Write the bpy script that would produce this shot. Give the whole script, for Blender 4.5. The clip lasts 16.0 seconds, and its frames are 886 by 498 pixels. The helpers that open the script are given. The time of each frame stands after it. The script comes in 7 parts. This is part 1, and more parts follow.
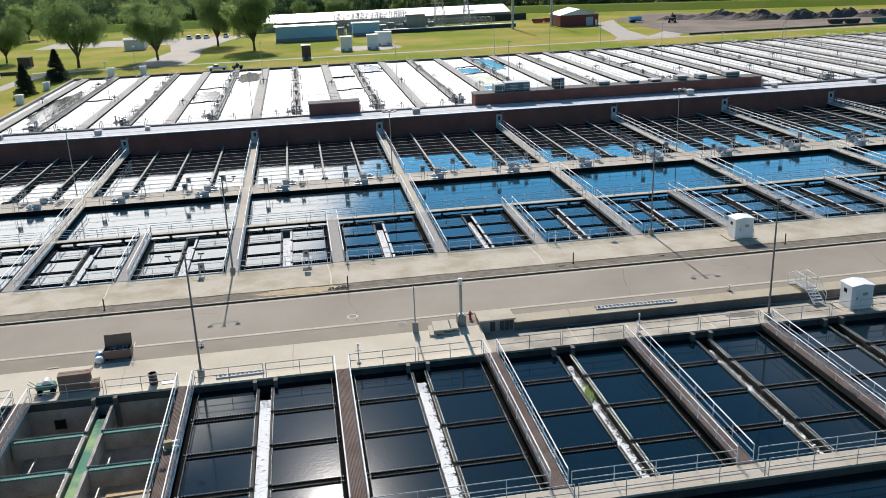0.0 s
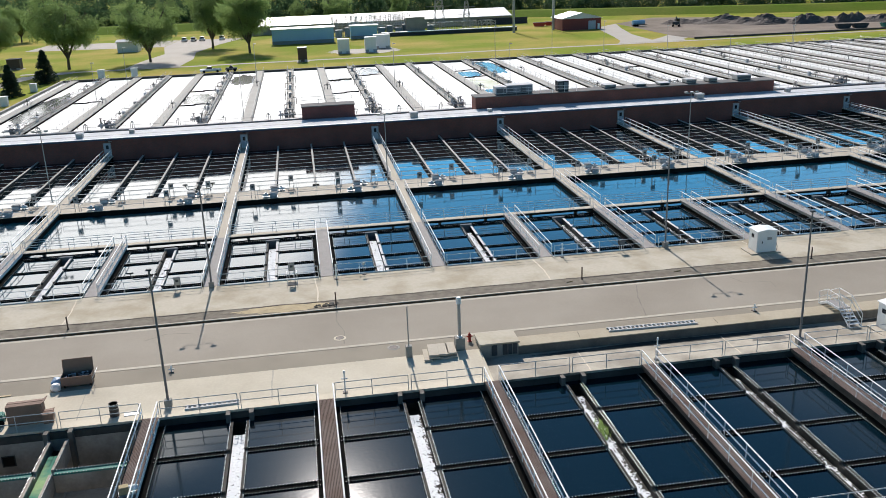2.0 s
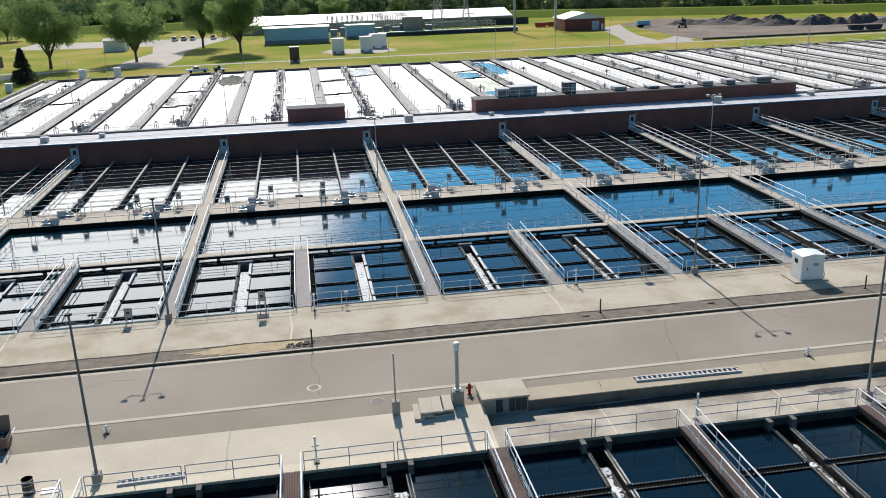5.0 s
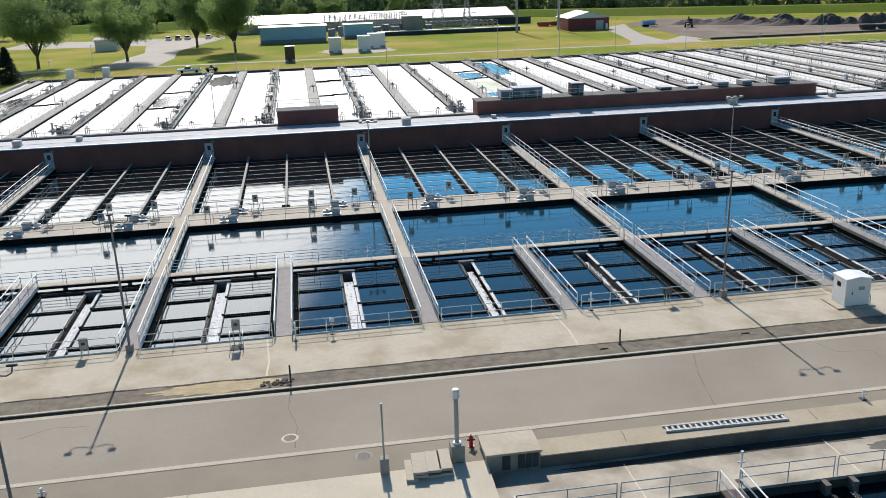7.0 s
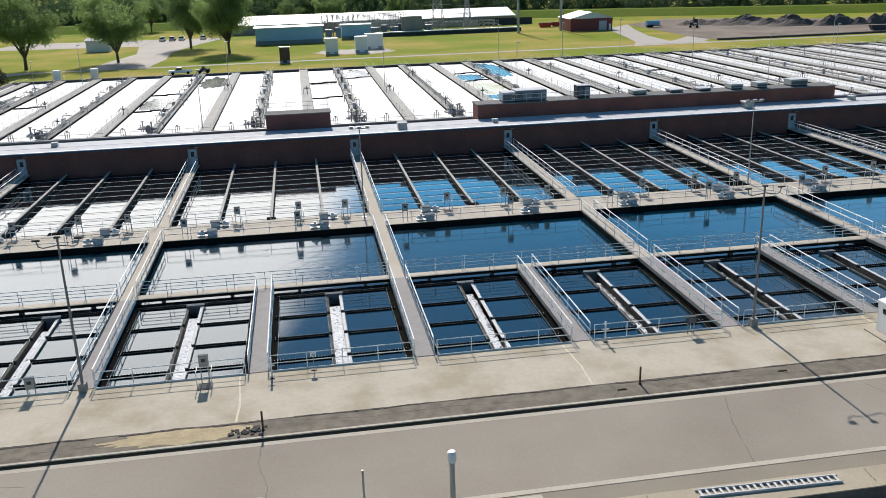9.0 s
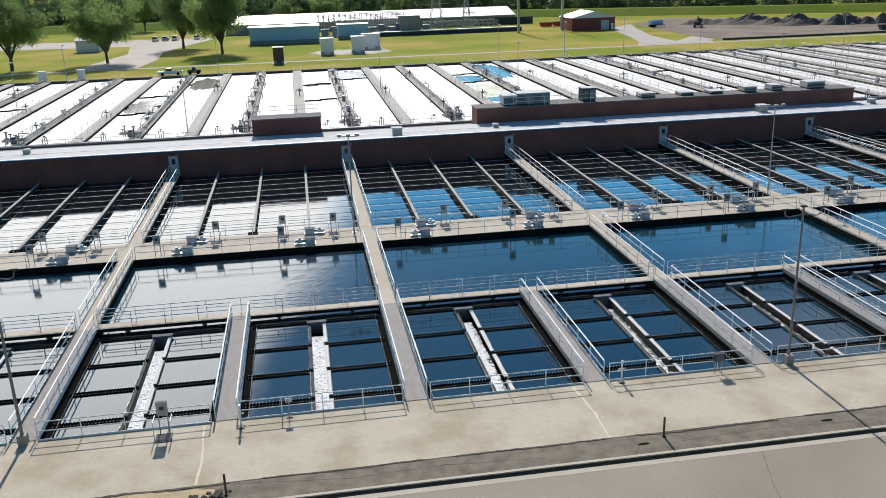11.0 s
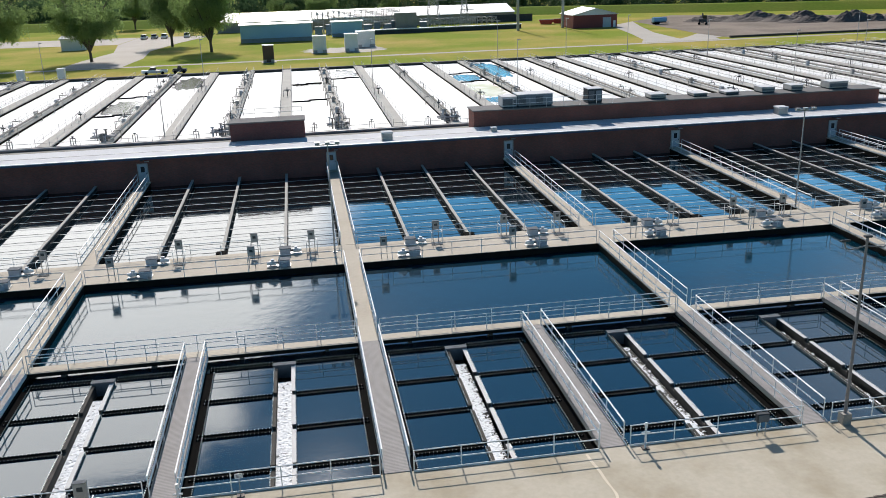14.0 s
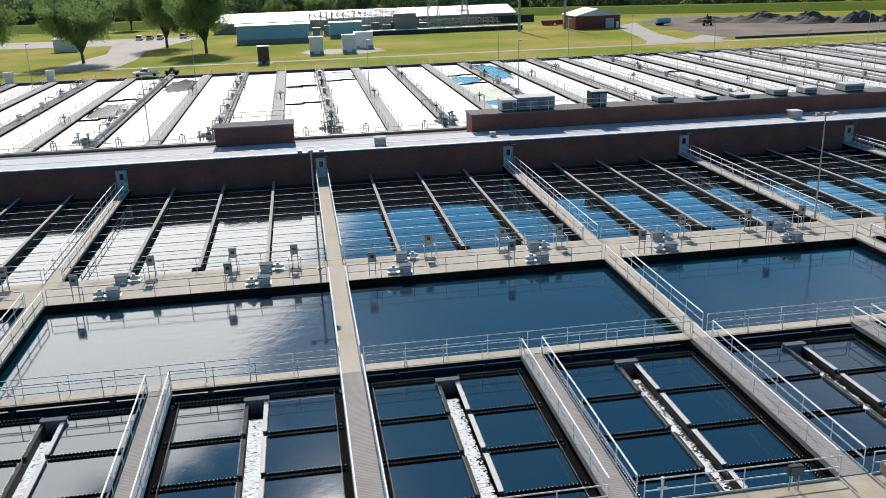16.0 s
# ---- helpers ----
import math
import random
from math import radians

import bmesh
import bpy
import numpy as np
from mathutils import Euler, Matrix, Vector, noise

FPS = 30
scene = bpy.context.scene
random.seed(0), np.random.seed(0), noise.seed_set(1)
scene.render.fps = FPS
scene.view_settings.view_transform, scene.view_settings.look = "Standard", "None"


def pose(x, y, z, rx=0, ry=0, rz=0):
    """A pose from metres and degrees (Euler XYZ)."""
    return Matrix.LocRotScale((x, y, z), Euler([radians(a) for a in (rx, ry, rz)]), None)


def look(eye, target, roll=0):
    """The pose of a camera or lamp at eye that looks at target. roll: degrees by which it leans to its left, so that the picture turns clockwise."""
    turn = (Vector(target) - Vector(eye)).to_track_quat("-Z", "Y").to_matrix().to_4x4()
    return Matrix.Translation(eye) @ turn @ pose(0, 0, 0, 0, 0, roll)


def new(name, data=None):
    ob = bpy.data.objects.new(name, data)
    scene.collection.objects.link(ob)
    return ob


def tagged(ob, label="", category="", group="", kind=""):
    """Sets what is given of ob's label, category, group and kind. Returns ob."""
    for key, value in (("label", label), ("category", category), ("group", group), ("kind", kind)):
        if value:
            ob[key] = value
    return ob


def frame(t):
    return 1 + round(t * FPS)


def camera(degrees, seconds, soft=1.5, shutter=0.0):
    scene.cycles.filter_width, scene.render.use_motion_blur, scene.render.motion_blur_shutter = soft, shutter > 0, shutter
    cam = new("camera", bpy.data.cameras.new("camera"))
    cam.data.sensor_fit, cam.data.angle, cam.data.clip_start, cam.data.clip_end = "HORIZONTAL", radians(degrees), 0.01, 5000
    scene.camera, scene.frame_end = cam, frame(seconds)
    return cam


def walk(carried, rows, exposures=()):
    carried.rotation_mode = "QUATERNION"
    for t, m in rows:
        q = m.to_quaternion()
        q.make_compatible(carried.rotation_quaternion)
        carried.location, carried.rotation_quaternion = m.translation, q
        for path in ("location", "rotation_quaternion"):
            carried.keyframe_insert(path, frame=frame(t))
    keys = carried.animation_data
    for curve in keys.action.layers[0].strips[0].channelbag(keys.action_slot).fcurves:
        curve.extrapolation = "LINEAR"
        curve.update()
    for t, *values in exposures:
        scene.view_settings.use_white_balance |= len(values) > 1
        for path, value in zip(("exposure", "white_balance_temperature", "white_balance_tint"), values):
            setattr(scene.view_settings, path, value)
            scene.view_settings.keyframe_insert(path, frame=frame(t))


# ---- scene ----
cam = camera(54.06, 16.0, soft=0.5)
walk(cam, [
    (0.0, look((-12.127, -140.529, 27.426), (2.394, -46.909, -4.581), -2.319)),
    (1.0, look((-11.550, -137.438, 26.640), (3.023, -43.704, -5.009), -2.185)),
    (2.0, look((-10.945, -134.222, 26.001), (3.712, -40.423, -5.415), -2.071)),
    (3.0, look((-10.320, -130.889, 25.487), (4.435, -37.062, -5.801), -1.974)),
    (4.0, look((-9.687, -127.421, 24.992), (5.142, -33.588, -6.239), -1.893)),
    (5.0, look((-9.030, -123.783, 24.472), (5.827, -29.945, -6.733), -1.832)),
    (6.0, look((-8.328, -119.988, 23.939), (6.513, -26.137, -7.233), -1.793)),
    (7.0, look((-7.631, -116.249, 23.438), (7.171, -22.372, -7.674), -1.774)),
    (8.0, look((-6.965, -112.781, 23.012), (7.808, -18.872, -8.017), -1.766)),
    (9.0, look((-6.256, -109.516, 22.658), (8.516, -15.583, -8.301), -1.764)),
    (10.0, look((-5.556, -106.240, 22.379), (9.233, -12.303, -8.560), -1.765)),
    (11.0, look((-4.892, -103.004, 22.141), (9.927, -9.083, -8.833), -1.767)),
    (12.0, look((-4.261, -99.975, 21.894), (10.596, -6.084, -9.150), -1.772)),
    (13.0, look((-3.637, -97.235, 21.622), (11.254, -3.372, -9.490), -1.779)),
    (14.0, look((-2.937, -94.733, 21.273), (11.968, -0.884, -9.874), -1.788)),
    (15.0, look((-2.215, -92.301, 20.934), (12.645, 1.567, -10.176), -1.791)),
    (16.0, look((-1.509, -89.786, 20.704), (13.220, 4.148, -10.271), -1.786)),
], exposures=[(0.0, 0.13), (2.0, 0.13), (5.0, 0.10), (10.0, 0.07), (16.0, 0.08)])

# ---- world and sun ----
SUN_UP, SUN_TURN = radians(37.2), radians(0.0)
world = bpy.data.worlds.new("sky")
scene.world = world
world.use_nodes = True
wn, wl = world.node_tree.nodes, world.node_tree.links
wn.clear()
sky = wn.new("ShaderNodeTexSky")
sky.sky_type, sky.sun_disc = "NISHITA", False
sky.sun_elevation, sky.sun_rotation = SUN_UP, SUN_TURN
sky.altitude, sky.air_density, sky.dust_density, sky.ozone_density = 200, 1.0, 0.1, 2.0
coord = wn.new("ShaderNodeTexCoord")
puff = wn.new("ShaderNodeTexNoise")
puff.inputs["Scale"].default_value, puff.inputs["Detail"].default_value = 4.0, 6.0
puff.inputs["Roughness"].default_value = 0.55
stretch = wn.new("ShaderNodeMapping")
stretch.inputs["Scale"].default_value = (1.0, 1.0, 2.0)
axes = wn.new("ShaderNodeSeparateXYZ")


def reckon(kind, a, b):
    """A node that reckons with two sockets or numbers."""
    node = wn.new("ShaderNodeMath")
    node.operation = kind
    for socket, value in zip(node.inputs, (a, b)):
        if isinstance(value, float):
            socket.default_value = value
        else:
            wl.new(value, socket)
    return node.outputs[0]


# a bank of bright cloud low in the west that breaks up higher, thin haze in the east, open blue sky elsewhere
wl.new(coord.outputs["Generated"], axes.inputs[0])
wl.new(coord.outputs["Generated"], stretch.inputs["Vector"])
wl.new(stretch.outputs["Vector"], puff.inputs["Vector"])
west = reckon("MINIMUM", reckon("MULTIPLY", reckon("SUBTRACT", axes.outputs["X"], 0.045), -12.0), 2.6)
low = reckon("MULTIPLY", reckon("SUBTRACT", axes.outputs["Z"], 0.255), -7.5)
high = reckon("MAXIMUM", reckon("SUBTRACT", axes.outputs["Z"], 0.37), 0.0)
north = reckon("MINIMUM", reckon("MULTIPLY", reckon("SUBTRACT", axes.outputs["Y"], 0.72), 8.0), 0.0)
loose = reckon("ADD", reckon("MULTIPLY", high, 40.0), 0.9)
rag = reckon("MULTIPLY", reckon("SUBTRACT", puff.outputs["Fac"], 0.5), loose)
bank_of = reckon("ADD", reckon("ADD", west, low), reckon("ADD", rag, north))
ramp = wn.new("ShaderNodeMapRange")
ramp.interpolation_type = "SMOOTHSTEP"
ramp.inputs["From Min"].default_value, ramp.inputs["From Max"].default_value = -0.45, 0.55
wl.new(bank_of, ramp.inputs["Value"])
haze = wn.new("ShaderNodeMapRange")
haze.interpolation_type = "SMOOTHSTEP"
haze.inputs["From Min"].default_value, haze.inputs["From Max"].default_value = -0.55, 0.9
haze.inputs["To Max"].default_value = 0.14
east = reckon("MULTIPLY", reckon("SUBTRACT", axes.outputs["X"], 0.40), 6.0)
belt = reckon("MULTIPLY", reckon("ABSOLUTE", reckon("SUBTRACT", axes.outputs["Z"], 0.36), 0.0), -7.0)
wl.new(reckon("ADD", reckon("ADD", reckon("MINIMUM", east, 0.9), belt), reckon("ADD", north, reckon("MULTIPLY", reckon("SUBTRACT", puff.outputs["Fac"], 0.5), 3.4))), haze.inputs["Value"])
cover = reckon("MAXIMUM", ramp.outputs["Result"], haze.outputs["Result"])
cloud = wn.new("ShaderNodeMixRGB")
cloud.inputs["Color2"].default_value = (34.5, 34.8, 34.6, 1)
back = wn.new("ShaderNodeBackground")
back.inputs["Strength"].default_value = 0.074
out = wn.new("ShaderNodeOutputWorld")
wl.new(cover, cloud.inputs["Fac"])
deep = wn.new("ShaderNodeMixRGB")
deep.blend_type = "MULTIPLY"
deep.inputs["Fac"].default_value, deep.inputs["Color2"].default_value = 1.0, (0.57, 0.97, 1.13, 1)
wl.new(sky.outputs["Color"], deep.inputs["Color1"])
# the sky brightens towards the horizon
rim = wn.new("ShaderNodeMapRange")
rim.interpolation_type = "SMOOTHSTEP"
rim.inputs["From Min"].default_value, rim.inputs["From Max"].default_value = 0.36, 0.19
rim.inputs["To Max"].default_value = 0.85
glow = wn.new("ShaderNodeMixRGB")
glow.blend_type = "MULTIPLY"
glow.inputs["Color2"].default_value = (1.5, 2.55, 2.65, 1)
wl.new(axes.outputs["Z"], rim.inputs["Value"])
ahead = reckon("MINIMUM", reckon("MAXIMUM", reckon("MULTIPLY", reckon("SUBTRACT", axes.outputs["Y"], 0.35), 3.0), 0.0), 1.0)
wl.new(reckon("MULTIPLY", rim.outputs["Result"], ahead), glow.inputs["Fac"])
wl.new(deep.outputs["Color"], glow.inputs["Color1"])
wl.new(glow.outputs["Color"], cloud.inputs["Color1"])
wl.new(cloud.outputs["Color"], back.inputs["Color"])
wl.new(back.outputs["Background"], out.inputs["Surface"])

sun = new("sun", bpy.data.lights.new("sun", "SUN"))
sun.data.energy, sun.data.angle, sun.data.color = 5.0, radians(0.53), (1.0, 0.932, 0.880)
sun.matrix_world = look((0, 300 * math.cos(SUN_UP), 300 * math.sin(SUN_UP)), (0, 0, 0))


# ---- materials ----
def material(name, base, rough=0.8, metal=0.0, spots=None, scale=1.0, amount=0.25, fine=12.0, bump=0.15, dist=0.02, specular=0.5, sharp=(0.38, 0.72), grit=0.3, ribs=0.0):
    """A surface with broad stains, fine grain and relief. base: linear colour; spots: the second colour."""
    m = bpy.data.materials.new(name)
    m.use_nodes = True
    n, k = m.node_tree.nodes, m.node_tree.links
    p = n["Principled BSDF"]
    p.inputs["Roughness"].default_value, p.inputs["Metallic"].default_value = rough, metal
    p.inputs["Specular IOR Level"].default_value = specular
    spots = spots or tuple(c * 0.6 for c in base)
    tc = n.new("ShaderNodeTexCoord")
    broad, grain = n.new("ShaderNodeTexNoise"), n.new("ShaderNodeTexNoise")
    broad.inputs["Scale"].default_value, broad.inputs["Detail"].default_value = scale, 6
    grain.inputs["Scale"].default_value, grain.inputs["Detail"].default_value = fine, 4
    geo = n.new("ShaderNodeNewGeometry")
    for t in (broad, grain):
        k.new(geo.outputs["Position"], t.inputs["Vector"])
    r = n.new("ShaderNodeValToRGB")
    r.color_ramp.elements[0].position, r.color_ramp.elements[1].position = sharp
    k.new(broad.outputs["Fac"], r.inputs["Fac"])
    mul = n.new("ShaderNodeMath")
    mul.operation = "MULTIPLY"
    mul.inputs[1].default_value = amount * 2
    k.new(r.outputs["Color"], mul.inputs[0])
    mix = n.new("ShaderNodeMixRGB")
    mix.inputs["Color1"].default_value, mix.inputs["Color2"].default_value = (*base, 1), (*spots, 1)
    k.new(mul.outputs[0], mix.inputs["Fac"])
    speck = n.new("ShaderNodeMixRGB")
    speck.blend_type = "OVERLAY"
    speck.inputs["Fac"].default_value = grit
    k.new(mix.outputs["Color"], speck.inputs["Color1"])
    k.new(grain.outputs["Color"], speck.inputs["Color2"])
    sat = n.new("ShaderNodeRGBToBW")
    k.new(grain.outputs["Color"], sat.inputs["Color"])
    k.new(sat.outputs["Val"], speck.inputs["Color2"])
    colour = speck.outputs["Color"]
    if ribs:
        # bearing bars across the walk, one every "ribs" metres
        wave, dark = n.new("ShaderNodeTexWave"), n.new("ShaderNodeMixRGB")
        wave.bands_direction = "Y"
        wave.inputs["Scale"].default_value = 0.314 / ribs
        dark.blend_type, dark.inputs["Fac"].default_value = "MULTIPLY", 0.3
        k.new(geo.outputs["Position"], wave.inputs["Vector"])
        k.new(colour, dark.inputs["Color1"])
        k.new(wave.outputs["Color"], dark.inputs["Color2"])
        colour = dark.outputs["Color"]
    k.new(colour, p.inputs["Base Color"])
    b = n.new("ShaderNodeBump")
    b.inputs["Strength"].default_value, b.inputs["Distance"].default_value = bump, dist
    k.new(grain.outputs["Fac"], b.inputs["Height"])
    k.new(b.outputs["Normal"], p.inputs["Normal"])
    return m


def water_material(name, deep, ripple=0.02, scale=1.6, rough=0.015, ior=1.4):
    m = bpy.data.materials.new(name)
    m.use_nodes = True
    n, k = m.node_tree.nodes, m.node_tree.links
    p = n["Principled BSDF"]
    p.inputs["Base Color"].default_value = (*deep, 1)
    p.inputs["Roughness"].default_value, p.inputs["IOR"].default_value = rough, ior
    geo = n.new("ShaderNodeNewGeometry")
    waves, calm = n.new("ShaderNodeTexNoise"), n.new("ShaderNodeTexNoise")
    waves.inputs["Scale"].default_value, waves.inputs["Detail"].default_value = scale, 3
    calm.inputs["Scale"].default_value, calm.inputs["Detail"].default_value = 0.09, 2
    k.new(geo.outputs["Position"], waves.inputs["Vector"])
    k.new(geo.outputs["Position"], calm.inputs["Vector"])
    r = n.new("ShaderNodeMapRange")
    r.inputs["From Min"].default_value, r.inputs["From Max"].default_value = 0.42, 0.66
    r.inputs["To Min"].default_value, r.inputs["To Max"].default_value = 0.25, 1.0
    k.new(calm.outputs["Fac"], r.inputs["Value"])
    mul = n.new("ShaderNodeMath")
    mul.operation = "MULTIPLY"
    k.new(waves.outputs["Fac"], mul.inputs[0])
    k.new(r.outputs["Result"], mul.inputs[1])
    b = n.new("ShaderNodeBump")
    b.inputs["Strength"].default_value, b.inputs["Distance"].default_value = 1.0, ripple
    k.new(mul.outputs[0], b.inputs["Height"])
    k.new(b.outputs["Normal"], p.inputs["Normal"])
    return m


def brick_material(name, a, b, mortar):
    m = bpy.data.materials.new(name)
    m.use_nodes = True
    n, k = m.node_tree.nodes, m.node_tree.links
    p = n["Principled BSDF"]
    p.inputs["Roughness"].default_value = 0.85
    geo = n.new("ShaderNodeNewGeometry")
    sep, comb = n.new("ShaderNodeSeparateXYZ"), n.new("ShaderNodeCombineXYZ")
    add = n.new("ShaderNodeMath")
    k.new(geo.outputs["Position"], sep.inputs[0])
    k.new(sep.outputs["X"], add.inputs[0])
    k.new(sep.outputs["Y"], add.inputs[1])
    k.new(add.outputs[0], comb.inputs["X"])
    k.new(sep.outputs["Z"], comb.inputs["Y"])
    br = n.new("ShaderNodeTexBrick")
    br.inputs["Color1"].default_value, br.inputs["Color2"].default_value, br.inputs["Mortar"].default_value = (*a, 1), (*b, 1), (*mortar, 1)
    br.inputs["Scale"].default_value, br.inputs["Mortar Size"].default_value = 1.0, 0.009
    br.inputs["Brick Width"].default_value, br.inputs["Row Height"].default_value = 0.21, 0.075
    k.new(comb.outputs[0], br.inputs["Vector"])
    stain = n.new("ShaderNodeTexNoise")
    stain.inputs["Scale"].default_value, stain.inputs["Detail"].default_value = 0.35, 5
    k.new(geo.outputs["Position"], stain.inputs["Vector"])
    ov = n.new("ShaderNodeMixRGB")
    ov.blend_type, ov.inputs["Fac"].default_value = "OVERLAY", 0.5
    bw = n.new("ShaderNodeRGBToBW")
    k.new(stain.outputs["Color"], bw.inputs[0])
    k.new(br.outputs["Color"], ov.inputs["Color1"])
    k.new(bw.outputs[0], ov.inputs["Color2"])
    k.new(ov.outputs["Color"], p.inputs["Base Color"])
    bp = n.new("ShaderNodeBump")
    bp.inputs["Strength"].default_value, bp.inputs["Distance"].default_value, bp.invert = 0.5, 0.008, True
    k.new(br.outputs["Fac"], bp.inputs["Height"])
    k.new(bp.outputs["Normal"], p.inputs["Normal"])
    return m


def leaf_material(name, dark, light):
    m = bpy.data.materials.new(name)
    m.use_nodes = True
    n, k = m.node_tree.nodes, m.node_tree.links
    p = n["Principled BSDF"]
    p.inputs["Roughness"].default_value = 0.6
    p.inputs["Specular IOR Level"].default_value = 0.25
    geo, info = n.new("ShaderNodeNewGeometry"), n.new("ShaderNodeObjectInfo")
    mix = n.new("ShaderNodeMixRGB")
    mix.inputs["Color1"].default_value, mix.inputs["Color2"].default_value = (*dark, 1), (*light, 1)
    broad = n.new("ShaderNodeTexNoise")
    broad.inputs["Scale"].default_value = 0.25
    k.new(geo.outputs["Position"], broad.inputs["Vector"])
    av = n.new("ShaderNodeMath")
    av.operation = "MULTIPLY_ADD"
    av.inputs[1].default_value = 0.5
    k.new(geo.outputs["Random Per Island"], av.inputs[0])
    half = n.new("ShaderNodeMath")
    half.operation, half.inputs[1].default_value = "MULTIPLY", 0.6
    k.new(broad.outputs["Fac"], half.inputs[0])
    k.new(half.outputs[0], av.inputs[2])
    k.new(av.outputs[0], mix.inputs["Fac"])
    k.new(mix.outputs["Color"], p.inputs["Base Color"])
    tr = n.new("ShaderNodeBsdfTranslucent")
    k.new(mix.outputs["Color"], tr.inputs["Color"])
    sh = n.new("ShaderNodeMixShader")
    sh.inputs["Fac"].default_value = 0.55
    k.new(p.outputs[0], sh.inputs[1])
    k.new(tr.outputs[0], sh.inputs[2])
    k.new(sh.outputs[0], n["Material Output"].inputs["Surface"])
    return m


APRON = material("pale_apron_concrete", (0.625, 0.555, 0.43), 0.9, spots=(0.48, 0.415, 0.305), scale=0.28, fine=6, amount=0.34, grit=0.16, bump=0.08)
TAN = material("tan_concrete", (0.445, 0.395, 0.318), 0.9, spots=(0.35, 0.30, 0.23), scale=0.16, fine=5, amount=0.36, grit=0.16, bump=0.08)
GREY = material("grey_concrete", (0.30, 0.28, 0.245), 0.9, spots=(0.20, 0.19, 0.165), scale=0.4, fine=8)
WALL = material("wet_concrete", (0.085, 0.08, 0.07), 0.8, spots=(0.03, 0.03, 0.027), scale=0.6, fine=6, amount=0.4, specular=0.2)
ROAD = material("worn_road", (0.294, 0.256, 0.203), 0.9, spots=(0.228, 0.194, 0.150), scale=0.12, fine=14, amount=0.45, grit=0.26, bump=0.08)
SHOULDER = material("shoulder_asphalt", (0.255, 0.22, 0.165), 0.9, spots=(0.18, 0.152, 0.112), scale=0.25, fine=18, amount=0.35)
STRIP = material("cracked_asphalt", (0.185, 0.16, 0.12), 0.95, spots=(0.10, 0.082, 0.06), scale=1.3, fine=14, amount=0.48)
GUTTER = material("gutter_concrete", (0.47, 0.42, 0.335), 0.9, spots=(0.34, 0.30, 0.24), scale=0.5, fine=10)
SANDY = material("sandy_patch", (0.44, 0.35, 0.205), 0.95, spots=(0.30, 0.245, 0.145), scale=1.1, fine=7, amount=0.4, bump=0.6)
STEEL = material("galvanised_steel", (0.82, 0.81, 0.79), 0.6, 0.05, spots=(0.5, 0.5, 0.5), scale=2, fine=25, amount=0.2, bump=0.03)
DULL = material("weathered_steel", (0.40, 0.40, 0.39), 0.55, 0.5, spots=(0.26, 0.25, 0.24), scale=1.5, fine=20)
GRATE = material("walkway_grating", (0.31, 0.29, 0.275), 0.85, 0.0, spots=(0.22, 0.205, 0.195), scale=1.2, fine=30, ribs=0.12)
RUSTY = material("brown_grating", (0.175, 0.138, 0.122), 0.9, 0.0, specular=0.1, spots=(0.12, 0.075, 0.058), scale=0.7, fine=24, amount=0.4)
BLACK = material("black_trough", (0.006, 0.006, 0.006), 0.95, spots=(0.010, 0.010, 0.009), scale=1.5, fine=10, specular=0.02)
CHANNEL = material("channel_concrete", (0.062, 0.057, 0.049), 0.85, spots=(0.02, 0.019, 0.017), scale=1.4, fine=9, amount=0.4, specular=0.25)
FOAM = material("white_foam", (0.82, 0.85, 0.87), 0.6, spots=(0.03, 0.035, 0.04), scale=4.2, fine=9, amount=0.42, bump=0.3, dist=0.02, sharp=(0.6, 0.68), specular=0.1)
BROTH = material("foamy_mixed_liquor", (0.75, 0.745, 0.72), 0.6, specular=0.2, spots=(0.64, 0.64, 0.615), scale=0.14, fine=2.2, amount=0.4, bump=0.35, dist=0.05)
WATER = water_material("still_water", (0.001, 0.020, 0.038), 0.006, 1.0, 0.05, 1.9)
WATER_OPEN = water_material("open_water", (0.001, 0.021, 0.037), 0.016, 1.3, 0.09, 1.95)
WATER_FLOC = water_material("black_water", (0.003, 0.007, 0.010), 0.010, 1.2, 0.05, 2.4)
WATER_DARK = water_material("dark_water", (0.001, 0.0095, 0.0165), 0.0018, 4.5, 0.085)
BRICK = brick_material("brown_brick", (0.265, 0.086, 0.064), (0.19, 0.065, 0.050), (0.14, 0.09, 0.074))
BRICK_RED = brick_material("red_brick", (0.21, 0.07, 0.062), (0.15, 0.05, 0.046), (0.11, 0.075, 0.07))
ROOF = material("pale_membrane_roof", (0.60, 0.60, 0.605), 0.85, spots=(0.48, 0.48, 0.475), scale=0.3, fine=6, bump=0.08, specular=0.05)
FASCIA = material("fascia_metal", (0.07, 0.09, 0.16), 0.6, 0.0, spots=(0.05, 0.065, 0.12), scale=0.6)
WHITE = material("white_paint", (0.80, 0.80, 0.78), 0.45, spots=(0.66, 0.65, 0.61), scale=1.2, fine=16, amount=0.15, bump=0.04)
BLUEGREY = material("bluegrey_enamel", (0.43, 0.47, 0.51), 0.6, 0.0, spots=(0.32, 0.35, 0.38), scale=2, fine=20)
DARKGREY = material("dark_grey_enamel", (0.055, 0.06, 0.064), 0.8, spots=(0.09, 0.09, 0.09), scale=2, specular=0.15)
POLE = material("bronze_pole", (0.21, 0.205, 0.21), 0.55, 0.3, spots=(0.2, 0.18, 0.16), scale=1, fine=20)
GLASS = material("dark_glass", (0.02, 0.022, 0.025), 0.08, spots=(0.03, 0.03, 0.03), bump=0.0)
GRASS = material("lawn", (0.185, 0.232, 0.018), 0.95, spots=(0.36, 0.285, 0.07), specular=0.04, scale=0.034, fine=1.4, amount=0.55, bump=0.8, dist=0.06, sharp=(0.42, 0.66))
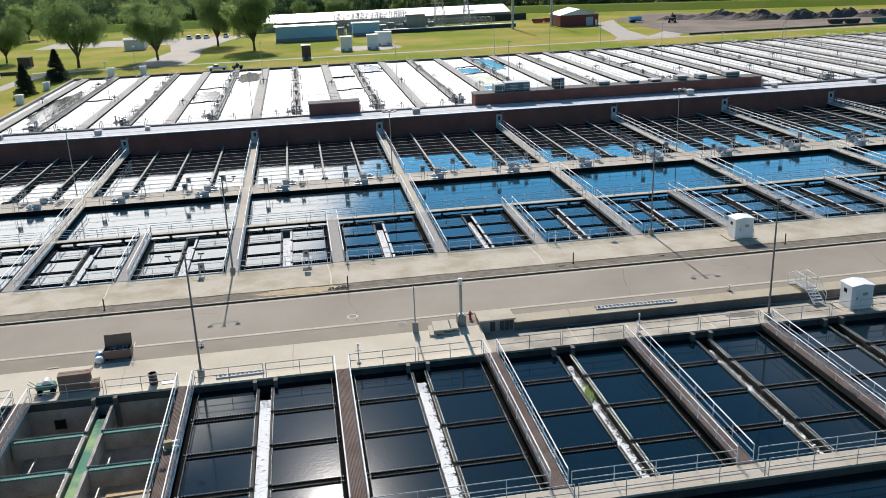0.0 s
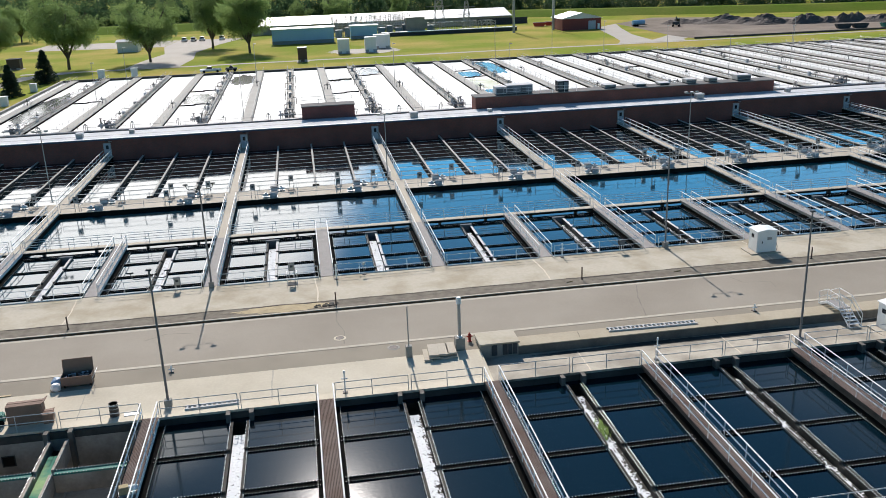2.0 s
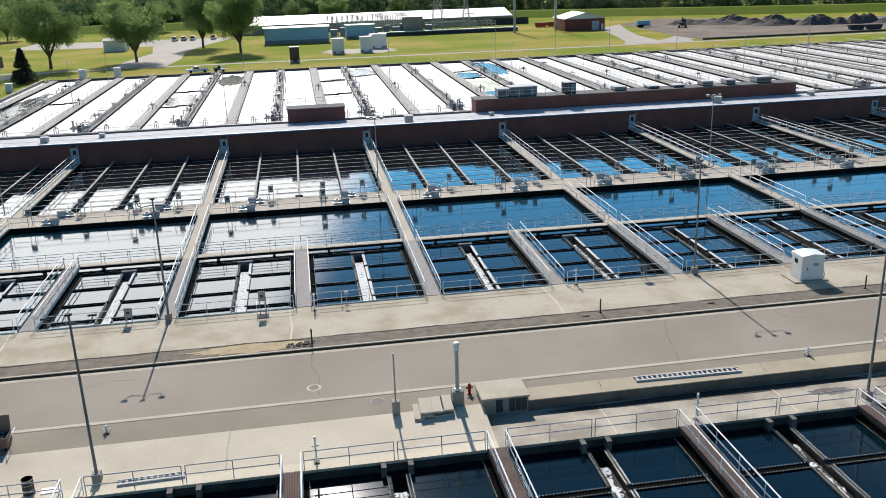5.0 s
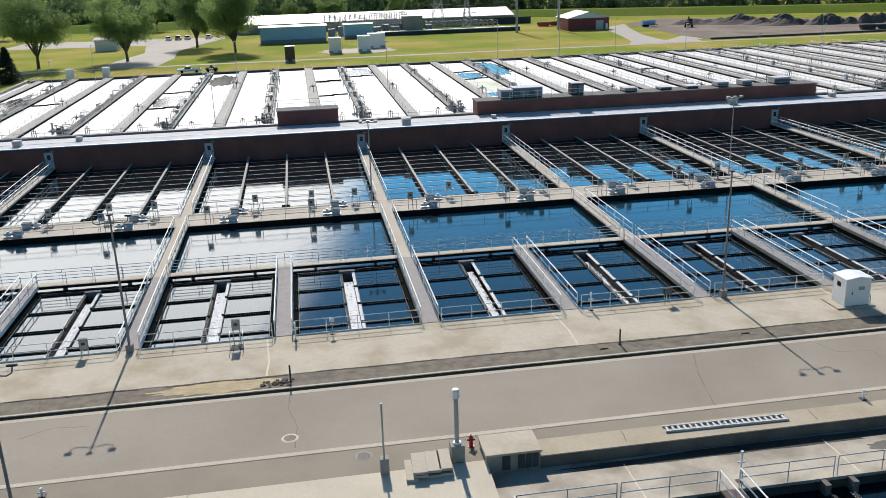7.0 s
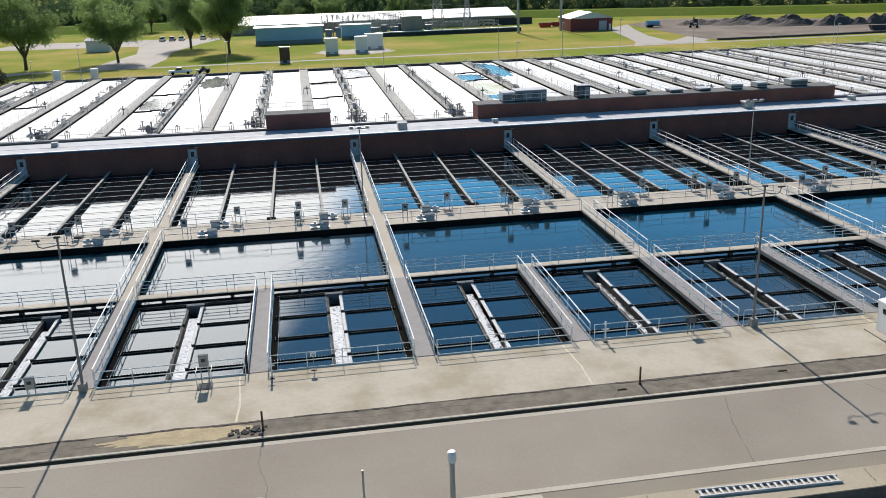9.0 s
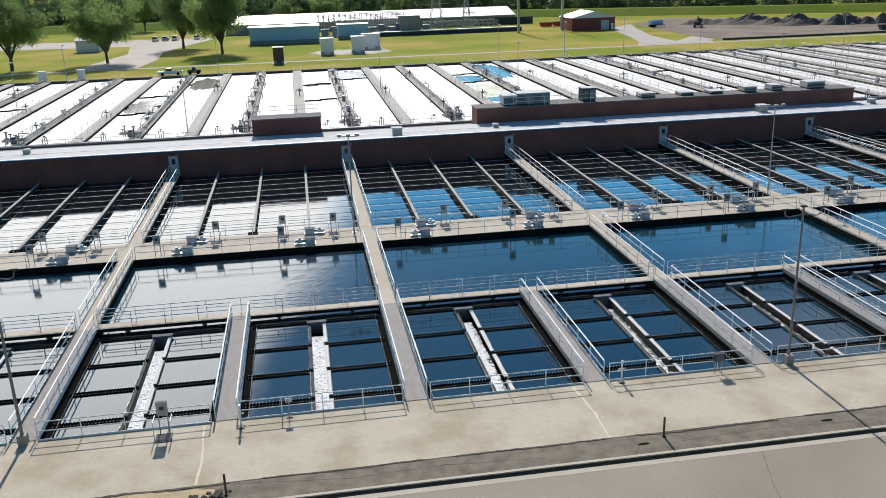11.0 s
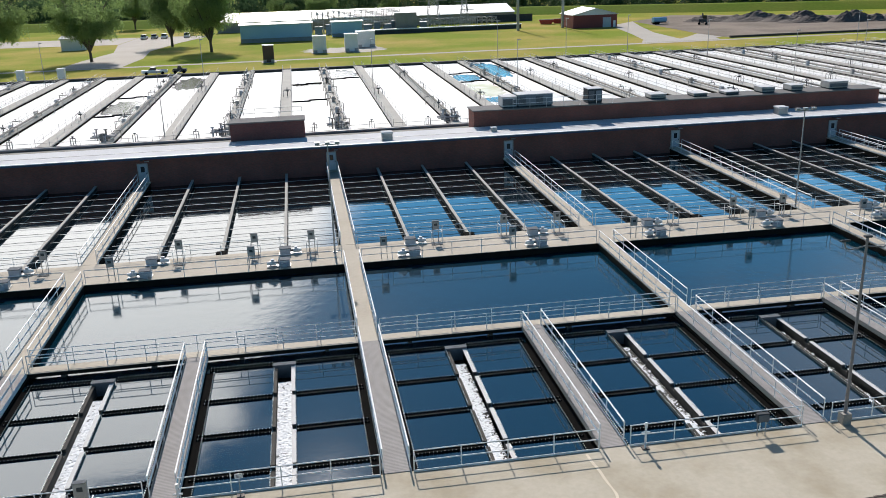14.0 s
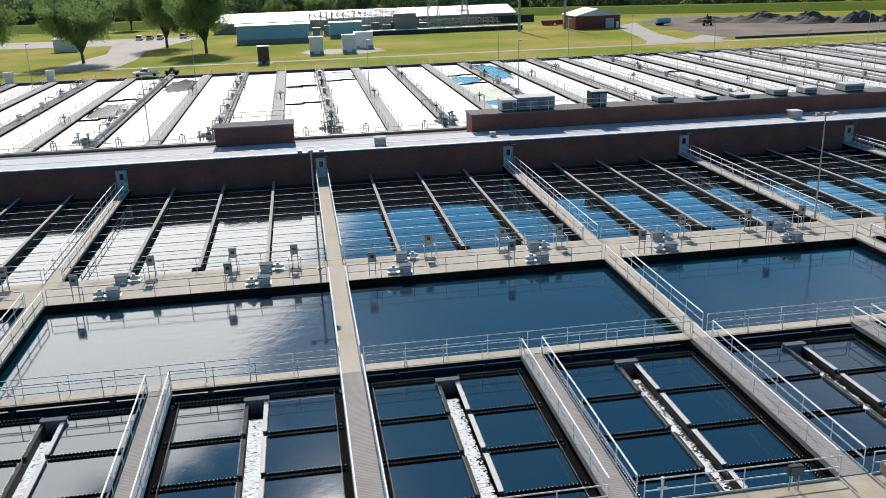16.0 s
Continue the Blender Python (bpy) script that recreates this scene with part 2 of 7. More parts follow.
BANK = material("bank_grass", (0.10, 0.165, 0.012), 0.95, spots=(0.16, 0.18, 0.03), specular=0.04, scale=0.05, fine=0.9, amount=0.4, bump=0.8, dist=0.1)
DIRT = material("bare_earth", (0.26, 0.215, 0.175), 0.95, specular=0.05, spots=(0.15, 0.125, 0.10), scale=0.08, fine=1.2, amount=0.4, bump=0.5, dist=0.05)
COMPOST = material("dark_compost", (0.10, 0.080, 0.068), 0.95, spots=(0.16, 0.13, 0.11), scale=0.25, fine=2.5, bump=1.0, dist=0.2)
PAVED = material("pale_drive", (0.38, 0.34, 0.29), 0.9, spots=(0.3, 0.27, 0.23), scale=0.1, fine=4)
BARK = material("bark", (0.10, 0.08, 0.06), 0.95, spots=(0.06, 0.05, 0.04), scale=2, fine=14, bump=0.8)
LEAF = leaf_material("leaf_green", (0.13, 0.205, 0.065), (0.31, 0.41, 0.15))
LEAF_WOOD = leaf_material("woodland_leaf", (0.045, 0.092, 0.042), (0.105, 0.175, 0.075))
LANEWALK = material("lane_concrete", (0.40, 0.38, 0.34), 0.9, spots=(0.3, 0.285, 0.255), scale=0.3, fine=6)
DRY = material("dry_stained_concrete", (0.40, 0.36, 0.30), 0.9, spots=(0.2, 0.18, 0.15), scale=0.7, fine=5, amount=0.45)
NEEDLE = leaf_material("spruce_needle", (0.016, 0.032, 0.018), (0.045, 0.07, 0.04))
BLUE = material("blue_cladding", (0.27, 0.49, 0.68), 0.5, spots=(0.23, 0.43, 0.61), scale=0.3)
RED = material("red_cladding", (0.20, 0.035, 0.032), 0.6, spots=(0.15, 0.03, 0.028), scale=0.4)
SHEETROOF = material("pale_sheet_roof", (0.66, 0.68, 0.69), 0.45, 0.1, spots=(0.52, 0.53, 0.53), scale=0.15)
TEAL = material("green_trough", (0.02, 0.16, 0.13), 0.6, spots=(0.15, 0.27, 0.22), scale=0.8, fine=8, amount=0.35, specular=0.15)
LIME = material("wet_lime_channel", (0.006, 0.17, 0.105), 0.5, spots=(0.34, 0.46, 0.16), scale=0.45, fine=6, amount=0.3, bump=0.05, specular=0.15, sharp=(0.48, 0.62))
ALLOY = material("dull_aluminium", (0.58, 0.57, 0.55), 0.75, spots=(0.45, 0.44, 0.42), scale=2, fine=20, specular=0.2)
SPILL = material("spilling_water", (0.90, 0.90, 0.88), 0.35, spots=(0.7, 0.7, 0.69), scale=3, fine=20, amount=0.2)
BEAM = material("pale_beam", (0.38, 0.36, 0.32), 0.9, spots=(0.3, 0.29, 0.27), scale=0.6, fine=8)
UNIT = material("unit_casing", (0.23, 0.265, 0.29), 0.8, spots=(0.17, 0.195, 0.215), scale=1.5, specular=0.2)
DARKROOF = material("dark_membrane", (0.17, 0.165, 0.16), 0.9, spots=(0.18, 0.175, 0.165), scale=0.4, fine=8, specular=0.12)
LID = material("grey_lid", (0.15, 0.16, 0.17), 0.9, spots=(0.11, 0.115, 0.12), scale=2, specular=0.12)
PANEL_GREY = material("panel_enamel", (0.20, 0.21, 0.22), 0.5, spots=(0.15, 0.155, 0.16), scale=2)
DAMP_SHADE = material("damp_and_shade_concrete", (0.15, 0.138, 0.118), 0.9, spots=(0.08, 0.074, 0.063), scale=0.8, fine=6, amount=0.4)
KERBFACE = material("grimy_kerb", (0.21, 0.125, 0.075), 0.95, spots=(0.11, 0.066, 0.04), scale=1.2, fine=10, specular=0.02)
TRENCH = material("wet_and_shaded_black", (0.024, 0.020, 0.016), 0.95, spots=(0.012, 0.010, 0.008), scale=1.5, fine=10, specular=0.02)
STAINED = material("stained_walk", (0.42, 0.375, 0.30), 0.9, spots=(0.25, 0.22, 0.175), scale=0.35, fine=7, amount=0.5, grit=0.2, sharp=(0.42, 0.62))
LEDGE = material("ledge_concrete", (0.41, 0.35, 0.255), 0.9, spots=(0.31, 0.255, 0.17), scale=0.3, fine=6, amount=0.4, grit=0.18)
SMEARED = material("smeared_apron", (0.455, 0.405, 0.315), 0.9, spots=(0.345, 0.292, 0.203), scale=0.3, fine=4, amount=0.5, grit=0.18, bump=0.06, sharp=(0.42, 0.64))
SEALANT = material("old_sealant", (0.215, 0.188, 0.147), 0.9, spots=(0.16, 0.14, 0.11), scale=0.9, fine=10, amount=0.5)
WEEDS = leaf_material("dry_weeds", (0.10, 0.10, 0.03), (0.22, 0.20, 0.07))
TIMBER = material("pale_timber", (0.50, 0.38, 0.22), 0.8, spots=(0.38, 0.28, 0.16), scale=1.2, fine=12)
CARD = material("brown_card", (0.225, 0.145, 0.105), 0.85, spots=(0.17, 0.11, 0.08), scale=1.2, fine=14)
HYDRANT = material("red_enamel", (0.42, 0.035, 0.022), 0.4, spots=(0.3, 0.03, 0.02), scale=3)
IRON = material("cast_iron", (0.07, 0.06, 0.055), 0.7, 0.4, spots=(0.11, 0.085, 0.07), scale=4, fine=30)
TARP = material("blue_tarp", (0.10, 0.24, 0.42), 0.5, spots=(0.5, 0.55, 0.6), scale=1.8, fine=5, amount=0.4)
BROWN = material("brown_panel", (0.10, 0.062, 0.045), 0.7, spots=(0.07, 0.045, 0.035), scale=0.8)
YELLOW = material("safety_yellow", (0.55, 0.38, 0.04), 0.5, spots=(0.4, 0.27, 0.03), scale=2)


# ---- kit ----
def box(bm, x0, x1, y0, y1, z0, z1):
    v = [bm.verts.new(p) for p in ((x0, y0, z0), (x1, y0, z0), (x1, y1, z0), (x0, y1, z0), (x0, y0, z1), (x1, y0, z1), (x1, y1, z1), (x0, y1, z1))]
    for f in ((3, 2, 1, 0), (4, 5, 6, 7), (0, 1, 5, 4), (1, 2, 6, 5), (2, 3, 7, 6), (3, 0, 4, 7)):
        bm.faces.new([v[i] for i in f])
    return v


def tube(bm, a, b, r0, r1=None, sides=8, caps=True):
    a, b = Vector(a), Vector(b)
    r1 = r0 if r1 is None else r1
    d = (b - a).normalized()
    s = d.orthogonal().normalized()
    u = d.cross(s)
    rings = []
    for p, r in ((a, r0), (b, r1)):
        rings.append([bm.verts.new(p + (s * math.cos(2 * math.pi * i / sides) + u * math.sin(2 * math.pi * i / sides)) * r) for i in range(sides)])
    for i in range(sides):
        j = (i + 1) % sides
        bm.faces.new((rings[0][i], rings[0][j], rings[1][j], rings[1][i]))
    if caps:
        bm.faces.new(rings[0][::-1])
        bm.faces.new(rings[1])


def bent(bm, points, r, sides=6):
    for a, b in zip(points, points[1:]):
        tube(bm, a, b, r, sides=sides)


def prism(bm, outline, axis, lo, hi):
    """A solid from an outline in the plane across an axis ('x' takes (y, z) pairs, 'y' takes (x, z), 'z' takes (x, y))."""
    def at(p, d):
        return {"x": (d, p[0], p[1]), "y": (p[0], d, p[1]), "z": (p[0], p[1], d)}[axis]
    a, b = [bm.verts.new(at(p, lo)) for p in outline], [bm.verts.new(at(p, hi)) for p in outline]
    bm.faces.new(a)
    bm.faces.new(b[::-1])
    for i in range(len(a)):
        j = (i + 1) % len(a)
        bm.faces.new((a[i], b[i], b[j], a[j]))


def soften(bm, w, segments=2):
    bmesh.ops.bevel(bm, geom=bm.edges[:], offset=w, segments=segments, affect="EDGES", clamp_overlap=True)


def mesh_of(bm, name, mat, up=False):
    """The mesh of a bmesh. up: an open sheet, whose faces all look up."""
    if up:
        bm.normal_update()
        for f in bm.faces:
            if f.normal.z < 0:
                f.normal_flip()
    else:
        bmesh.ops.recalc_face_normals(bm, faces=bm.faces[:])
    data = bpy.data.meshes.new(name)
    bm.to_mesh(data)
    bm.free()
    data.materials.append(mat)
    return data


def part(name, bm, mat, parent, label=""):
    ob = new(name, mesh_of(bm, name, mat) if isinstance(bm, bmesh.types.BMesh) else bm)
    ob.parent = parent
    if label:
        ob["label"] = label
    return ob


def thing(name, label, category, x=0, y=0, z=0, rz=0, group="", kind=""):
    ob = new(name)
    ob.matrix_basis = pose(x, y, z, 0, 0, rz)
    return tagged(ob, label, category, group, kind)


def solid(name, bm, mat, label, category, kind="structure", up=False):
    return tagged(new(name, mesh_of(bm, name, mat, up)), label, category, "", kind)


def boxes(*sizes):
    bm = bmesh.new()
    for s in sizes:
        box(bm, *s)
    return bm


POST = {}


def railing(a, b, label="pale galvanised tube railing along a concrete walkway", h=1.07, gap=2.4, mat=None, rails=(1.0, 0.52), toe=True, joined=False):
    """A tube railing from a to b (x, y, z): an Empty at a, turned along b."""
    a, b = Vector(a), Vector(b)
    d = b - a
    ob = thing("railing", label, "railing", *a, group="railings of the basins")
    # sunlight built in: north-south rails thicker, low east-west ones in duller metal
    along = abs(d.y) > abs(d.x)
    mat = mat or (STEEL if along or a.z > -0.3 else ALLOY)
    for k, share in enumerate(rails):
        bm = bmesh.new()
        tube(bm, (0, 0, h * share), (d.x, d.y, d.z + h * share), 0.022 if joined else 0.042 if along else 0.028, sides=6)
        part("top_rail" if k == 0 else "mid_rail", bm, mat, ob)
    if toe:
        bm, side = bmesh.new(), Vector((-d.y, d.x, 0)).normalized() * 0.008
        p = [bm.verts.new(q) for q in (side, d + side, d - side, -side)]
        e = bmesh.ops.extrude_face_region(bm, geom=[bm.faces.new(p)])
        bmesh.ops.translate(bm, vec=(0, 0, 0.1), verts=[v for v in e["geom"] if isinstance(v, bmesh.types.BMVert)])
        part("toe_board", bm, mat, ob)
    key = (h, mat.name)
    if key not in POST:
        bm = bmesh.new()
        tube(bm, (0, 0, 0), (0, 0, h), 0.026, sides=6)
        POST[key] = mesh_of(bm, "post", mat)
    n = max(1, round(d.length / gap))
    if joined:
        bm = bmesh.new()
        for i in range(n + 1):
            tube(bm, d * (i / n), d * (i / n) + Vector((0, 0, h)), 0.024, sides=5)
        part("post_row", bm, mat, ob)["kind"] = "stuff"
        return ob
    for i in range(n + 1):
        part("post", POST[key], mat, ob).location = d * (i / n)
    return ob


def zigzag(bm, a, b, top, depth, pitch, thick=0.012, notch=0.1):
    """A weir plate with V notches from a to b; top: the height of its teeth."""
    a, b = Vector((*a, 0)), Vector((*b, 0))
    d = (b - a)
    n = max(2, round(d.length / pitch))
    side = Vector((-d.y, d.x, 0)).normalized() * thick
    for s in (side, -side):
        low, high = [], []
        for i in range(2 * n + 1):
            p = a + d * (i / (2 * n)) + s
            low.append(bm.verts.new((p.x, p.y, top - depth)))
            high.append(bm.verts.new((p.x, p.y, top - (notch if i % 2 else 0))))
        for i in range(2 * n):
            bm.faces.new((low[i], low[i + 1], high[i + 1], high[i]))


def lathe(bm, profile, axis="x", sides=14, at=(0, 0, 0)):
    """One turned body from (along, radius) pairs."""
    rings = []
    for d, r in profile:
        ring = []
        for i in range(sides):
            c, q = r * math.cos(2 * math.pi * i / sides), r * math.sin(2 * math.pi * i / sides)
            p = {"x": (d, c, q), "y": (c, d, q), "z": (c, q, d)}[axis]
            ring.append(bm.verts.new(Vector(at) + Vector(p)))
        rings.append(ring)
    for a, b in zip(rings, rings[1:]):
        for i in range(sides):
            j = (i + 1) % sides
            bm.faces.new((a[i], a[j], b[j], b[i]))
    bm.faces.new(rings[0])
    bm.faces.new(rings[-1][::-1])


# ---- levels and lines of the plan ----
BAY = 20.0                      # from one long walkway to the next
X0, X1 = -64.0, 136.0           # the basins and the brick gallery
Y_EDGE, Y_CROSS_S, Y_CROSS_N, Y_MID_S, Y_MID_N = -61.4, -47, -46.1, -32.3, -27.6
Y_KERB, Y_GUTTER, Y_STEP, Y_NEAR_N, Y_NEAR_S, Y_NEAR_OUT = -69.2, -76.3, -79.3, -83.5, -101.1, -102.5
Z_ROAD, Z_NEAR, Z_FAR_WATER, Z_NEAR_WATER = -0.14, -0.50, -0.50, -1.12
Z_STEP = -0.80                  # the lower walkway falls towards the foot of the ledge
FALL = (Z_STEP - Z_NEAR) / (Y_STEP - Y_NEAR_N)
CAT0, CAT = -0.05, 10.92         # catwalks over the basins nearest the road
AX0, AX1, AY0, AY1 = -71.0, 236.0, 21.4, 105.0
LANE0, LANE = 2.7, 7.87         # dividers of the aeration lanes
WALKS = range(-3, 7)

# ---- ground, road, decks ----
bm = bmesh.new()
xs = [-2600, -700, -300, -150, AX0, X0, X1, AX1, 400, 800, 2600]
ys = [-2600, -700, -300, -118, AY0, AY1, 180, 270, 380, 800, 2600]
for i in range(len(xs) - 1):
    for j in range(len(ys) - 1):
        mx, my = (xs[i] + xs[i + 1]) / 2, (ys[j] + ys[j + 1]) / 2
        if (X0 < mx < X1 and -118 < my < AY0) or (AX0 < mx < AX1 and AY0 < my < AY1):
            continue
        bm.faces.new([bm.verts.new(p) for p in ((xs[i], ys[j], -0.06), (xs[i + 1], ys[j], -0.06), (xs[i + 1], ys[j + 1], -0.06), (xs[i], ys[j + 1], -0.06))])
bmesh.ops.remove_doubles(bm, verts=bm.verts[:], dist=0.001)
solid("ground", bm, GRASS, "yellow-green mown grass reaching to the woods", "ground", up=True)

solid("basin_wall_road", boxes((X0, X1, -67.3, Y_EDGE - 0.03, -6, -0.15)), WALL, "dark wet wall of the settling basins", "wall")
solid("pavement_north", boxes((X0, X1, -67.3, Y_EDGE, -0.15, 0.0)), SMEARED, "tan concrete apron between road and basins", "pavement")
solid("verge_strip", boxes((X0, X1, Y_KERB + 0.17, -67.3, -3, -0.02)), STRIP, "cracked dark asphalt strip beside the kerb", "pavement")
solid("kerb_face", boxes((X0, X1, Y_KERB + 0.02, Y_KERB + 0.16, -3, -0.05)), KERBFACE, "dark grimy face of the kerb", "kerb")
solid("kerb_lip", boxes((X0, X1, Y_KERB - 0.13, Y_KERB + 0.0, -0.3, Z_ROAD + 0.04)), KERBFACE, "dirty brown foot of the kerb", "kerb")
solid("kerb", boxes((X0, X1, Y_KERB, Y_KERB + 0.17, -0.05, 0.012)), GUTTER, "pale concrete kerb along the road", "kerb")
# black line at the kerb foot, added to deepen the kerb's shadow
solid("kerb_shade_slot", boxes((X0, X1, Y_KERB - 0.16, Y_KERB + 0.02, -3, Z_ROAD - 0.02)), BLACK, "narrow dark drain slot below the kerb", "kerb")
solid("gutter_north", boxes((X0, X1, Y_KERB - 0.55, Y_KERB - 0.16, -3, Z_ROAD + 0.005)), GUTTER, "pale concrete gutter below the kerb", "kerb")
solid("road", boxes((X0, X1, Y_GUTTER, Y_KERB - 0.55, -3, Z_ROAD)), ROAD, "worn grey-brown concrete road", "road")
solid("gutter_south", boxes((X0, X1, Y_GUTTER - 0.34, Y_GUTTER, -3, Z_ROAD + 0.02)), GUTTER, "pale concrete gutter strip along the road", "kerb")
solid("shoulder", boxes((X0, 0.1, Y_STEP + 0.25, Y_GUTTER - 0.34, -3, Z_ROAD)), SHOULDER, "grey asphalt shoulder of the road", "road")
solid("shoulder_east", boxes((0.1, X1, -77.75, Y_GUTTER - 0.34, -3, Z_ROAD)), SHOULDER, "narrow grey asphalt shoulder of the road", "road")
bm = bmesh.new()
prism(bm, [(Y_STEP + 0.25, Z_ROAD), (-82.7, Z_NEAR), (Y_NEAR_N, Z_NEAR), (Y_NEAR_N, Z_NEAR - 0.16), (Y_STEP + 0.25, Z_NEAR - 0.16)], "x", X0, 0.1)
solid("pavement_south", bm, APRON, "tan concrete apron falling to the basin edge", "pavement")
solid("pavement_ledge", boxes((0.1, X1, Y_STEP, -77.75, Z_NEAR - 0.5, Z_ROAD + 0.03)), LEDGE, "tan concrete ledge above the lower walkway", "pavement")
solid("basin_wall_near", boxes((X0, X1, Y_NEAR_N + 0.03, Y_NEAR_N + 0.5, -6, Z_NEAR - 0.21), (X0, X1, Y_NEAR_N + 0.5, Y_STEP + 0.24, -6, Z_STEP - 0.17)), WALL, "dark wet wall of the near basins", "wall")
# thin panel whose darker colour carries the shade of the south face
solid("ledge_face", boxes((0.1, X1, Y_STEP - 0.02, Y_STEP, Z_STEP - 0.1, Z_ROAD - 0.03)), DAMP_SHADE, "damp grey-brown face of the ledge", "kerb")
bm = bmesh.new()
prism(bm, [(Y_STEP, Z_STEP), (Y_NEAR_N, Z_NEAR), (Y_NEAR_N, Z_NEAR - 0.16), (Y_STEP, Z_STEP - 0.16)], "x", 0.1, X1)
solid("lower_walkway", bm, STAINED, "stained grey concrete walkway below the ledge", "pavement")
solid("walkway_south_wall", boxes((X0, X1, Y_NEAR_OUT + 0.05, Y_NEAR_S - 0.05, -6, Z_NEAR - 0.14)), WALL, "dark wet wall between basins", "wall")
solid("walkway_south", boxes((X0, X1, Y_NEAR_OUT, Y_NEAR_S, Z_NEAR - 0.14, Z_NEAR)), TAN, "tan concrete walkway between basins", "pavement")
# sides below the thin slabs: wet concrete with shade painted in near-black
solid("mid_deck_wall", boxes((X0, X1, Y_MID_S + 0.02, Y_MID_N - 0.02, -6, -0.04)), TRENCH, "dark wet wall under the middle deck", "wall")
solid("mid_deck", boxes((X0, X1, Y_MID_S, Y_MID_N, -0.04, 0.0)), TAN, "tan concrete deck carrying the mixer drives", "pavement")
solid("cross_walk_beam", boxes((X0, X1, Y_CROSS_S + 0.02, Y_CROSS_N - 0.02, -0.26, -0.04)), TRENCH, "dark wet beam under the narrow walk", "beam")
solid("cross_walk", boxes((X0, X1, Y_CROSS_S, Y_CROSS_N, -0.04, 0.0)), TAN, "narrow tan concrete walk across the basins", "pavement")
bm = bmesh.new()
for k in range(-6, 14):
    for dx in (2.5, 7.5):
        box(bm, k * 10 + dx - 0.12, k * 10 + dx + 0.12, Y_CROSS_S + 0.2, Y_CROSS_N - 0.2, -6, -0.26)
solid("cross_walk_piers", bm, WALL, "dark wet piers under the narrow walk", "pier")

# ---- basin floors, ends, waters ----
solid("basin_floor", boxes((X0, X1, -118, 0.2, -6.4, -6)), WALL, "dark wet concrete floor of the basins", "floor")
solid("basin_wall_west", boxes((X0 - 0.5, X0, -118, AY0, -6, 0.0)), TAN, "concrete wall closing the basins", "wall")
solid("basin_wall_east", boxes((X1, X1 + 0.5, -118, AY0, -6, 0.0)), TAN, "concrete wall closing the basins", "wall")
solid("basin_wall_south", boxes((X0, X1, -118.5, -118, -6, 0.0)), TAN, "concrete wall closing the basins", "wall")


def sheet(name, x0, x1, y0, y1, z, mat, label, step=None):
    bm = bmesh.new()
    nx, ny = (1, 1) if step is None else (max(1, round((x1 - x0) / step)), max(1, round((y1 - y0) / step)))
    g = [[bm.verts.new((x0 + (x1 - x0) * i / nx, y0 + (y1 - y0) * j / ny, z)) for j in range(ny + 1)] for i in range(nx + 1)]
    for i in range(nx):
        for j in range(ny):
            bm.faces.new((g[i][j], g[i + 1][j], g[i + 1][j + 1], g[i][j + 1]))
    return solid(name, bm, mat, label, "water", up=True)


def celled(name, cells, y0, y1, z, mat, label):
    """Water between the collector channels, cell by cell."""
    for i, (x0, x1) in enumerate(cells):
        bm = bmesh.new()
        bm.faces.new([bm.verts.new(p) for p in ((x0, y0, z), (x1, y0, z), (x1, y1, z), (x0, y1, z))])
        solid("%s_%d" % (name, i + 1), bm, mat, label, "water", up=True)


edges = [X0] + [v for c in range(-6, 13) for v in (c * 10 + 5 - 0.55, c * 10 + 5 + 0.55)] + [X1]
celled("water_settling", list(zip(edges[::2], edges[1::2])), Y_EDGE, -48.5, Z_FAR_WATER, WATER, "still dark water mirroring the sky")
sheet("water_open", X0, X1, -48.5, Y_MID_S, Z_FAR_WATER, WATER_OPEN, "open still water mirroring the sky")
sheet("water_flocculation", X0, X1, Y_MID_N, 0.05, Z_FAR_WATER - 0.06, WATER_FLOC, "still dark water under beams and pipes")
DRY_EAST = CAT0 - 2 * CAT
edges = [DRY_EAST] + [v for k in range(-2, 12) for v in (CAT0 + (k + 0.5) * CAT - 0.55, CAT0 + (k + 0.5) * CAT + 0.55)] + [X1]
celled("water_near", [(a, b) for a, b in zip(edges[::2], edges[1::2]) if a < b], Y_NEAR_S, -84.05, Z_NEAR_WATER, WATER_DARK, "still dark water between weir troughs")
sheet("water_near_edge", DRY_EAST, X1, -84.05, Y_NEAR_N, Z_NEAR_WATER, WATER_DARK, "still dark water along the basin edge")
sheet("water_south", X0, X1, -118, Y_NEAR_OUT, Z_NEAR_WATER, WATER_DARK, "dark water beyond the walkway")

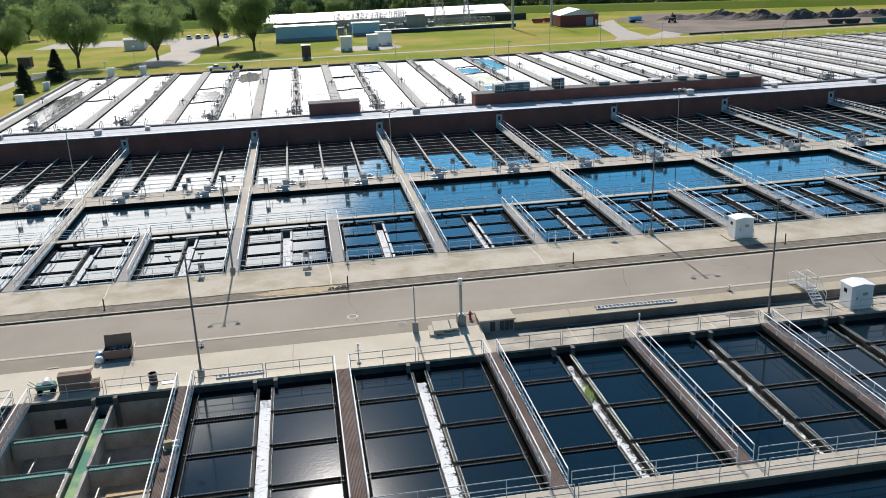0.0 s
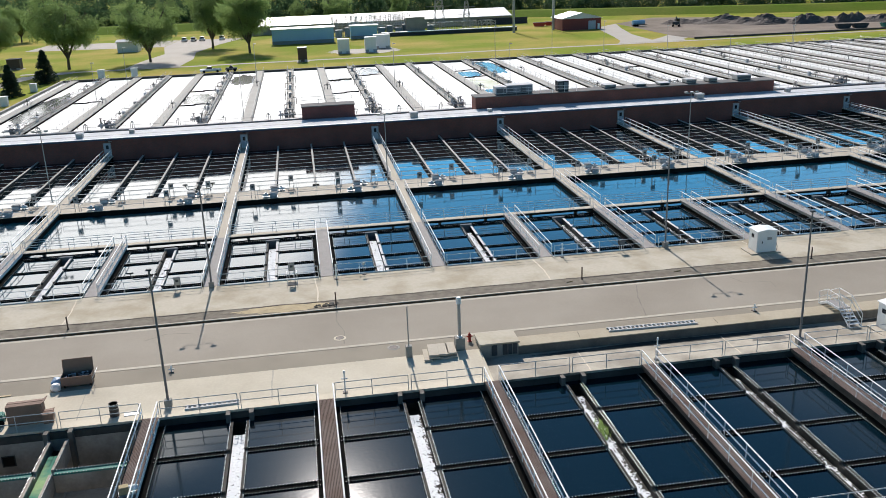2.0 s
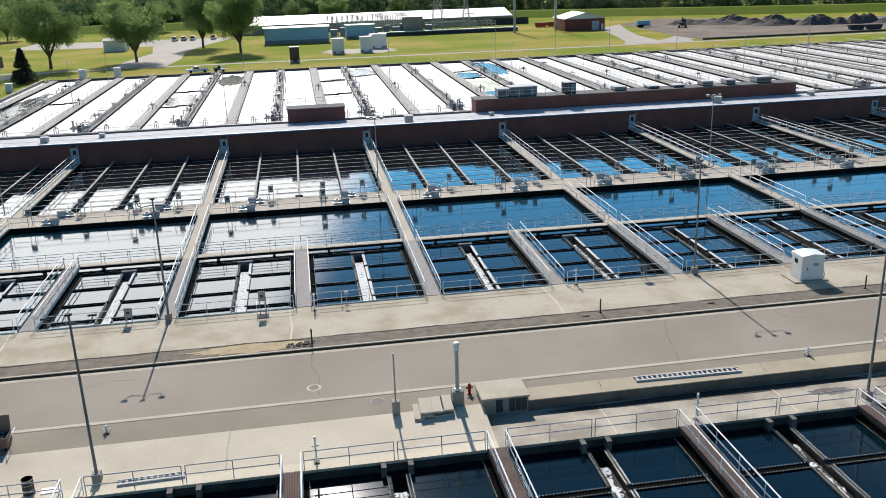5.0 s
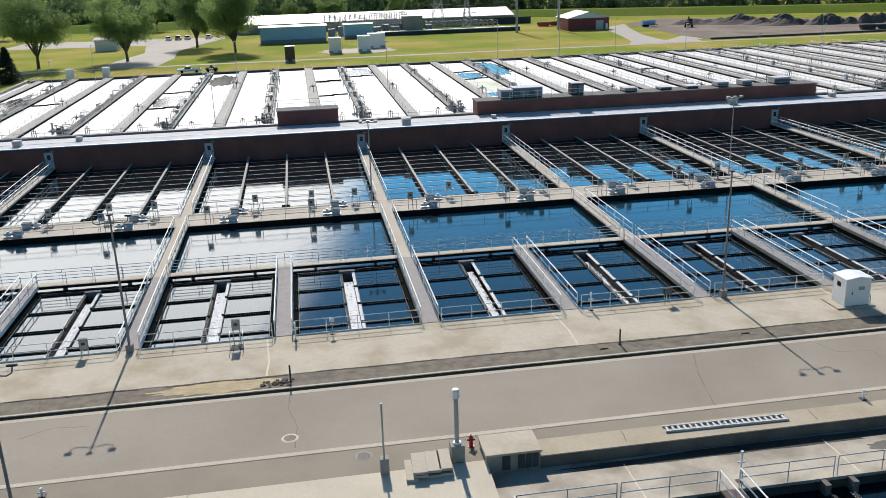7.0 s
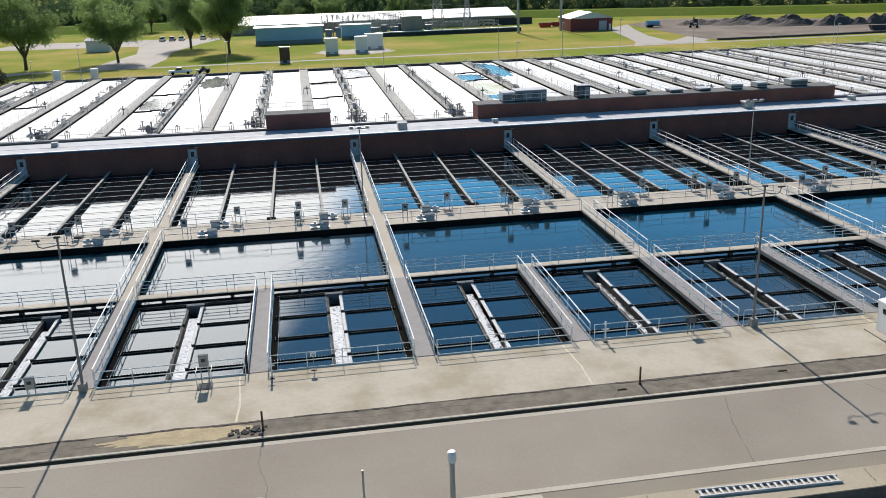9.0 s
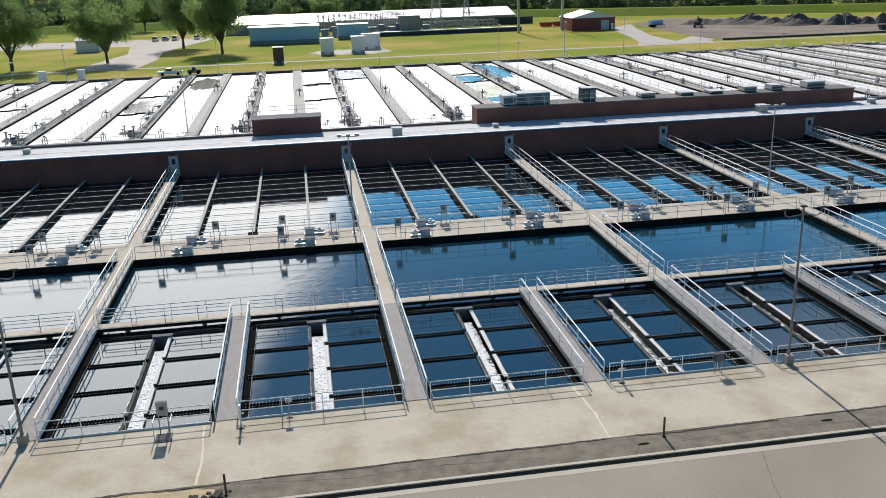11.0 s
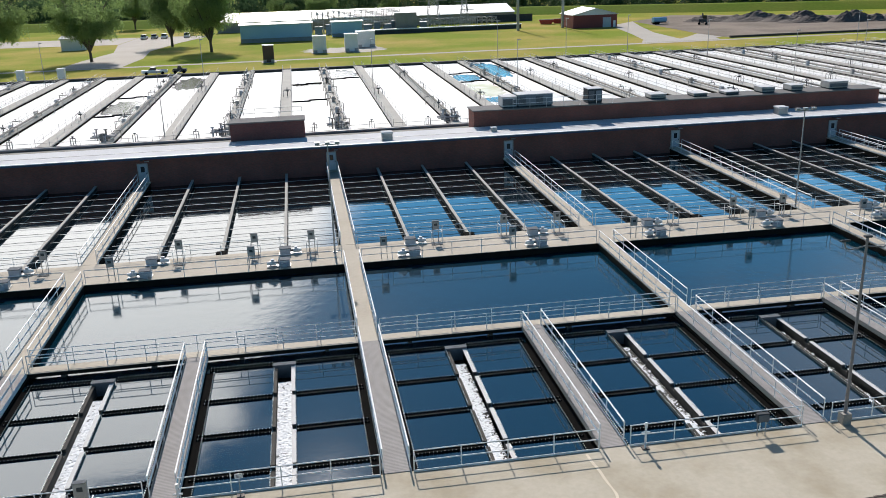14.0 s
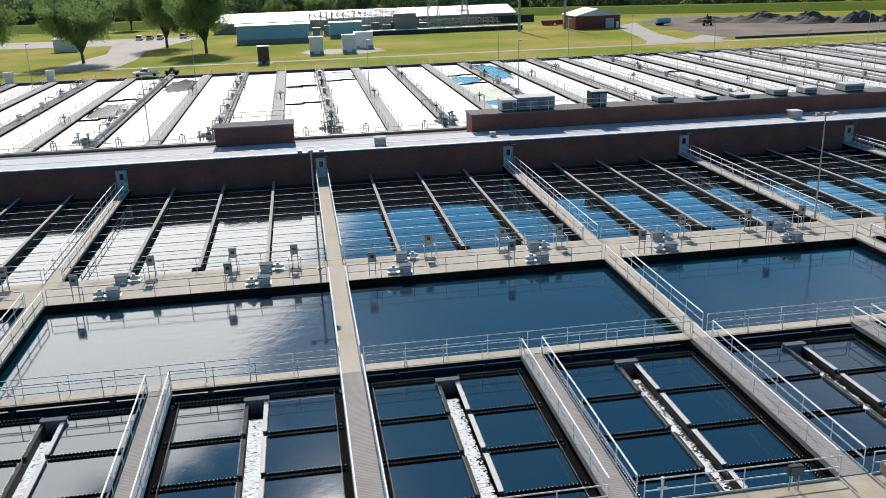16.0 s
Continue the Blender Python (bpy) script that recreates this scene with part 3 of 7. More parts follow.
# ---- long walkways of the far basins ----
for k in WALKS:
    x = k * BAY
    if x < X0 or x > X1:
        continue
    w = thing("walkway", "tan concrete walkway running between two basins", "walkway", x, 0, 0, group="long walkways", kind="structure")
    # wall and edge beams below the slab hold painted shade in their near-black
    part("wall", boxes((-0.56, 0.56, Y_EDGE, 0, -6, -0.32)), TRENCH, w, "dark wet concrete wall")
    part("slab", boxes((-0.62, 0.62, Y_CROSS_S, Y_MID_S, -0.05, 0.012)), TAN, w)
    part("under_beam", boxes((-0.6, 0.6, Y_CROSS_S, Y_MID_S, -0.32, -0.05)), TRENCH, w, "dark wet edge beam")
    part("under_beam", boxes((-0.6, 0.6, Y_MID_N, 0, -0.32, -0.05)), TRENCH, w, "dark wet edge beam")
    part("slab", boxes((-0.62, 0.62, Y_MID_N, 0, -0.05, 0.012)), TAN, w)
    part("grating", boxes((-0.62, 0.62, Y_EDGE, Y_CROSS_S, -0.12, 0.03)), GRATE, w, "grey steel grating")
    if k > 4:
        continue
    for s in (-1, 1):
        # eastern plate in pale steel, western plate in a darker grey
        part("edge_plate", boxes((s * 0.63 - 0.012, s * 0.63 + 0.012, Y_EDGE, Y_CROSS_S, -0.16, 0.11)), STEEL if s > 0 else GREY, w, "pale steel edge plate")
        railing((x + s * 0.6, Y_EDGE + 0.3, 0), (x + s * 0.6, Y_CROSS_S - 0.1, 0), toe=False)
        railing((x + s * 0.58, Y_CROSS_N + 0.2, 0), (x + s * 0.58, Y_MID_S - 0.1, 0))
        railing((x + s * 0.58, Y_MID_N + 0.2, 0), (x + s * 0.58, -0.6, 0))

for k in range(-6, 13, 2):
    x = k * 10 + 10
    if x > X1:
        continue
    w = thing("walkway", "grey steel grating walkway over settling basins", "walkway", x, 0, 0, group="grating walkways", kind="structure")
    part("wall", boxes((-0.5, 0.5, Y_EDGE, Y_CROSS_S, -6, -0.3)), TRENCH, w, "dark wet concrete wall")
    part("grating", boxes((-0.6, 0.6, Y_EDGE, Y_CROSS_S, -0.12, 0.03)), GRATE, w)
    for s in (-1, 1):
        # again the eastern plate is pale and the western one greyer
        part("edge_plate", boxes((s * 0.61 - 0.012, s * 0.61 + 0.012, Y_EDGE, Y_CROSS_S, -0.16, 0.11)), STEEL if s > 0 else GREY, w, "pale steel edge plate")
        railing((x + s * 0.58, Y_EDGE + 0.3, 0), (x + s * 0.58, Y_CROSS_S - 0.1, 0), toe=False)

# railings along the decks and the narrow walk
for k in range(-3, 5):
    a, b = k * BAY + 0.75, (k + 1) * BAY - 0.75
    for half in (0, 1):
        railing((a + 10 * half - 0.15 * half, Y_CROSS_S + 0.06, 0), (a + 10 * half + 8.6, Y_CROSS_S + 0.06, 0), toe=False)
        railing((a + 10 * half, Y_EDGE - 0.1, 0), (a + 10 * half + 8.5, Y_EDGE - 0.1, 0), mat=STEEL)
    railing((a, Y_CROSS_N - 0.06, 0), (b, Y_CROSS_N - 0.06, 0), toe=False)
    railing((a, Y_MID_S + 0.08, 0), (b, Y_MID_S + 0.08, 0), toe=False)
    railing((a, Y_MID_N - 0.08, 0), (b, Y_MID_N - 0.08, 0), toe=False)


# ---- weir troughs ----
def weir(bm, a, b, top, out, pitch=0.18, wide=0.145):
    """The water that spills through the notches of a weir plate from a to b, one small tongue to a notch."""
    a, b, out = Vector((*a, 0)), Vector((*b, 0)), Vector((*out, 0))
    d = b - a
    n = max(2, round(d.length / pitch))
    u = d.normalized() * pitch * wide
    for i in range(n):
        p = a + d * ((i + 0.5) / n)
        near, far = p - out * 0.02, p + out * 0.03
        v = [bm.verts.new((q.x, q.y, z)) for q, z in ((near - u, top), (near + u, top), (far + u * 0.8, top - 0.012), (far - u * 0.8, top - 0.012), (near, top - 0.05), (far, top - 0.06))]
        for f in ((0, 1, 2, 3), (1, 4, 5, 2), (4, 0, 3, 5), (0, 4, 1), (3, 2, 5)):
            bm.faces.new([v[k] for k in f])


def trough(x0, x1, y, z, mat=None, name="weir_trough", label="black weir trough with notched plates in dark water", axis="x", deep=False, sides=(-1, 1), wide=0.145):
    """A trough between x0 and x1 at y (or along y at x where axis is 'y')."""
    ob = thing(name, label, "trough", (x0 + x1) / 2 if axis == "x" else y, y if axis == "x" else (x0 + x1) / 2, z, 0 if axis == "x" else 90, group="weir troughs")
    h = (x1 - x0) / 2
    key = (round(h, 2), (mat or BLACK).name, wide)
    if key not in TROUGHS:
        bm = boxes((-h, h, -0.22, -0.19, -0.42, 0.06), (-h, h, 0.19, 0.22, -0.42, 0.06), (-h, h, -0.19, 0.19, -0.45, 0.014))
        plates, spills = {}, {}
        for s in (-1, 1):
            wm = bmesh.new()
            zigzag(wm, (-h, s * 0.235), (h, s * 0.235), 0.10, 0.17, 0.18, notch=0.045)
            plates[s] = mesh_of(wm, "weir_plate", BLACK if mat is None else mat)
            wm = bmesh.new()
            weir(wm, (-h, s * 0.235), (h, s * 0.235), 0.105, (0, -s), 0.18, wide)
            spills[s] = mesh_of(wm, "spill", SPILL)
        TROUGHS[key] = (mesh_of(bm, "channel", mat or BLACK), plates, spills)
    body, plates, spills = TROUGHS[key]
    part("channel", body, None, ob)
    if deep:
        part("beam", boxes((-h, h, -0.25, 0.25, -1.15, -0.02)), DRY, ob, "stained concrete beam")
    for s in sides:
        part("weir_plate", plates[s], None, ob, "notched weir plate")
        part("spill", spills[s], None, ob, "white water spilling through the notches")["kind"] = "stuff"
    return ob


TROUGHS = {}


def collector(x, y0, y1, z, gaps, foam=True, thin=0.0, cap=False):
    """The channel down the middle of a settling cell: notched walls, broken where the troughs (at the gaps) let in. thin: how far the foam has broken up; cap: a pale metal capping on the eastern wall."""
    ob = thing("collector_channel", "concrete collector channel with white foaming water" if foam else "empty green-stained collector channel", "channel", x, (y0 + y1) / 2, z, group="collector channels")
    mid, h = (y0 + y1) / 2, (y1 - y0) / 2
    key = (round(h, 2), foam, thin, cap)
    if key not in COLLECT:
        made = {"wall": [], "weir_plate": [], "spill": []}
        cuts = [y0] + [v for g in sorted(gaps) if y0 < g < y1 for v in (g - 0.26, g + 0.26)] + [y1]
        for a, b in zip(cuts[::2], cuts[1::2]):
            for s in (-1, 1):
                made["wall"].append(mesh_of(boxes((s * 0.49 - 0.085, s * 0.49 + 0.085, a - mid, b - mid, -1.0, 0.10)), "wall", CHANNEL if foam else DRY))
                wm = bmesh.new()
                zigzag(wm, (s * 0.60, a - mid), (s * 0.60, b - mid), 0.15, 0.22, 0.18, notch=0.05)
                made["weir_plate"].append(mesh_of(wm, "weir_plate", DAMP_SHADE if foam else DRY))
                wm = bmesh.new()
                weir(wm, (s * 0.60, a - mid), (s * 0.60, b - mid), 0.15, (-s, 0), 0.13, 0.1 if cap else 0.17)
                if foam and s > 0 and not cap:
                    weir(wm, (s * 0.41, a - mid), (s * 0.41, b - mid), 0.12, (-s, 0), 0.17, 0.13)
                if cap and s > 0:
                    made.setdefault("capping", []).append(mesh_of(boxes((0.37, 0.58, a - mid, b - mid, 0.102, 0.13)), "capping", ALLOY))
                made["spill"].append(mesh_of(wm, "spill", SPILL))
        made["sill"] = [mesh_of(boxes((s * 0.49 - 0.085, s * 0.49 + 0.085, -h, h, -1.05, -0.10)), "sill", WALL if foam else DRY) for s in (-1, 1)]
        bm = bmesh.new()
        rnd = random.Random(4)
        n, m = (200, 9) if foam else (110, 6)
        end = h - 0.95
        g = [[bm.verts.new((-0.4 + 0.8 * i / m, -h + (end + h) * j / n, -0.40 + (0.04 if foam else 0.0) * rnd.random())) for i in range(m + 1)] for j in range(n + 1)]
        drift = [rnd.uniform(-0.2, 0.2) for _ in range(n // 5 + 2)]
        for j in range(n):
            f = j % 5 / 5
            side = drift[j // 5] * (1 - f) + drift[j // 5 + 1] * f
            for i in range(m):
                # foam gathers along the western wall where it has broken up
                if thin and i / m + rnd.uniform(-0.25, 0.25) + side > 1.05 - thin:
                    continue
                bm.faces.new((g[j][i], g[j][i + 1], g[j + 1][i + 1], g[j + 1][i]))
        bmesh.ops.delete(bm, geom=[v for v in bm.verts if not v.link_faces], context="VERTS")
        if thin:
            made["channel_water"] = [mesh_of(boxes((-0.4, 0.4, -h, end, -1.0, -0.44)), "channel_water", CHANNEL)]
        made["foam"] = [mesh_of(bm, "foam", FOAM if foam else LIME, True)]
        made["outlet_water"] = [mesh_of(boxes((-0.4, 0.4, end, h, -1.0, -0.58)), "outlet_water", TRENCH)]
        COLLECT[key] = made
    for name, meshes in COLLECT[key].items():
        for m in meshes:
            p = part(name, m, None, ob, {"capping": "pale metal capping", "channel_water": "dark water under broken foam", "foam": "white foam on rushing water" if foam else "green-stained lining", "outlet_water": "dark outlet of the channel"}.get(name, ""))
            if name == "spill":
                p["kind"] = "stuff"
    return ob


COLLECT = {}
FAR_TROUGHS, NEAR_TROUGHS = (-47.9, -51.9, -55.6, -59.2), (-87.7, -92.1, -96.6)
HEAD = mesh_of(boxes((-0.58, 0.58, 6.4, 6.75, -1.0, 0.2)), "head_wall", LID)
HEAD_CAP = mesh_of(boxes((-0.64, 0.64, 6.38, 6.78, 0.2, 0.25)), "head_cap", LID)
for c in range(-6, 13):
    a = c * 10
    mid = a + 5
    far = collector(mid, Y_EDGE + 0.05, -48.5, Z_FAR_WATER, FAR_TROUGHS, thin=0.0 if c < 0 else 0.2 if c < 1 else 0.38, cap=True)
    part("head_wall", HEAD, None, far, "dark wall with a pale cap")
    part("head_cap", HEAD_CAP, None, far)
    if not -6 < c < 6:
        continue
    for y in FAR_TROUGHS:
        trough(a + 0.75, mid - 0.62, y, Z_FAR_WATER, wide=0.095).scale.y = 0.78
        trough(mid + 0.62, a + 9.25, y, Z_FAR_WATER, wide=0.095).scale.y = 0.78
    for x, s in ((a + 0.80, -1), (a + 9.20, 1)):
        trough(Y_EDGE + 0.1, -48.2, x, Z_FAR_WATER - 0.008, axis="y", sides=(s,), wide=0.08)

# ---- basins nearest the road ----
PLANK = mesh_of(boxes((-0.032, 0.032, Y_NEAR_S, Y_NEAR_N, Z_NEAR, Z_NEAR + 0.05)), "slat", RUSTY)
for k in range(-5, 11):
    x = CAT0 + k * CAT
    if x < X0 or x > X1 - 6:
        continue
    w = thing("catwalk", "brown plank-grated catwalk over dark basin water", "walkway", x, 0, 0, group="catwalks", kind="structure")
    part("wall", boxes((-0.2, 0.2, Y_NEAR_S, Y_NEAR_N, -6, Z_NEAR - 0.3)), WALL, w, "dark wet concrete wall")
    part("bearer", boxes((-0.50, 0.50, Y_NEAR_S, Y_NEAR_N, Z_NEAR - 0.1, Z_NEAR)), TRENCH, w, "dark frame under the planks")
    if not -5 < k < 5:
        part("deck", boxes((-0.49, 0.49, Y_NEAR_S, Y_NEAR_N, Z_NEAR, Z_NEAR + 0.05)), RUSTY, w)
        continue
    for i in range(12):
        part("slat", PLANK, None, w).location = (-0.4565 + 0.083 * i, 0, 0)
    for s in (-1, 1):
        # the western plate has a much darker colour than the eastern one
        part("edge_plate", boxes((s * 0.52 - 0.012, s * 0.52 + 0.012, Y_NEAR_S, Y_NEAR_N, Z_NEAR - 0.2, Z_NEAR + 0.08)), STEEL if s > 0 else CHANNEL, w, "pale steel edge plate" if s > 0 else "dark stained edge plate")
        railing((x + s * 0.5, Y_NEAR_S + 0.2, Z_NEAR), (x + s * 0.5, Y_NEAR_N + 0.1, Z_NEAR), "pale galvanised tube railing along a catwalk", toe=False)
    a, b = x + 0.62, x + CAT - 0.62
    mid = x + CAT / 2
    wet = a > DRY_EAST
    railing((a, Y_NEAR_N + 0.12, Z_NEAR), (mid - 0.1, Y_NEAR_N + 0.12, Z_NEAR), toe=False)
    railing((mid + 0.1, Y_NEAR_N + 0.12, Z_NEAR), (b, Y_NEAR_N + 0.12, Z_NEAR), toe=False)
    railing((a, Y_NEAR_S - 0.1, Z_NEAR), (b, Y_NEAR_S - 0.1, Z_NEAR), toe=False)
    railing((a, Y_NEAR_OUT + 0.1, Z_NEAR), (b + 1.0, Y_NEAR_OUT + 0.1, Z_NEAR), toe=False)
    if wet:
        collector(mid, Y_NEAR_S + 0.05, -84.05, Z_NEAR_WATER, NEAR_TROUGHS, thin=0.0 if k < -1 else 0.2 if k < 0 else 0.42)
        for y in (-87.7, -92.1, -96.6):
            trough(a, mid - 0.62, y, Z_NEAR_WATER)
            trough(mid + 0.62, b, y, Z_NEAR_WATER)
        for xx, s in ((a - 0.02, -1), (b + 0.02, 1)):
            trough(Y_NEAR_S + 0.1, Y_NEAR_N - 0.1, xx, Z_NEAR_WATER - 0.008, axis="y", sides=(s,))
    else:
        for y in (-87.7, -92.1, -96.6):
            trough(a - 0.2, mid - 0.62, y, Z_NEAR_WATER, TEAL, label="empty green-stained weir trough in a drained basin", deep=True)
            trough(mid + 0.62, b + 0.2, y, Z_NEAR_WATER, TEAL, label="empty green-stained weir trough in a drained basin", deep=True)
        collector(mid, Y_NEAR_S + 0.05, -84.05, Z_NEAR_WATER, NEAR_TROUGHS, False)
        solid("dry_lining", boxes((a - 0.42, b + 0.42, Y_NEAR_N - 0.12, Y_NEAR_N - 0.006, -5.98, Z_NEAR - 0.2), (a - 0.42, a - 0.3, Y_NEAR_S, Y_NEAR_N - 0.12, -5.98, Z_NEAR - 0.34), (b + 0.3, b + 0.42, Y_NEAR_S, Y_NEAR_N - 0.12, -5.98, Z_NEAR - 0.34), (a - 0.42, b + 0.42, Y_NEAR_S, Y_NEAR_N - 0.12, -5.99, -3.6)), DRY, "dry stained concrete lining of the drained basin", "wall")
        solid("dry_coping", boxes((a - 0.42, b + 0.42, Y_NEAR_N - 0.16, Y_NEAR_N - 0.005, Z_NEAR - 0.62, Z_NEAR - 0.18)), WALL, "dark wet band along the top of the drained basin", "wall")
        for y in (-89.9, -94.3):
            baffle = thing("baffle_wall", "low stained concrete wall across the drained basin", "wall", mid, y, -3.6, group="drained basin baffles", kind="structure")
            part("wall", boxes((-CAT / 2 + 0.95, -0.7, -0.12, 0.12, 0, 1.0), (0.7, CAT / 2 - 0.95, -0.12, 0.12, 0, 1.0)), DRY, baffle)
            for px in (-3.6, -1.6, 1.6, 3.6):
                part("port", boxes((px - 0.22, px + 0.22, -0.135, -0.121, 0.25, 0.7)), TRENCH, baffle, "dark round-cornered port")
        hatch = thing("wall_port", "dark square opening in the drained basin wall", "opening", mid - 3.2, Y_NEAR_N - 0.13, -2.6, group="drained basin ports", kind="structure")
        part("recess", boxes((-0.34, 0.34, -0.02, 0.0, 0, 0.62)), TRENCH, hatch)
        part("lip", boxes((-0.40, -0.34, -0.03, 0.0, -0.06, 0.68), (0.34, 0.40, -0.03, 0.0, -0.06, 0.68), (-0.34, 0.34, -0.03, 0.0, -0.06, 0.0), (-0.34, 0.34, -0.03, 0.0, 0.62, 0.68)), WALL, hatch)
        if b > DRY_EAST - 2:
            stage = thing("work_platform", "pale timber work platform in the drained basin", "platform", b - 1.9, -94.9, -3.6)
            for i in range(5):
                part("plank", boxes((-1.5, 1.5, -0.75 + 0.31 * i, -0.47 + 0.31 * i, 0.9, 0.94)), TIMBER, stage)
            for px in (-1.3, 1.3):
                for py in (-0.6, 0.6):
                    part("leg", boxes((px - 0.05, px + 0.05, py - 0.05, py + 0.05, 0, 0.9)), TIMBER, stage)
    # piers that flank the outlet of the channel
    for s in (-1, 1):
        bm = boxes((mid + s * 0.72 - 0.14, mid + s * 0.72 + 0.14, Y_NEAR_N - 0.55, Y_NEAR_N - 0.004, -3, Z_NEAR - 0.03))
        tagged(new("pier", mesh_of(bm, "pier", DAMP_SHADE)), "short stained concrete pier at a basin outlet", "pier", "outlet piers", "structure")

rnd = random.Random(17)
bm = bmesh.new()
for i in range(70):
    y, w = rnd.gauss(0, 0.55), rnd.uniform(0.03, 0.06)
    x, lean, tall = rnd.uniform(-0.22, 0.3), rnd.uniform(-0.25, 0.25), rnd.uniform(0.25, 0.6)
    bm.faces.new([bm.verts.new(p) for p in ((x - w, y, 0), (x + w, y, 0), (x + lean, y + lean * 0.6, tall))])
tagged(new("weeds", mesh_of(bm, "weeds", LEAF)), "green weeds growing in a foaming collector channel", "weeds", kind="stuff").location = (CAT0 + CAT / 2, -89.6, Z_NEAR_WATER - 0.42)

# ---- flocculation basins: beams and pipes ----
for k in range(-3, 6):
    for i in (1, 2, 3):
        x = k * BAY + 5 * i
        b = thing("beam", "pale concrete beam spanning the basin", "beam", x, 0, 0, group="basin beams")
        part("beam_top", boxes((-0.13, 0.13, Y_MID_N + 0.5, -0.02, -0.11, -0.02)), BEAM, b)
        # the web's dark colour stands for the beam's shaded sides
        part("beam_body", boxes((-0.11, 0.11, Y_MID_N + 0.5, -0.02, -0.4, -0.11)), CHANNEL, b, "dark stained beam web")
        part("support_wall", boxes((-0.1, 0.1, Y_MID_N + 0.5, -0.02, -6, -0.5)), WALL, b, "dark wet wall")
        part("end_block", boxes((-0.42, 0.42, Y_MID_N + 0.02, Y_MID_N + 0.75, -0.5, 0.06)), BLACK if i == 2 else GREY, b, "dark sluice block")
    for i in range(4):
        rack = thing("baffle_rack", "row of thin pale slats spanning between two beams", "baffle", k * BAY + 5 * i + 2.5, -13.5, 0, group="basin baffles")
        for j in range(10):
            y = 10.9 - 2.42 * j
            bm = bmesh.new()
            wave = [(-2.34 + 4.68 * q / 9, y + 0.035 * math.sin(2.1 * q + i + 3 * j), -0.30 - 0.012 * (q % 2)) for q in range(10)]
            rings = [[bm.verts.new((xa, ya + dy, za + dz)) for dy, dz in ((-0.042, 0), (0.042, 0), (0.042, -0.02), (-0.042, -0.02))] for xa, ya, za in wave]
            for p, q in zip(rings, rings[1:]):
                for w in range(4):
                    bm.faces.new((p[w], q[w], q[(w + 1) % 4], p[(w + 1) % 4]))
            part("slat", bm, ALLOY, rack)


# ---- brick gallery ----
Z_ROOF = 2.75
bm = boxes((X0, X1, 0, 0.35, -6, Z_ROOF), (X0, X1, 5.2, 5.55, -6, Z_ROOF), (X0, X0 + 0.35, 0.35, 5.2, -6, Z_ROOF), (X1 - 0.35, X1, 0.35, 5.2, -6, Z_ROOF))
gallery = solid("gallery_building", bm, BRICK, "long low dark brown brick gallery beside the basins", "building")
bm = bmesh.new()
prism(bm, [(-0.32, Z_ROOF), (5.7, Z_ROOF + 0.05), (5.7, Z_ROOF - 0.1), (-0.32, Z_ROOF - 0.08)], "x", X0 - 0.3, X1 + 0.3)
part("roof", bm, ROOF, gallery, "pale membrane roof")
part("roof_edge", boxes((X0 - 0.35, X1 + 0.35, -0.44, -0.10, Z_ROOF + 0.012, Z_ROOF + 0.09)), WHITE, gallery, "white metal roof edge")
part("roof_seam", boxes((X0 - 0.3, X1 + 0.3, 2.6, 2.72, Z_ROOF + 0.02, Z_ROOF + 0.055)), DULL, gallery, "grey seam along the roof")
part("fascia", boxes((X0 - 0.35, X1 + 0.35, -0.40, -0.325, Z_ROOF - 0.2, Z_ROOF + 0.012)), FASCIA, gallery, "dark blue metal fascia")
for k in WALKS:
    x = k * BAY
    if x < X0 or x > X1:
        continue
    d = thing("door_%d" % (k + 4), "pale grey steel door with a small window", "door", x, 0, 0, group="gallery doors", kind="structure")
    part("door_frame", boxes((-0.55, -0.45, -0.08, 0.0, 0.0, 2.1), (0.45, 0.55, -0.08, 0.0, 0.0, 2.1), (-0.45, 0.45, -0.08, 0.0, 2.0, 2.1)), DULL, d)
    leaf = part("door_leaf", boxes((-0.45, 0.45, -0.045, 0.0, 0.02, 2.0)), BLUEGREY, d)
    part("window_pane", boxes((-0.2, 0.2, -0.055, -0.045, 1.15, 1.75)), GLASS, leaf)
    part("door_handle", boxes((0.33, 0.41, -0.11, -0.045, 0.95, 1.08)), DARKGREY, leaf)
    part("step", boxes((-0.7, 0.7, -0.9, -0.08, 0.012, 0.09)), TAN, d)
    lamp = thing("wall_lamp", "small dark bulkhead lamp over the gallery door", "lamp", x, 0, 2.45, group="door lamps")
    part("housing", boxes((-0.16, 0.16, -0.24, 0, -0.08, 0.1)), DARKGREY, lamp)
    part("arm", boxes((0.3, 0.75, -0.3, -0.05, -0.18, -0.12)), DULL, lamp)

# ---- raised brick rooms on the gallery ----
def penthouse(x0, x1, y0, y1, z1, label, mat):
    ob = solid("rooftop_room", boxes((x0, x1, y0, y1, 0.0, z1)), mat, label, "building", "")
    part("roof_slab", boxes((x0 - 0.12, x1 + 0.12, y0 - 0.12, y1 + 0.12, z1, z1 + 0.14)), DARKROOF, ob, "dark grey membrane roof")
    return ob


penthouse(-11.0, -2.6, 5.75, 8.8, 4.75, "small dark red brick room on the gallery roof", BRICK_RED)
penthouse(17.2, 69.8, 5.75, 9.0, 4.6, "long dark brown brick room on the gallery roof", BRICK)
railing((-10.9, 8.6, 4.89), (-2.8, 8.6, 4.89), "thin steel railing on the rooftop room", toe=False)

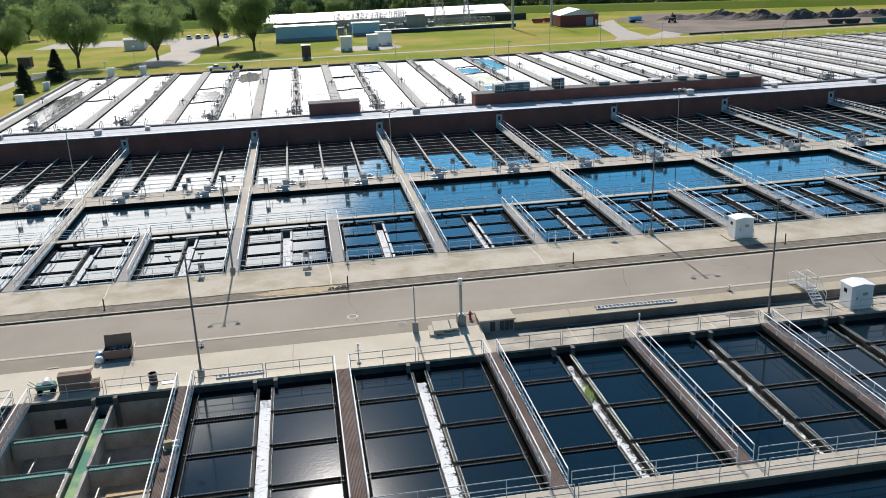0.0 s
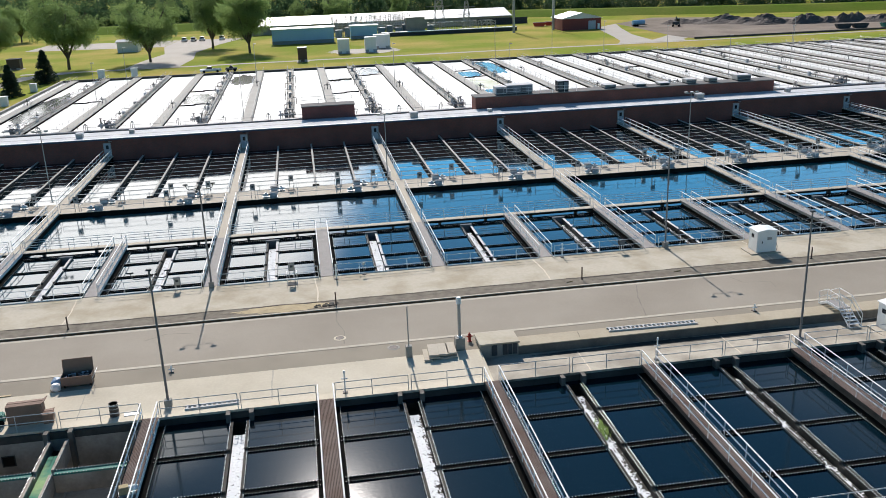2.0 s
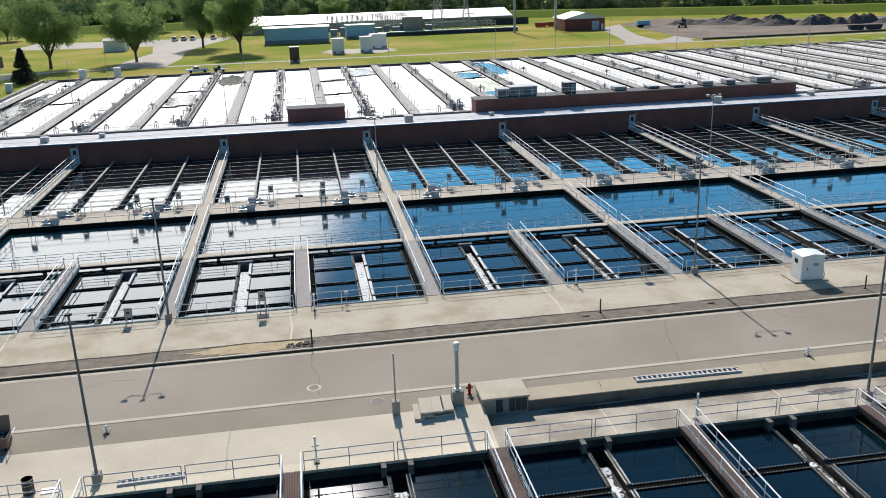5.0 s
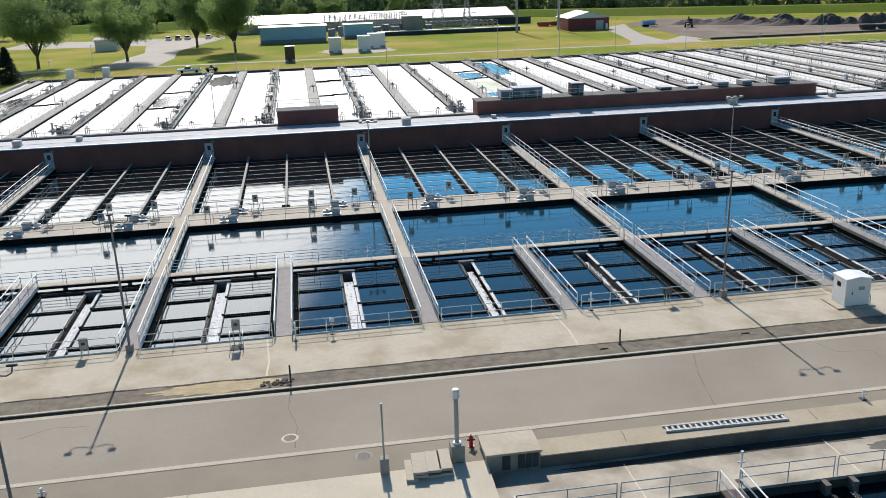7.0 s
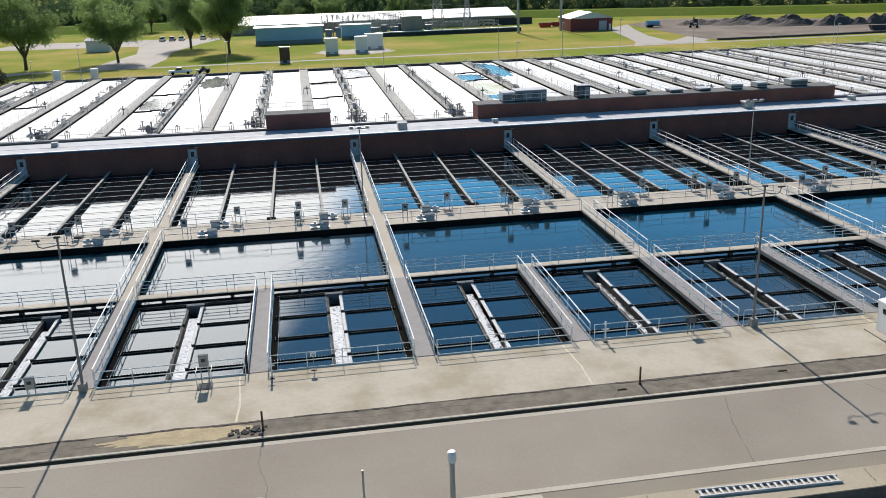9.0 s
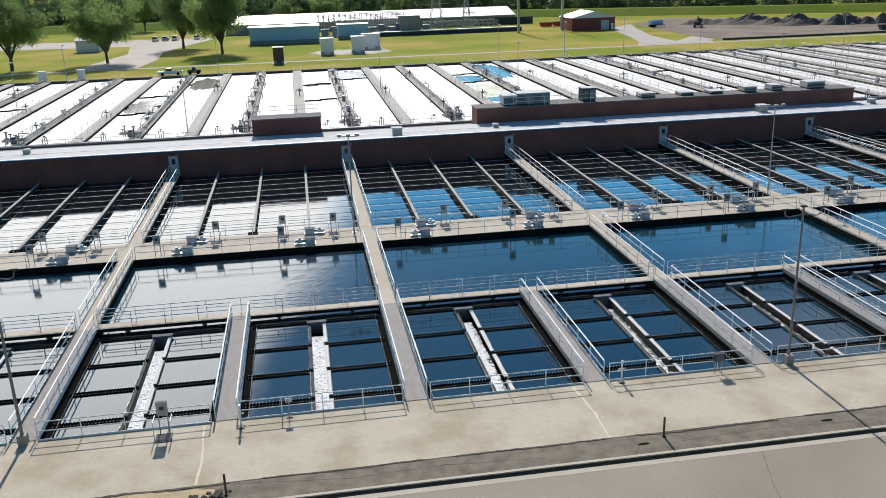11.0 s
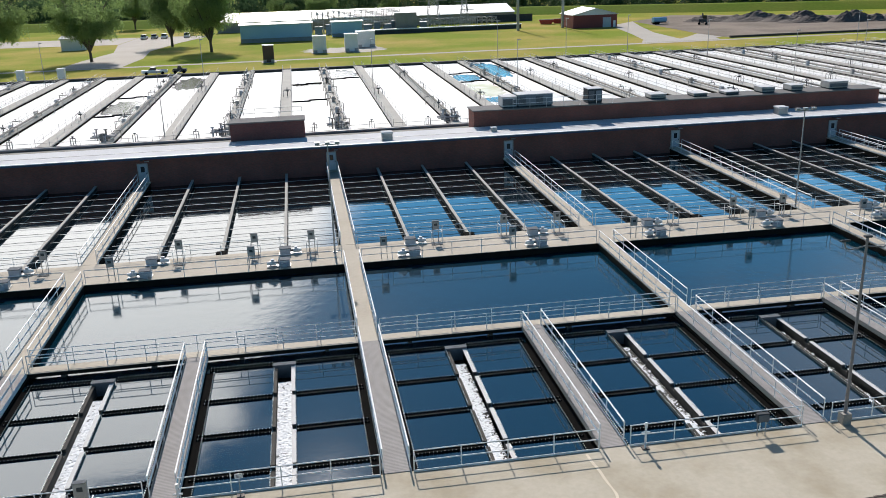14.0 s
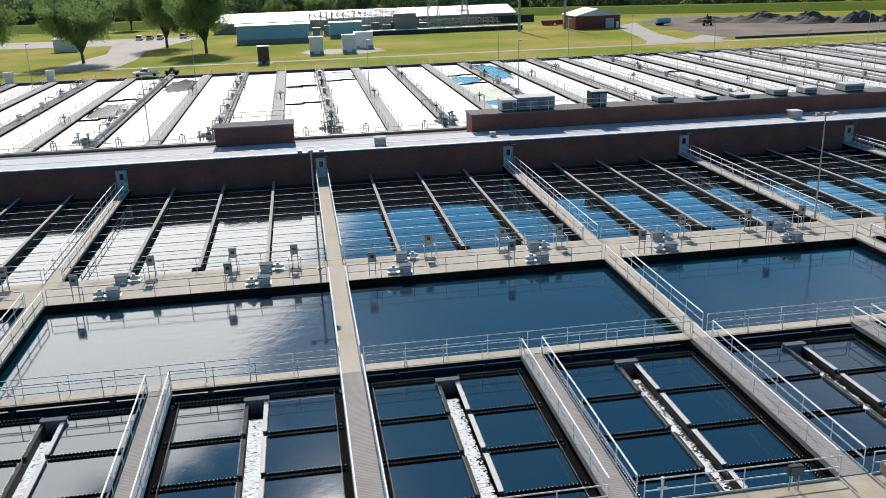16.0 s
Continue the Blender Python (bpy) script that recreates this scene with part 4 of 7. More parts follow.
# ---- aeration lanes ----
sheet("water_aeration", AX0, AX1, AY0 + 1.2, AY1, -0.42, BROTH, "pale foaming water of the aeration lanes")
solid("aeration_floor", boxes((AX0, AX1, AY0, AY1, -6.4, -6)), WALL, "dark wet floor of the aeration lanes", "floor")
solid("aeration_walk_south", boxes((AX0, AX1, AY0, AY0 + 3.4, -6, 0.0)), GREY, "grey concrete walk at the end of the lanes", "pavement")
solid("aeration_wall_north", boxes((AX0, AX1, AY1 - 0.1, AY1 + 0.9, -6, 0.12)), WALL, "dark concrete end wall of the lanes", "wall")
solid("aeration_wall_west", boxes((AX0 - 0.6, AX0, AY0, AY1, -6, 0.12)), GREY, "grey concrete side wall of the lanes", "wall")
solid("aeration_wall_east", boxes((AX1, AX1 + 0.6, AY0, AY1, -6, 0.12)), GREY, "grey concrete side wall of the lanes", "wall")
for k in range(-9, 30):
    x = LANE0 + k * LANE
    if not AX0 + 2 < x < AX1 - 2:
        continue
    wide = k % 2 == 1
    hw = 0.95 if wide else 0.8
    w = thing("lane_walkway", "grey concrete walkway dividing two aeration lanes", "walkway", x, 0, 0, group="lane walkways", kind="structure")
    part("slab", boxes((-hw, hw, AY0 + 3.4, AY1 - 0.1, -0.1, 0.02)), LANEWALK, w)
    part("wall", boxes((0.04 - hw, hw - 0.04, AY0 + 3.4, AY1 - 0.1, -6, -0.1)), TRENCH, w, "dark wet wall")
    for s in (-1, 1):
        railing((x + s * (hw - 0.06), AY0 + 3.6, 0), (x + s * (hw - 0.06), AY1 - 0.4, 0), "thin steel railing along an aeration lane", gap=4.2, mat=DULL, toe=False, joined=True)

# ---- woods, bank and grounds ----
bm = bmesh.new()
prof = [(-873, 360), (-252.2, 297), (-58.2, 280.8), (97, 270), (194, 226.8), (291, 192.6), (485, 135), (873, 36)]
for (xa, ya), (xb, yb) in zip(prof, prof[1:]):
    for (oa, za), (ob_, zb) in (((0, -0.3), (10, 2.6)), ((10, 2.6), (15, 2.8)), ((15, 2.8), (30, -0.3))):
        v = [bm.verts.new(p) for p in ((xa, ya + oa, za), (xb, yb + oa, za), (xb, yb + ob_, zb), (xa, ya + ob_, zb))]
        bm.faces.new(v)
bmesh.ops.remove_doubles(bm, verts=bm.verts[:], dist=0.01)
solid("levee", bm, BANK, "long low green grass bank before the woods", "bank", up=True)


def flat(name, pairs, z, mat, label, category="road"):
    """A level sheet of quads between pairs of points, one pair after another."""
    bm = bmesh.new()
    rows_ = [[bm.verts.new((x, y, z)) for x, y in pair] for pair in pairs]
    for (a, b), (c, d) in zip(rows_, rows_[1:]):
        bm.faces.new((a, b, d, c))
    return solid(name, bm, mat, label, category, up=True)


flat("lawn_road", [((-87.3, 125.5), (-87.3, 128.2)), ((582, 125.5), (582, 128.2))], -0.02, PAVED, "narrow pale service road across the lawn")
flat("drive", [((-60.1, 128.3), (-44.6, 128.3)), ((-58.2, 148.5), (-42.7, 148.5)), ((-54.3, 171), (-44.1, 171)), ((-58.2, 199.8), (-38.8, 199.8)), ((-56.3, 230.4), (-31, 226.8))], 0.0, PAVED, "pale curved drive and car park")
flat("car_park", [((-108.6, 208.8), (-106.7, 235.8)), ((-58.4, 200.7), (-56.5, 230.4))], 0.0, PAVED, "pale car park beyond the lawn")
flat("yard", [((112.5, 144), (115.9, 207.9)), ((114.5, 133.2), (140.7, 232.2)), ((152.3, 132.3), (193, 194.4)), ((582, 132.3), (582, 171))], 0.0, DIRT, "bare brown earth yard with heaps", "ground")
flat("yard_branch", [((99.9, 128.3), (109.6, 128.3)), ((101.1, 135), (110.6, 133.2)), ((106.7, 141.3), (113.5, 135.5)), ((112.3, 148.5), (113.5, 136.8))], 0.004, PAVED, "pale gravel branch into the yard")
flat("yard_drive", [((87.3, 128.3), (99.9, 128.3)), ((91.2, 136.8), (101.1, 135)), ((95.1, 154.8), (103.3, 158.4)), ((99.4, 178.2), (109.6, 185.4)), ((102.8, 193.5), (115.8, 207.9))], 0.0, PAVED, "pale gravel drive to the yard")
flat("west_drive", [((-91.2, 36), (-86.3, 36)), ((-89.7, 75.6), (-85.4, 75.6)), ((-88.3, 91.8), (-84.4, 91.8)), ((-87.3, 108), (-82.9, 108)), ((-85.4, 120.6), (-80.5, 117.9)), ((-73.7, 129.2), (-71.8, 125.4))], 0.0, PAVED, "pale drive curving beside the lawn")
flat("truck_park", [((-145.5, 72), (-99.9, 86.4)), ((-121.2, 121.5), (-93.1, 118.8))], 0.004, PAVED, "grey truck park beside the lawn")
solid("low_fence", boxes((-124.2, -88.3, 124.7, 125.1, -0.1, 0.9)), COMPOST, "low dark fence behind the truck park", "fence")


# ---- trees ----
def leaf_quads(rnd, centre, size, n, spread, out):
    """n small leaves round a centre, as corners of quads."""
    for _ in range(n):
        d = Vector((rnd.gauss(0, 1), rnd.gauss(0, 1), rnd.gauss(0, 0.8)))
        d = d.normalized() * (rnd.random() ** 0.45) * spread
        p = Vector(centre) + d
        a = Vector((rnd.gauss(0, 1), rnd.gauss(0, 1), rnd.gauss(0, 1))).normalized()
        b = a.orthogonal().normalized()
        s = size * rnd.uniform(0.6, 1.25)
        out.append((p + a * s, p + b * s * 0.55, p - a * s, p - b * s * 0.55))


def quads_mesh(name, quads, mat):
    data = bpy.data.meshes.new(name)
    data.from_pydata([tuple(v) for q in quads for v in q], [], [tuple(range(4 * i, 4 * i + 4)) for i in range(len(quads))])
    data.materials.append(mat)
    return data


def broad_tree(seed, height, width):
    """Trunk and crown meshes of a spreading tree with hanging twigs."""
    rnd = random.Random(seed)
    bm = bmesh.new()
    fork = height * 0.14
    tube(bm, (0, 0, -0.2), (0.1, 0, fork), height * 0.021, height * 0.016, 9)
    quads = []
    limbs = 12
    for i in range(limbs):
        a = 2 * math.pi * i / limbs + rnd.uniform(-0.3, 0.3)
        reach, top = width * rnd.uniform(0.12, 0.42), height * rnd.uniform(0.55, 0.95)
        p0 = Vector((0.1, 0, fork * rnd.uniform(0.8, 1.0)))
        p1 = Vector((math.cos(a) * reach * 0.45, math.sin(a) * reach * 0.45, (fork + top) * 0.5))
        p2 = Vector((math.cos(a) * reach, math.sin(a) * reach, top))
        tube(bm, p0, p1, height * 0.012, height * 0.007, 6)
        tube(bm, p1, p2, height * 0.007, height * 0.002, 6)
        for j in range(15):
            f = rnd.random()
            base = p1.lerp(p2, f)
            away, far = rnd.uniform(0, 2 * math.pi), width * rnd.uniform(0.03, 0.2)
            c = base + Vector((math.cos(away) * far, math.sin(away) * far, height * rnd.uniform(-0.16, 0.05)))
            rel = c.z / height
            lim = width * (0.5 * math.sqrt(max(0.03, 1 - ((rel - 0.45) / 0.53) ** 2)))
            r = math.hypot(c.x, c.y)
            if r > lim:
                c.x *= lim / r
                c.y *= lim / r
            c.z = max(c.z, height * 0.2)
            tube(bm, base, c, height * 0.003, height * 0.001, 4, False)
            leaf_quads(rnd, c, 0.22, 135, rnd.uniform(0.06, 0.105) * height, quads)
            # twigs that hang from the bough, longest at the rim
            for _ in range(5):
                q = c + Vector((rnd.gauss(0, 0.9), rnd.gauss(0, 0.9), 0.3))
                drop = rnd.uniform(0.8, 2.2) * (0.6 + 0.7 * min(1.0, r / (width * 0.5)))
                for g in range(13):
                    p = q + Vector((rnd.gauss(0, 0.14), rnd.gauss(0, 0.14), -drop * g / 13))
                    u = Vector((rnd.gauss(0, 0.4), rnd.gauss(0, 0.4), -1)).normalized() * 0.22
                    v = u.orthogonal().normalized() * 0.08
                    v.rotate(Euler((0, 0, rnd.uniform(0, 6.3))))
                    if p.z > height * 0.12:
                        quads.append((p + u, p + v, p - u, p - v))
    return mesh_of(bm, "trunk", BARK), quads_mesh("crown", quads, LEAF)


def plant(kind, x, y, s, rz, label, group, meshes):
    t = thing(kind, label, "tree", x, y, -0.06, rz, group)
    t.scale = (s, s, s)
    part("trunk", meshes[0], None, t)
    part("crown", meshes[1], None, t)
    return t


WIDE, TALL = broad_tree(3, 20, 21), broad_tree(8, 20.5, 17.5)
OTHER = broad_tree(14, 19, 20.5)
LAWN = "broad green tree with drooping leaves on the lawn"
plant("lawn_tree", -104.5, 163.1, 0.85, 40, LAWN, "lawn trees", OTHER)
plant("lawn_tree", -76.5, 135.9, 1.15, 10, LAWN, "lawn trees", WIDE)
plant("lawn_tree", -55.0, 145.3, 1.06, 200, LAWN, "lawn trees", OTHER)
plant("lawn_tree", -39.7, 185, 1.05, 80, "tall green tree beside the drive", "lawn trees", TALL)
plant("lawn_tree", -26.0, 159.8, 1.06, 160, "tall green tree with its shadow on the lawn", "lawn trees", TALL)

for x, y, size, turn, kind in ((-8, 279, 0.62, 20, WIDE), (9, 283, 0.78, 130, OTHER), (38, 284, 0.6, 250, TALL), (-124, 262, 0.85, 310, OTHER), (-66, 282, 0.8, 75, WIDE), (-150, 240, 0.8, 170, WIDE)):
    plant("woodside_tree", x, y, size, turn, "lighter green tree standing before the woods", "woodside trees", kind)


def spruce(seed, height, width):
    rnd = random.Random(seed)
    bm = bmesh.new()
    tube(bm, (0, 0, -0.2), (0, 0, height), height * 0.022, 0.02, 8)
    quads = []
    tiers = 22
    for i in range(tiers):
        z = height * (0.06 + 0.92 * i / tiers)
        r = width * 0.5 * (1 - i / tiers) ** 0.85 + 0.12
        for j in range(11):
            a = rnd.uniform(0, 2 * math.pi)
            rr = r * rnd.uniform(0.75, 1.12)
            tip = Vector((math.cos(a) * rr, math.sin(a) * rr, z - rr * 0.22))
            tube(bm, (0, 0, z), tip, 0.03, 0.008, 4, False)
            for f in (0.35, 0.6, 0.8, 0.97):
                leaf_quads(rnd, Vector((0, 0, z)).lerp(tip, f), 0.16, 14, 0.22 + 0.05 * rr, quads)
    return mesh_of(bm, "trunk", BARK), quads_mesh("crown", quads, NEEDLE)


SPRUCE = spruce(5, 7.5, 5.2)
for x, y, s, r in ((-76.2, 79.5, 1.0, 0), (-74.6, 103.5, 1.15, 70), (-73.9, 42.0, 0.88, 130)):
    plant("spruce_tree", x, y, s, r, "dark blue-green spruce on the lawn", "spruces", SPRUCE)


def woods():
    """The far woods behind the bank: trunks and leaf clumps, joined."""
    rnd = random.Random(21)
    quads = []
    for row, (off, count, hi) in enumerate(((34, 300, 9), (44, 280, 16), (60, 260, 21), (80, 240, 25), (105, 200, 27))):
        for i in range(count):
            x = -330 + 840 * (i + rnd.uniform(-0.4, 0.4)) / count
            y0 = next(ya + (yb - ya) * (x - xa) / (xb - xa) for (xa, ya), (xb, yb) in zip(prof, prof[1:]) if xa <= x <= xb)
            y = y0 + off + rnd.uniform(-7, 7)
            h = hi * rnd.uniform(0.7, 1.2)
            w = max(6.5, h * rnd.uniform(0.4, 0.58))
            for _ in range(13 if row < 3 else 10):
                f = rnd.uniform(0.03 if row < 3 else 0.1, 0.95)
                a, r = rnd.uniform(0, 6.3), w * 0.5 * math.sqrt(rnd.random()) * math.sqrt(max(0.1, 1 - ((f - 0.5) / 0.5) ** 2))
                leaf_quads(rnd, (x + math.cos(a) * r, y + math.sin(a) * r, h * f), 0.55, 30 if row < 2 else 26, max(1.7, h * 0.115), quads)
    ob = new("woods", quads_mesh("woods", quads, LEAF_WOOD))
    return tagged(ob, "dense dark green woodland behind the grass bank", "woods", "", "stuff")


woods()


# ---- lamps ----
def street_lamp(x, y, z, h, label, turn=0):
    ob = thing("street_lamp", label, "street lamp", x, y, z, turn, "street lamps")
    part("base", boxes((-0.22, 0.22, -0.22, 0.22, 0, 0.55)), GREY, ob, "concrete lamp base")
    bm = bmesh.new()
    tube(bm, (0, 0, 0.55), (0, 0, h), 0.085, 0.055, 10)
    part("pole", bm, POLE, ob)
    for s in (-1, 1):
        bm = bmesh.new()
        bent(bm, [(0, 0, h - 0.3), (s * 0.8, 0, h - 0.42), (s * 1.02, 0, h - 0.32), (s * 1.1, 0, h - 0.02)], 0.035)
        arm = part("arm", bm, POLE, ob)
        bm = bmesh.new()
        box(bm, s * 1.1 - 0.2, s * 1.1 + 0.2, -0.16, 0.1, -0.05, 0.05)
        soften(bm, 0.03, 1)
        bmesh.ops.rotate(bm, cent=(s * 1.1, 0, 0), matrix=Euler((radians(-18), 0, 0)).to_matrix(), verts=bm.verts[:])
        bmesh.ops.translate(bm, vec=(0, 0, h + 0.02), verts=bm.verts[:])
        part("lamp_head", bm, DARKGREY, arm, "dark floodlight head")
    bm = bmesh.new()
    tube(bm, (0, 0, h - 0.1), (0, 0, h + 0.12), 0.07, 0.05, 8)
    part("cap", bm, POLE, ob)
    bm = boxes((-0.17, 0.17, -0.14, 0.1, h + 0.1, h + 0.2))
    soften(bm, 0.03, 1)
    part("lamp_head", bm, DARKGREY, ob, "dark floodlight head")


LAMP = "tall grey pole lamp with three floodlight heads"
street_lamp(-19.9, -61.65, 0, 9.15, LAMP)
street_lamp(21.35, -61.65, 0, 9.15, LAMP)
street_lamp(-20.95, -82.2, Z_NEAR, 9.2, LAMP)
street_lamp(22.4, -82.7, Z_NEAR - 0.07, 9.6, LAMP)


def deck_lamp(x, y, z, h, mat, label):
    ob = thing("deck_lamp", label, "lamp post", x, y, z, 0, "thin deck lamps")
    bm = bmesh.new()
    tube(bm, (0, 0, 0), (0, 0, h), 0.075, 0.05, 8)
    box(bm, -0.18, 0.18, -0.18, 0.18, 0, 0.06)
    part("pole", bm, mat, ob)
    part("cross_arm", boxes((-0.9, 0.9, -0.05, 0.05, h - 0.08, h + 0.02)), mat, ob)
    for s in (-0.75, 0, 0.75):
        part("lamp_head", boxes((s - 0.17, s + 0.17, -0.3, 0.08, h + 0.02, h + 0.2)), DULL, ob)


for x, y in ((-41.6, -26.3), (-1.15, -29.2), (39.4, -26.9), (79.4, -26.9)):
    deck_lamp(x, y, 0, 8.6, DULL, "thin grey pole lamp on the middle deck")
for x, y in ((-21.5, 27.7), (-21.1, 83.2), (10.5, 65.4), (34.1, 51.2), (42.1, 101), (57.8, 100.1), (73.5, 102.7), (81.5, 45), (81.4, 77.9), (104.9, 60.1), (120.5, 28.1), (120.7, 85.9), (152.3, 63.7), (183.5, 90.3), (-52.5, 54.8), (-52.5, 90.3)):
    bm = bmesh.new()
    tube(bm, (0, 0, 0), (0, 0, 8.8), 0.07, 0.045, 6)
    ob = thing("lamp_post", "thin grey lamp post on a lane walkway", "lamp post", x, y, 0.02, 0, "lane lamp posts")
    part("pole", bm, DULL, ob)
    part("lamp_head", boxes((-0.1, 0.55, -0.14, 0.14, 8.75, 8.9)), DULL, ob)


# ---- drives and panels on the middle deck ----
def gear_drive(x, y, flip, stub):
    ob = thing("mixer_drive", "blue-grey gear drive with a ribbed motor on the deck", "gear drive", x, y, 0, 180 if flip else 0, "mixer drives")
    ob.scale = (0.74, 0.74, 0.62)
    part("base_plate", boxes((-0.65, 1.75, -0.5, 0.5, 0, 0.1)), DULL, ob)
    bm = boxes((-0.55, 0.55, -0.45, 0.45, 0.1, 0.85))
    soften(bm, 0.06)
    gearbox = part("gearbox", bm, BLUEGREY, ob, "blue-grey cast gearbox")
    bm = boxes((-0.6, 0.6, -0.5, 0.5, 0.85, 0.92))
    part("gearbox_lid", bm, LID, gearbox, "dark grey flat lid")
    bm = bmesh.new()
    tube(bm, (0.55, 0, 0.45), (0.85, 0, 0.45), 0.14, sides=10)
    part("coupling", bm, DARKGREY, ob)
    bm = bmesh.new()
    ribs = [(0.85, 0.27)]
    for i in range(6):
        ribs += [(0.9 + 0.1 * i, 0.27), (0.9 + 0.1 * i, 0.31), (0.94 + 0.1 * i, 0.31), (0.94 + 0.1 * i, 0.27)]
    lathe(bm, ribs + [(1.5, 0.27)], "x", 12, (0, 0, 0.45))
    motor = part("motor", bm, WHITE, ob, "pale ribbed electric motor")
    bm = bmesh.new()
    tube(bm, (1.5, 0, 0.45), (1.72, 0, 0.45), 0.24, 0.2, 12)
    part("fan_cover", bm, WHITE, motor)
    part("terminal_box", boxes((1.0, 1.3, -0.16, 0.16, 0.74, 0.95)), BLUEGREY, motor)
    if stub:
        part("shaft_guard", boxes((-0.22, 0.22, 0.3 if flip else -0.62, 0.62 if flip else -0.3, -0.75, 0.5)), BLUEGREY, ob)


def panel_stand(x, y, z, top, label, frame=False, mat=None, rz=0):
    ob = thing("control_panel", label, "control panel", x, y, z, rz, "control panels")
    for s in (-1, 1):
        bm = boxes((s * 0.22 - 0.025, s * 0.22 + 0.025, -0.03, 0.03, 0, top))
        part("leg", bm, DULL, ob)
    bm = boxes((-0.27, 0.27, -0.12, 0.08, top - 0.70, top))
    soften(bm, 0.015, 1)
    case = part("cabinet", bm, mat or PANEL_GREY, ob)
    part("cabinet_door", boxes((-0.24, 0.24, -0.14, -0.12, top - 0.66, top - 0.05)), mat or DULL, case)
    part("dial", boxes((-0.12, 0.12, -0.15, -0.14, top - 0.38, top - 0.18)), DARKGREY, case)
    part("rain_hood", boxes((-0.28, 0.28, -0.16, 0.09, top, top + 0.02)), LID, ob)
    if frame:
        for s in (-1, 1):
            bm = bmesh.new()
            bent(bm, [(s * 0.42, -0.7, 0), (s * 0.42, -0.7, 1.0), (s * 0.42, 0.1, 1.0)], 0.025)
            part("guard_rail", bm, STEEL, ob)
        part("mat", boxes((-0.4, 0.4, -0.95, -0.1, 0.0, 0.03)), DARKGREY, ob, "dark rubber mat")


PANEL = "small grey control panel on two thin legs"
for k in range(-3, 6):
    for j, off in enumerate((4.6, 14.7)):
        x = k * BAY + off
        gear_drive(x + 0.3, -28.75, False, False)
        gear_drive(x + 0.25, -31.55, True, True)
        panel_stand(x - 2.1, -31.75, 0, 1.75, PANEL)
        panel_stand(x + 2.4, -28.6, 0, 1.75, PANEL, frame=True)
        if j:
            panel_stand(x - 2.0, -28.3, 0, 1.75, "grey control panel inside a pale guard frame", frame=True, mat=DULL)

# ---- beside the road ----
def bollard(x, y, h, r, mat, label, z=0.0):
    bm = bmesh.new()
    tube(bm, (0, 0, 0), (0, 0, h), r, sides=10)
    tube(bm, (0, 0, h), (0, 0, h + r * 0.5), r, r * 0.4, 10)
    ob = thing("bollard", label, "bollard", x, y, z, 0, "posts beside the road")
    part("post", bm, mat, ob)
    bm = bmesh.new()
    tube(bm, (0, 0, 0), (0, 0, 0.05), r * 1.9, sides=10)
    part("collar", bm, IRON, ob)


for x, y in ((11.3, -67.7), (-9.55, -68.3), (-30.2, -68.3), (32.3, -67.9)):
    bollard(x, y, 1.05, 0.055, BROWN, "thin dark post at the kerb", -0.02)


def standpipe(x, y, z, h, label):
    ob = thing("standpipe", label, "standpipe", x, y, z, 0, "standpipes")
    bm = bmesh.new()
    tube(bm, (0, 0, 0), (0, 0, h), 0.05, sides=8)
    part("riser", bm, STEEL, ob)
    bm = bmesh.new()
    tube(bm, (0, 0, h), (0, 0, h + 0.18), 0.075, 0.06, 10)
    part("valve", bm, WHITE, ob)
    bm = bmesh.new()
    tube(bm, (-0.2, 0, h * 0.72), (0.2, 0, h * 0.72), 0.045, sides=8)
    part("outlet", bm, WHITE, ob)
    part("foot", boxes((-0.16, 0.16, -0.16, 0.16, 0, 0.05)), IRON, ob)


for x, y, z, h in ((-9.2, -62.3, 0, 1.1), (11.35, -61.8, 0, 1.15), (11.7, -82.85, Z_NEAR - 0.056, 1.5), (-9.7, -82.8, Z_NEAR, 1.4), (21.8, -77.4, Z_ROAD, 0.4), (-21.3, -77.7, Z_ROAD, 0.28)):
    standpipe(x, y, z, h, "pale metal standpipe with a valve on concrete")
panel_stand(-13.0, -62.05, 0, 1.75, "pale instrument panel on a frame at the basin edge", mat=DULL, frame=True)
panel_stand(-22.7, -61.65, 0, 1.2, PANEL)


def rail_sign(x, y, h):
    ob = thing("sign_post", "small white sign on a thin foot beside the railing", "sign", x, y, 0, 0, "railing signs")
    bm = bmesh.new()
    tube(bm, (0, 0, 0.04), (0, 0, h), 0.025, sides=6)
    part("post", bm, DULL, ob)
    part("foot", boxes((-0.17, 0.17, -0.12, 0.12, 0, 0.04)), IRON, ob)
    plate = part("sign_plate", boxes((-0.17, 0.17, -0.035, -0.024, h - 0.24, h)), WHITE, ob)
    for i in range(3):
        part("writing_bar", boxes((-0.12, 0.12, -0.038, -0.035, h - 0.19 + 0.055 * i, h - 0.17 + 0.055 * i)), DARKGREY, plate)


rail_sign(-6.75, -61.75, 1.12)


def rail_box(x, y, z):
    ob = thing("junction_box", "dark grey junction box hung on a thin stand at the railing", "junction box", x, y, z)
    for s in (-0.2, 0.2):
        part("leg", boxes((s - 0.02, s + 0.02, -0.02, 0.02, 0, 0.75)), DULL, ob)
    bm = boxes((-0.3, 0.3, -0.12, 0.12, 0.72, 1.15))
    soften(bm, 0.02, 1)
    box_case = part("case", bm, DARKGREY, ob)
    part("cover", boxes((-0.25, 0.25, -0.14, -0.12, 0.77, 1.1)), LID, box_case)


rail_box(17.0, -61.85, 0)


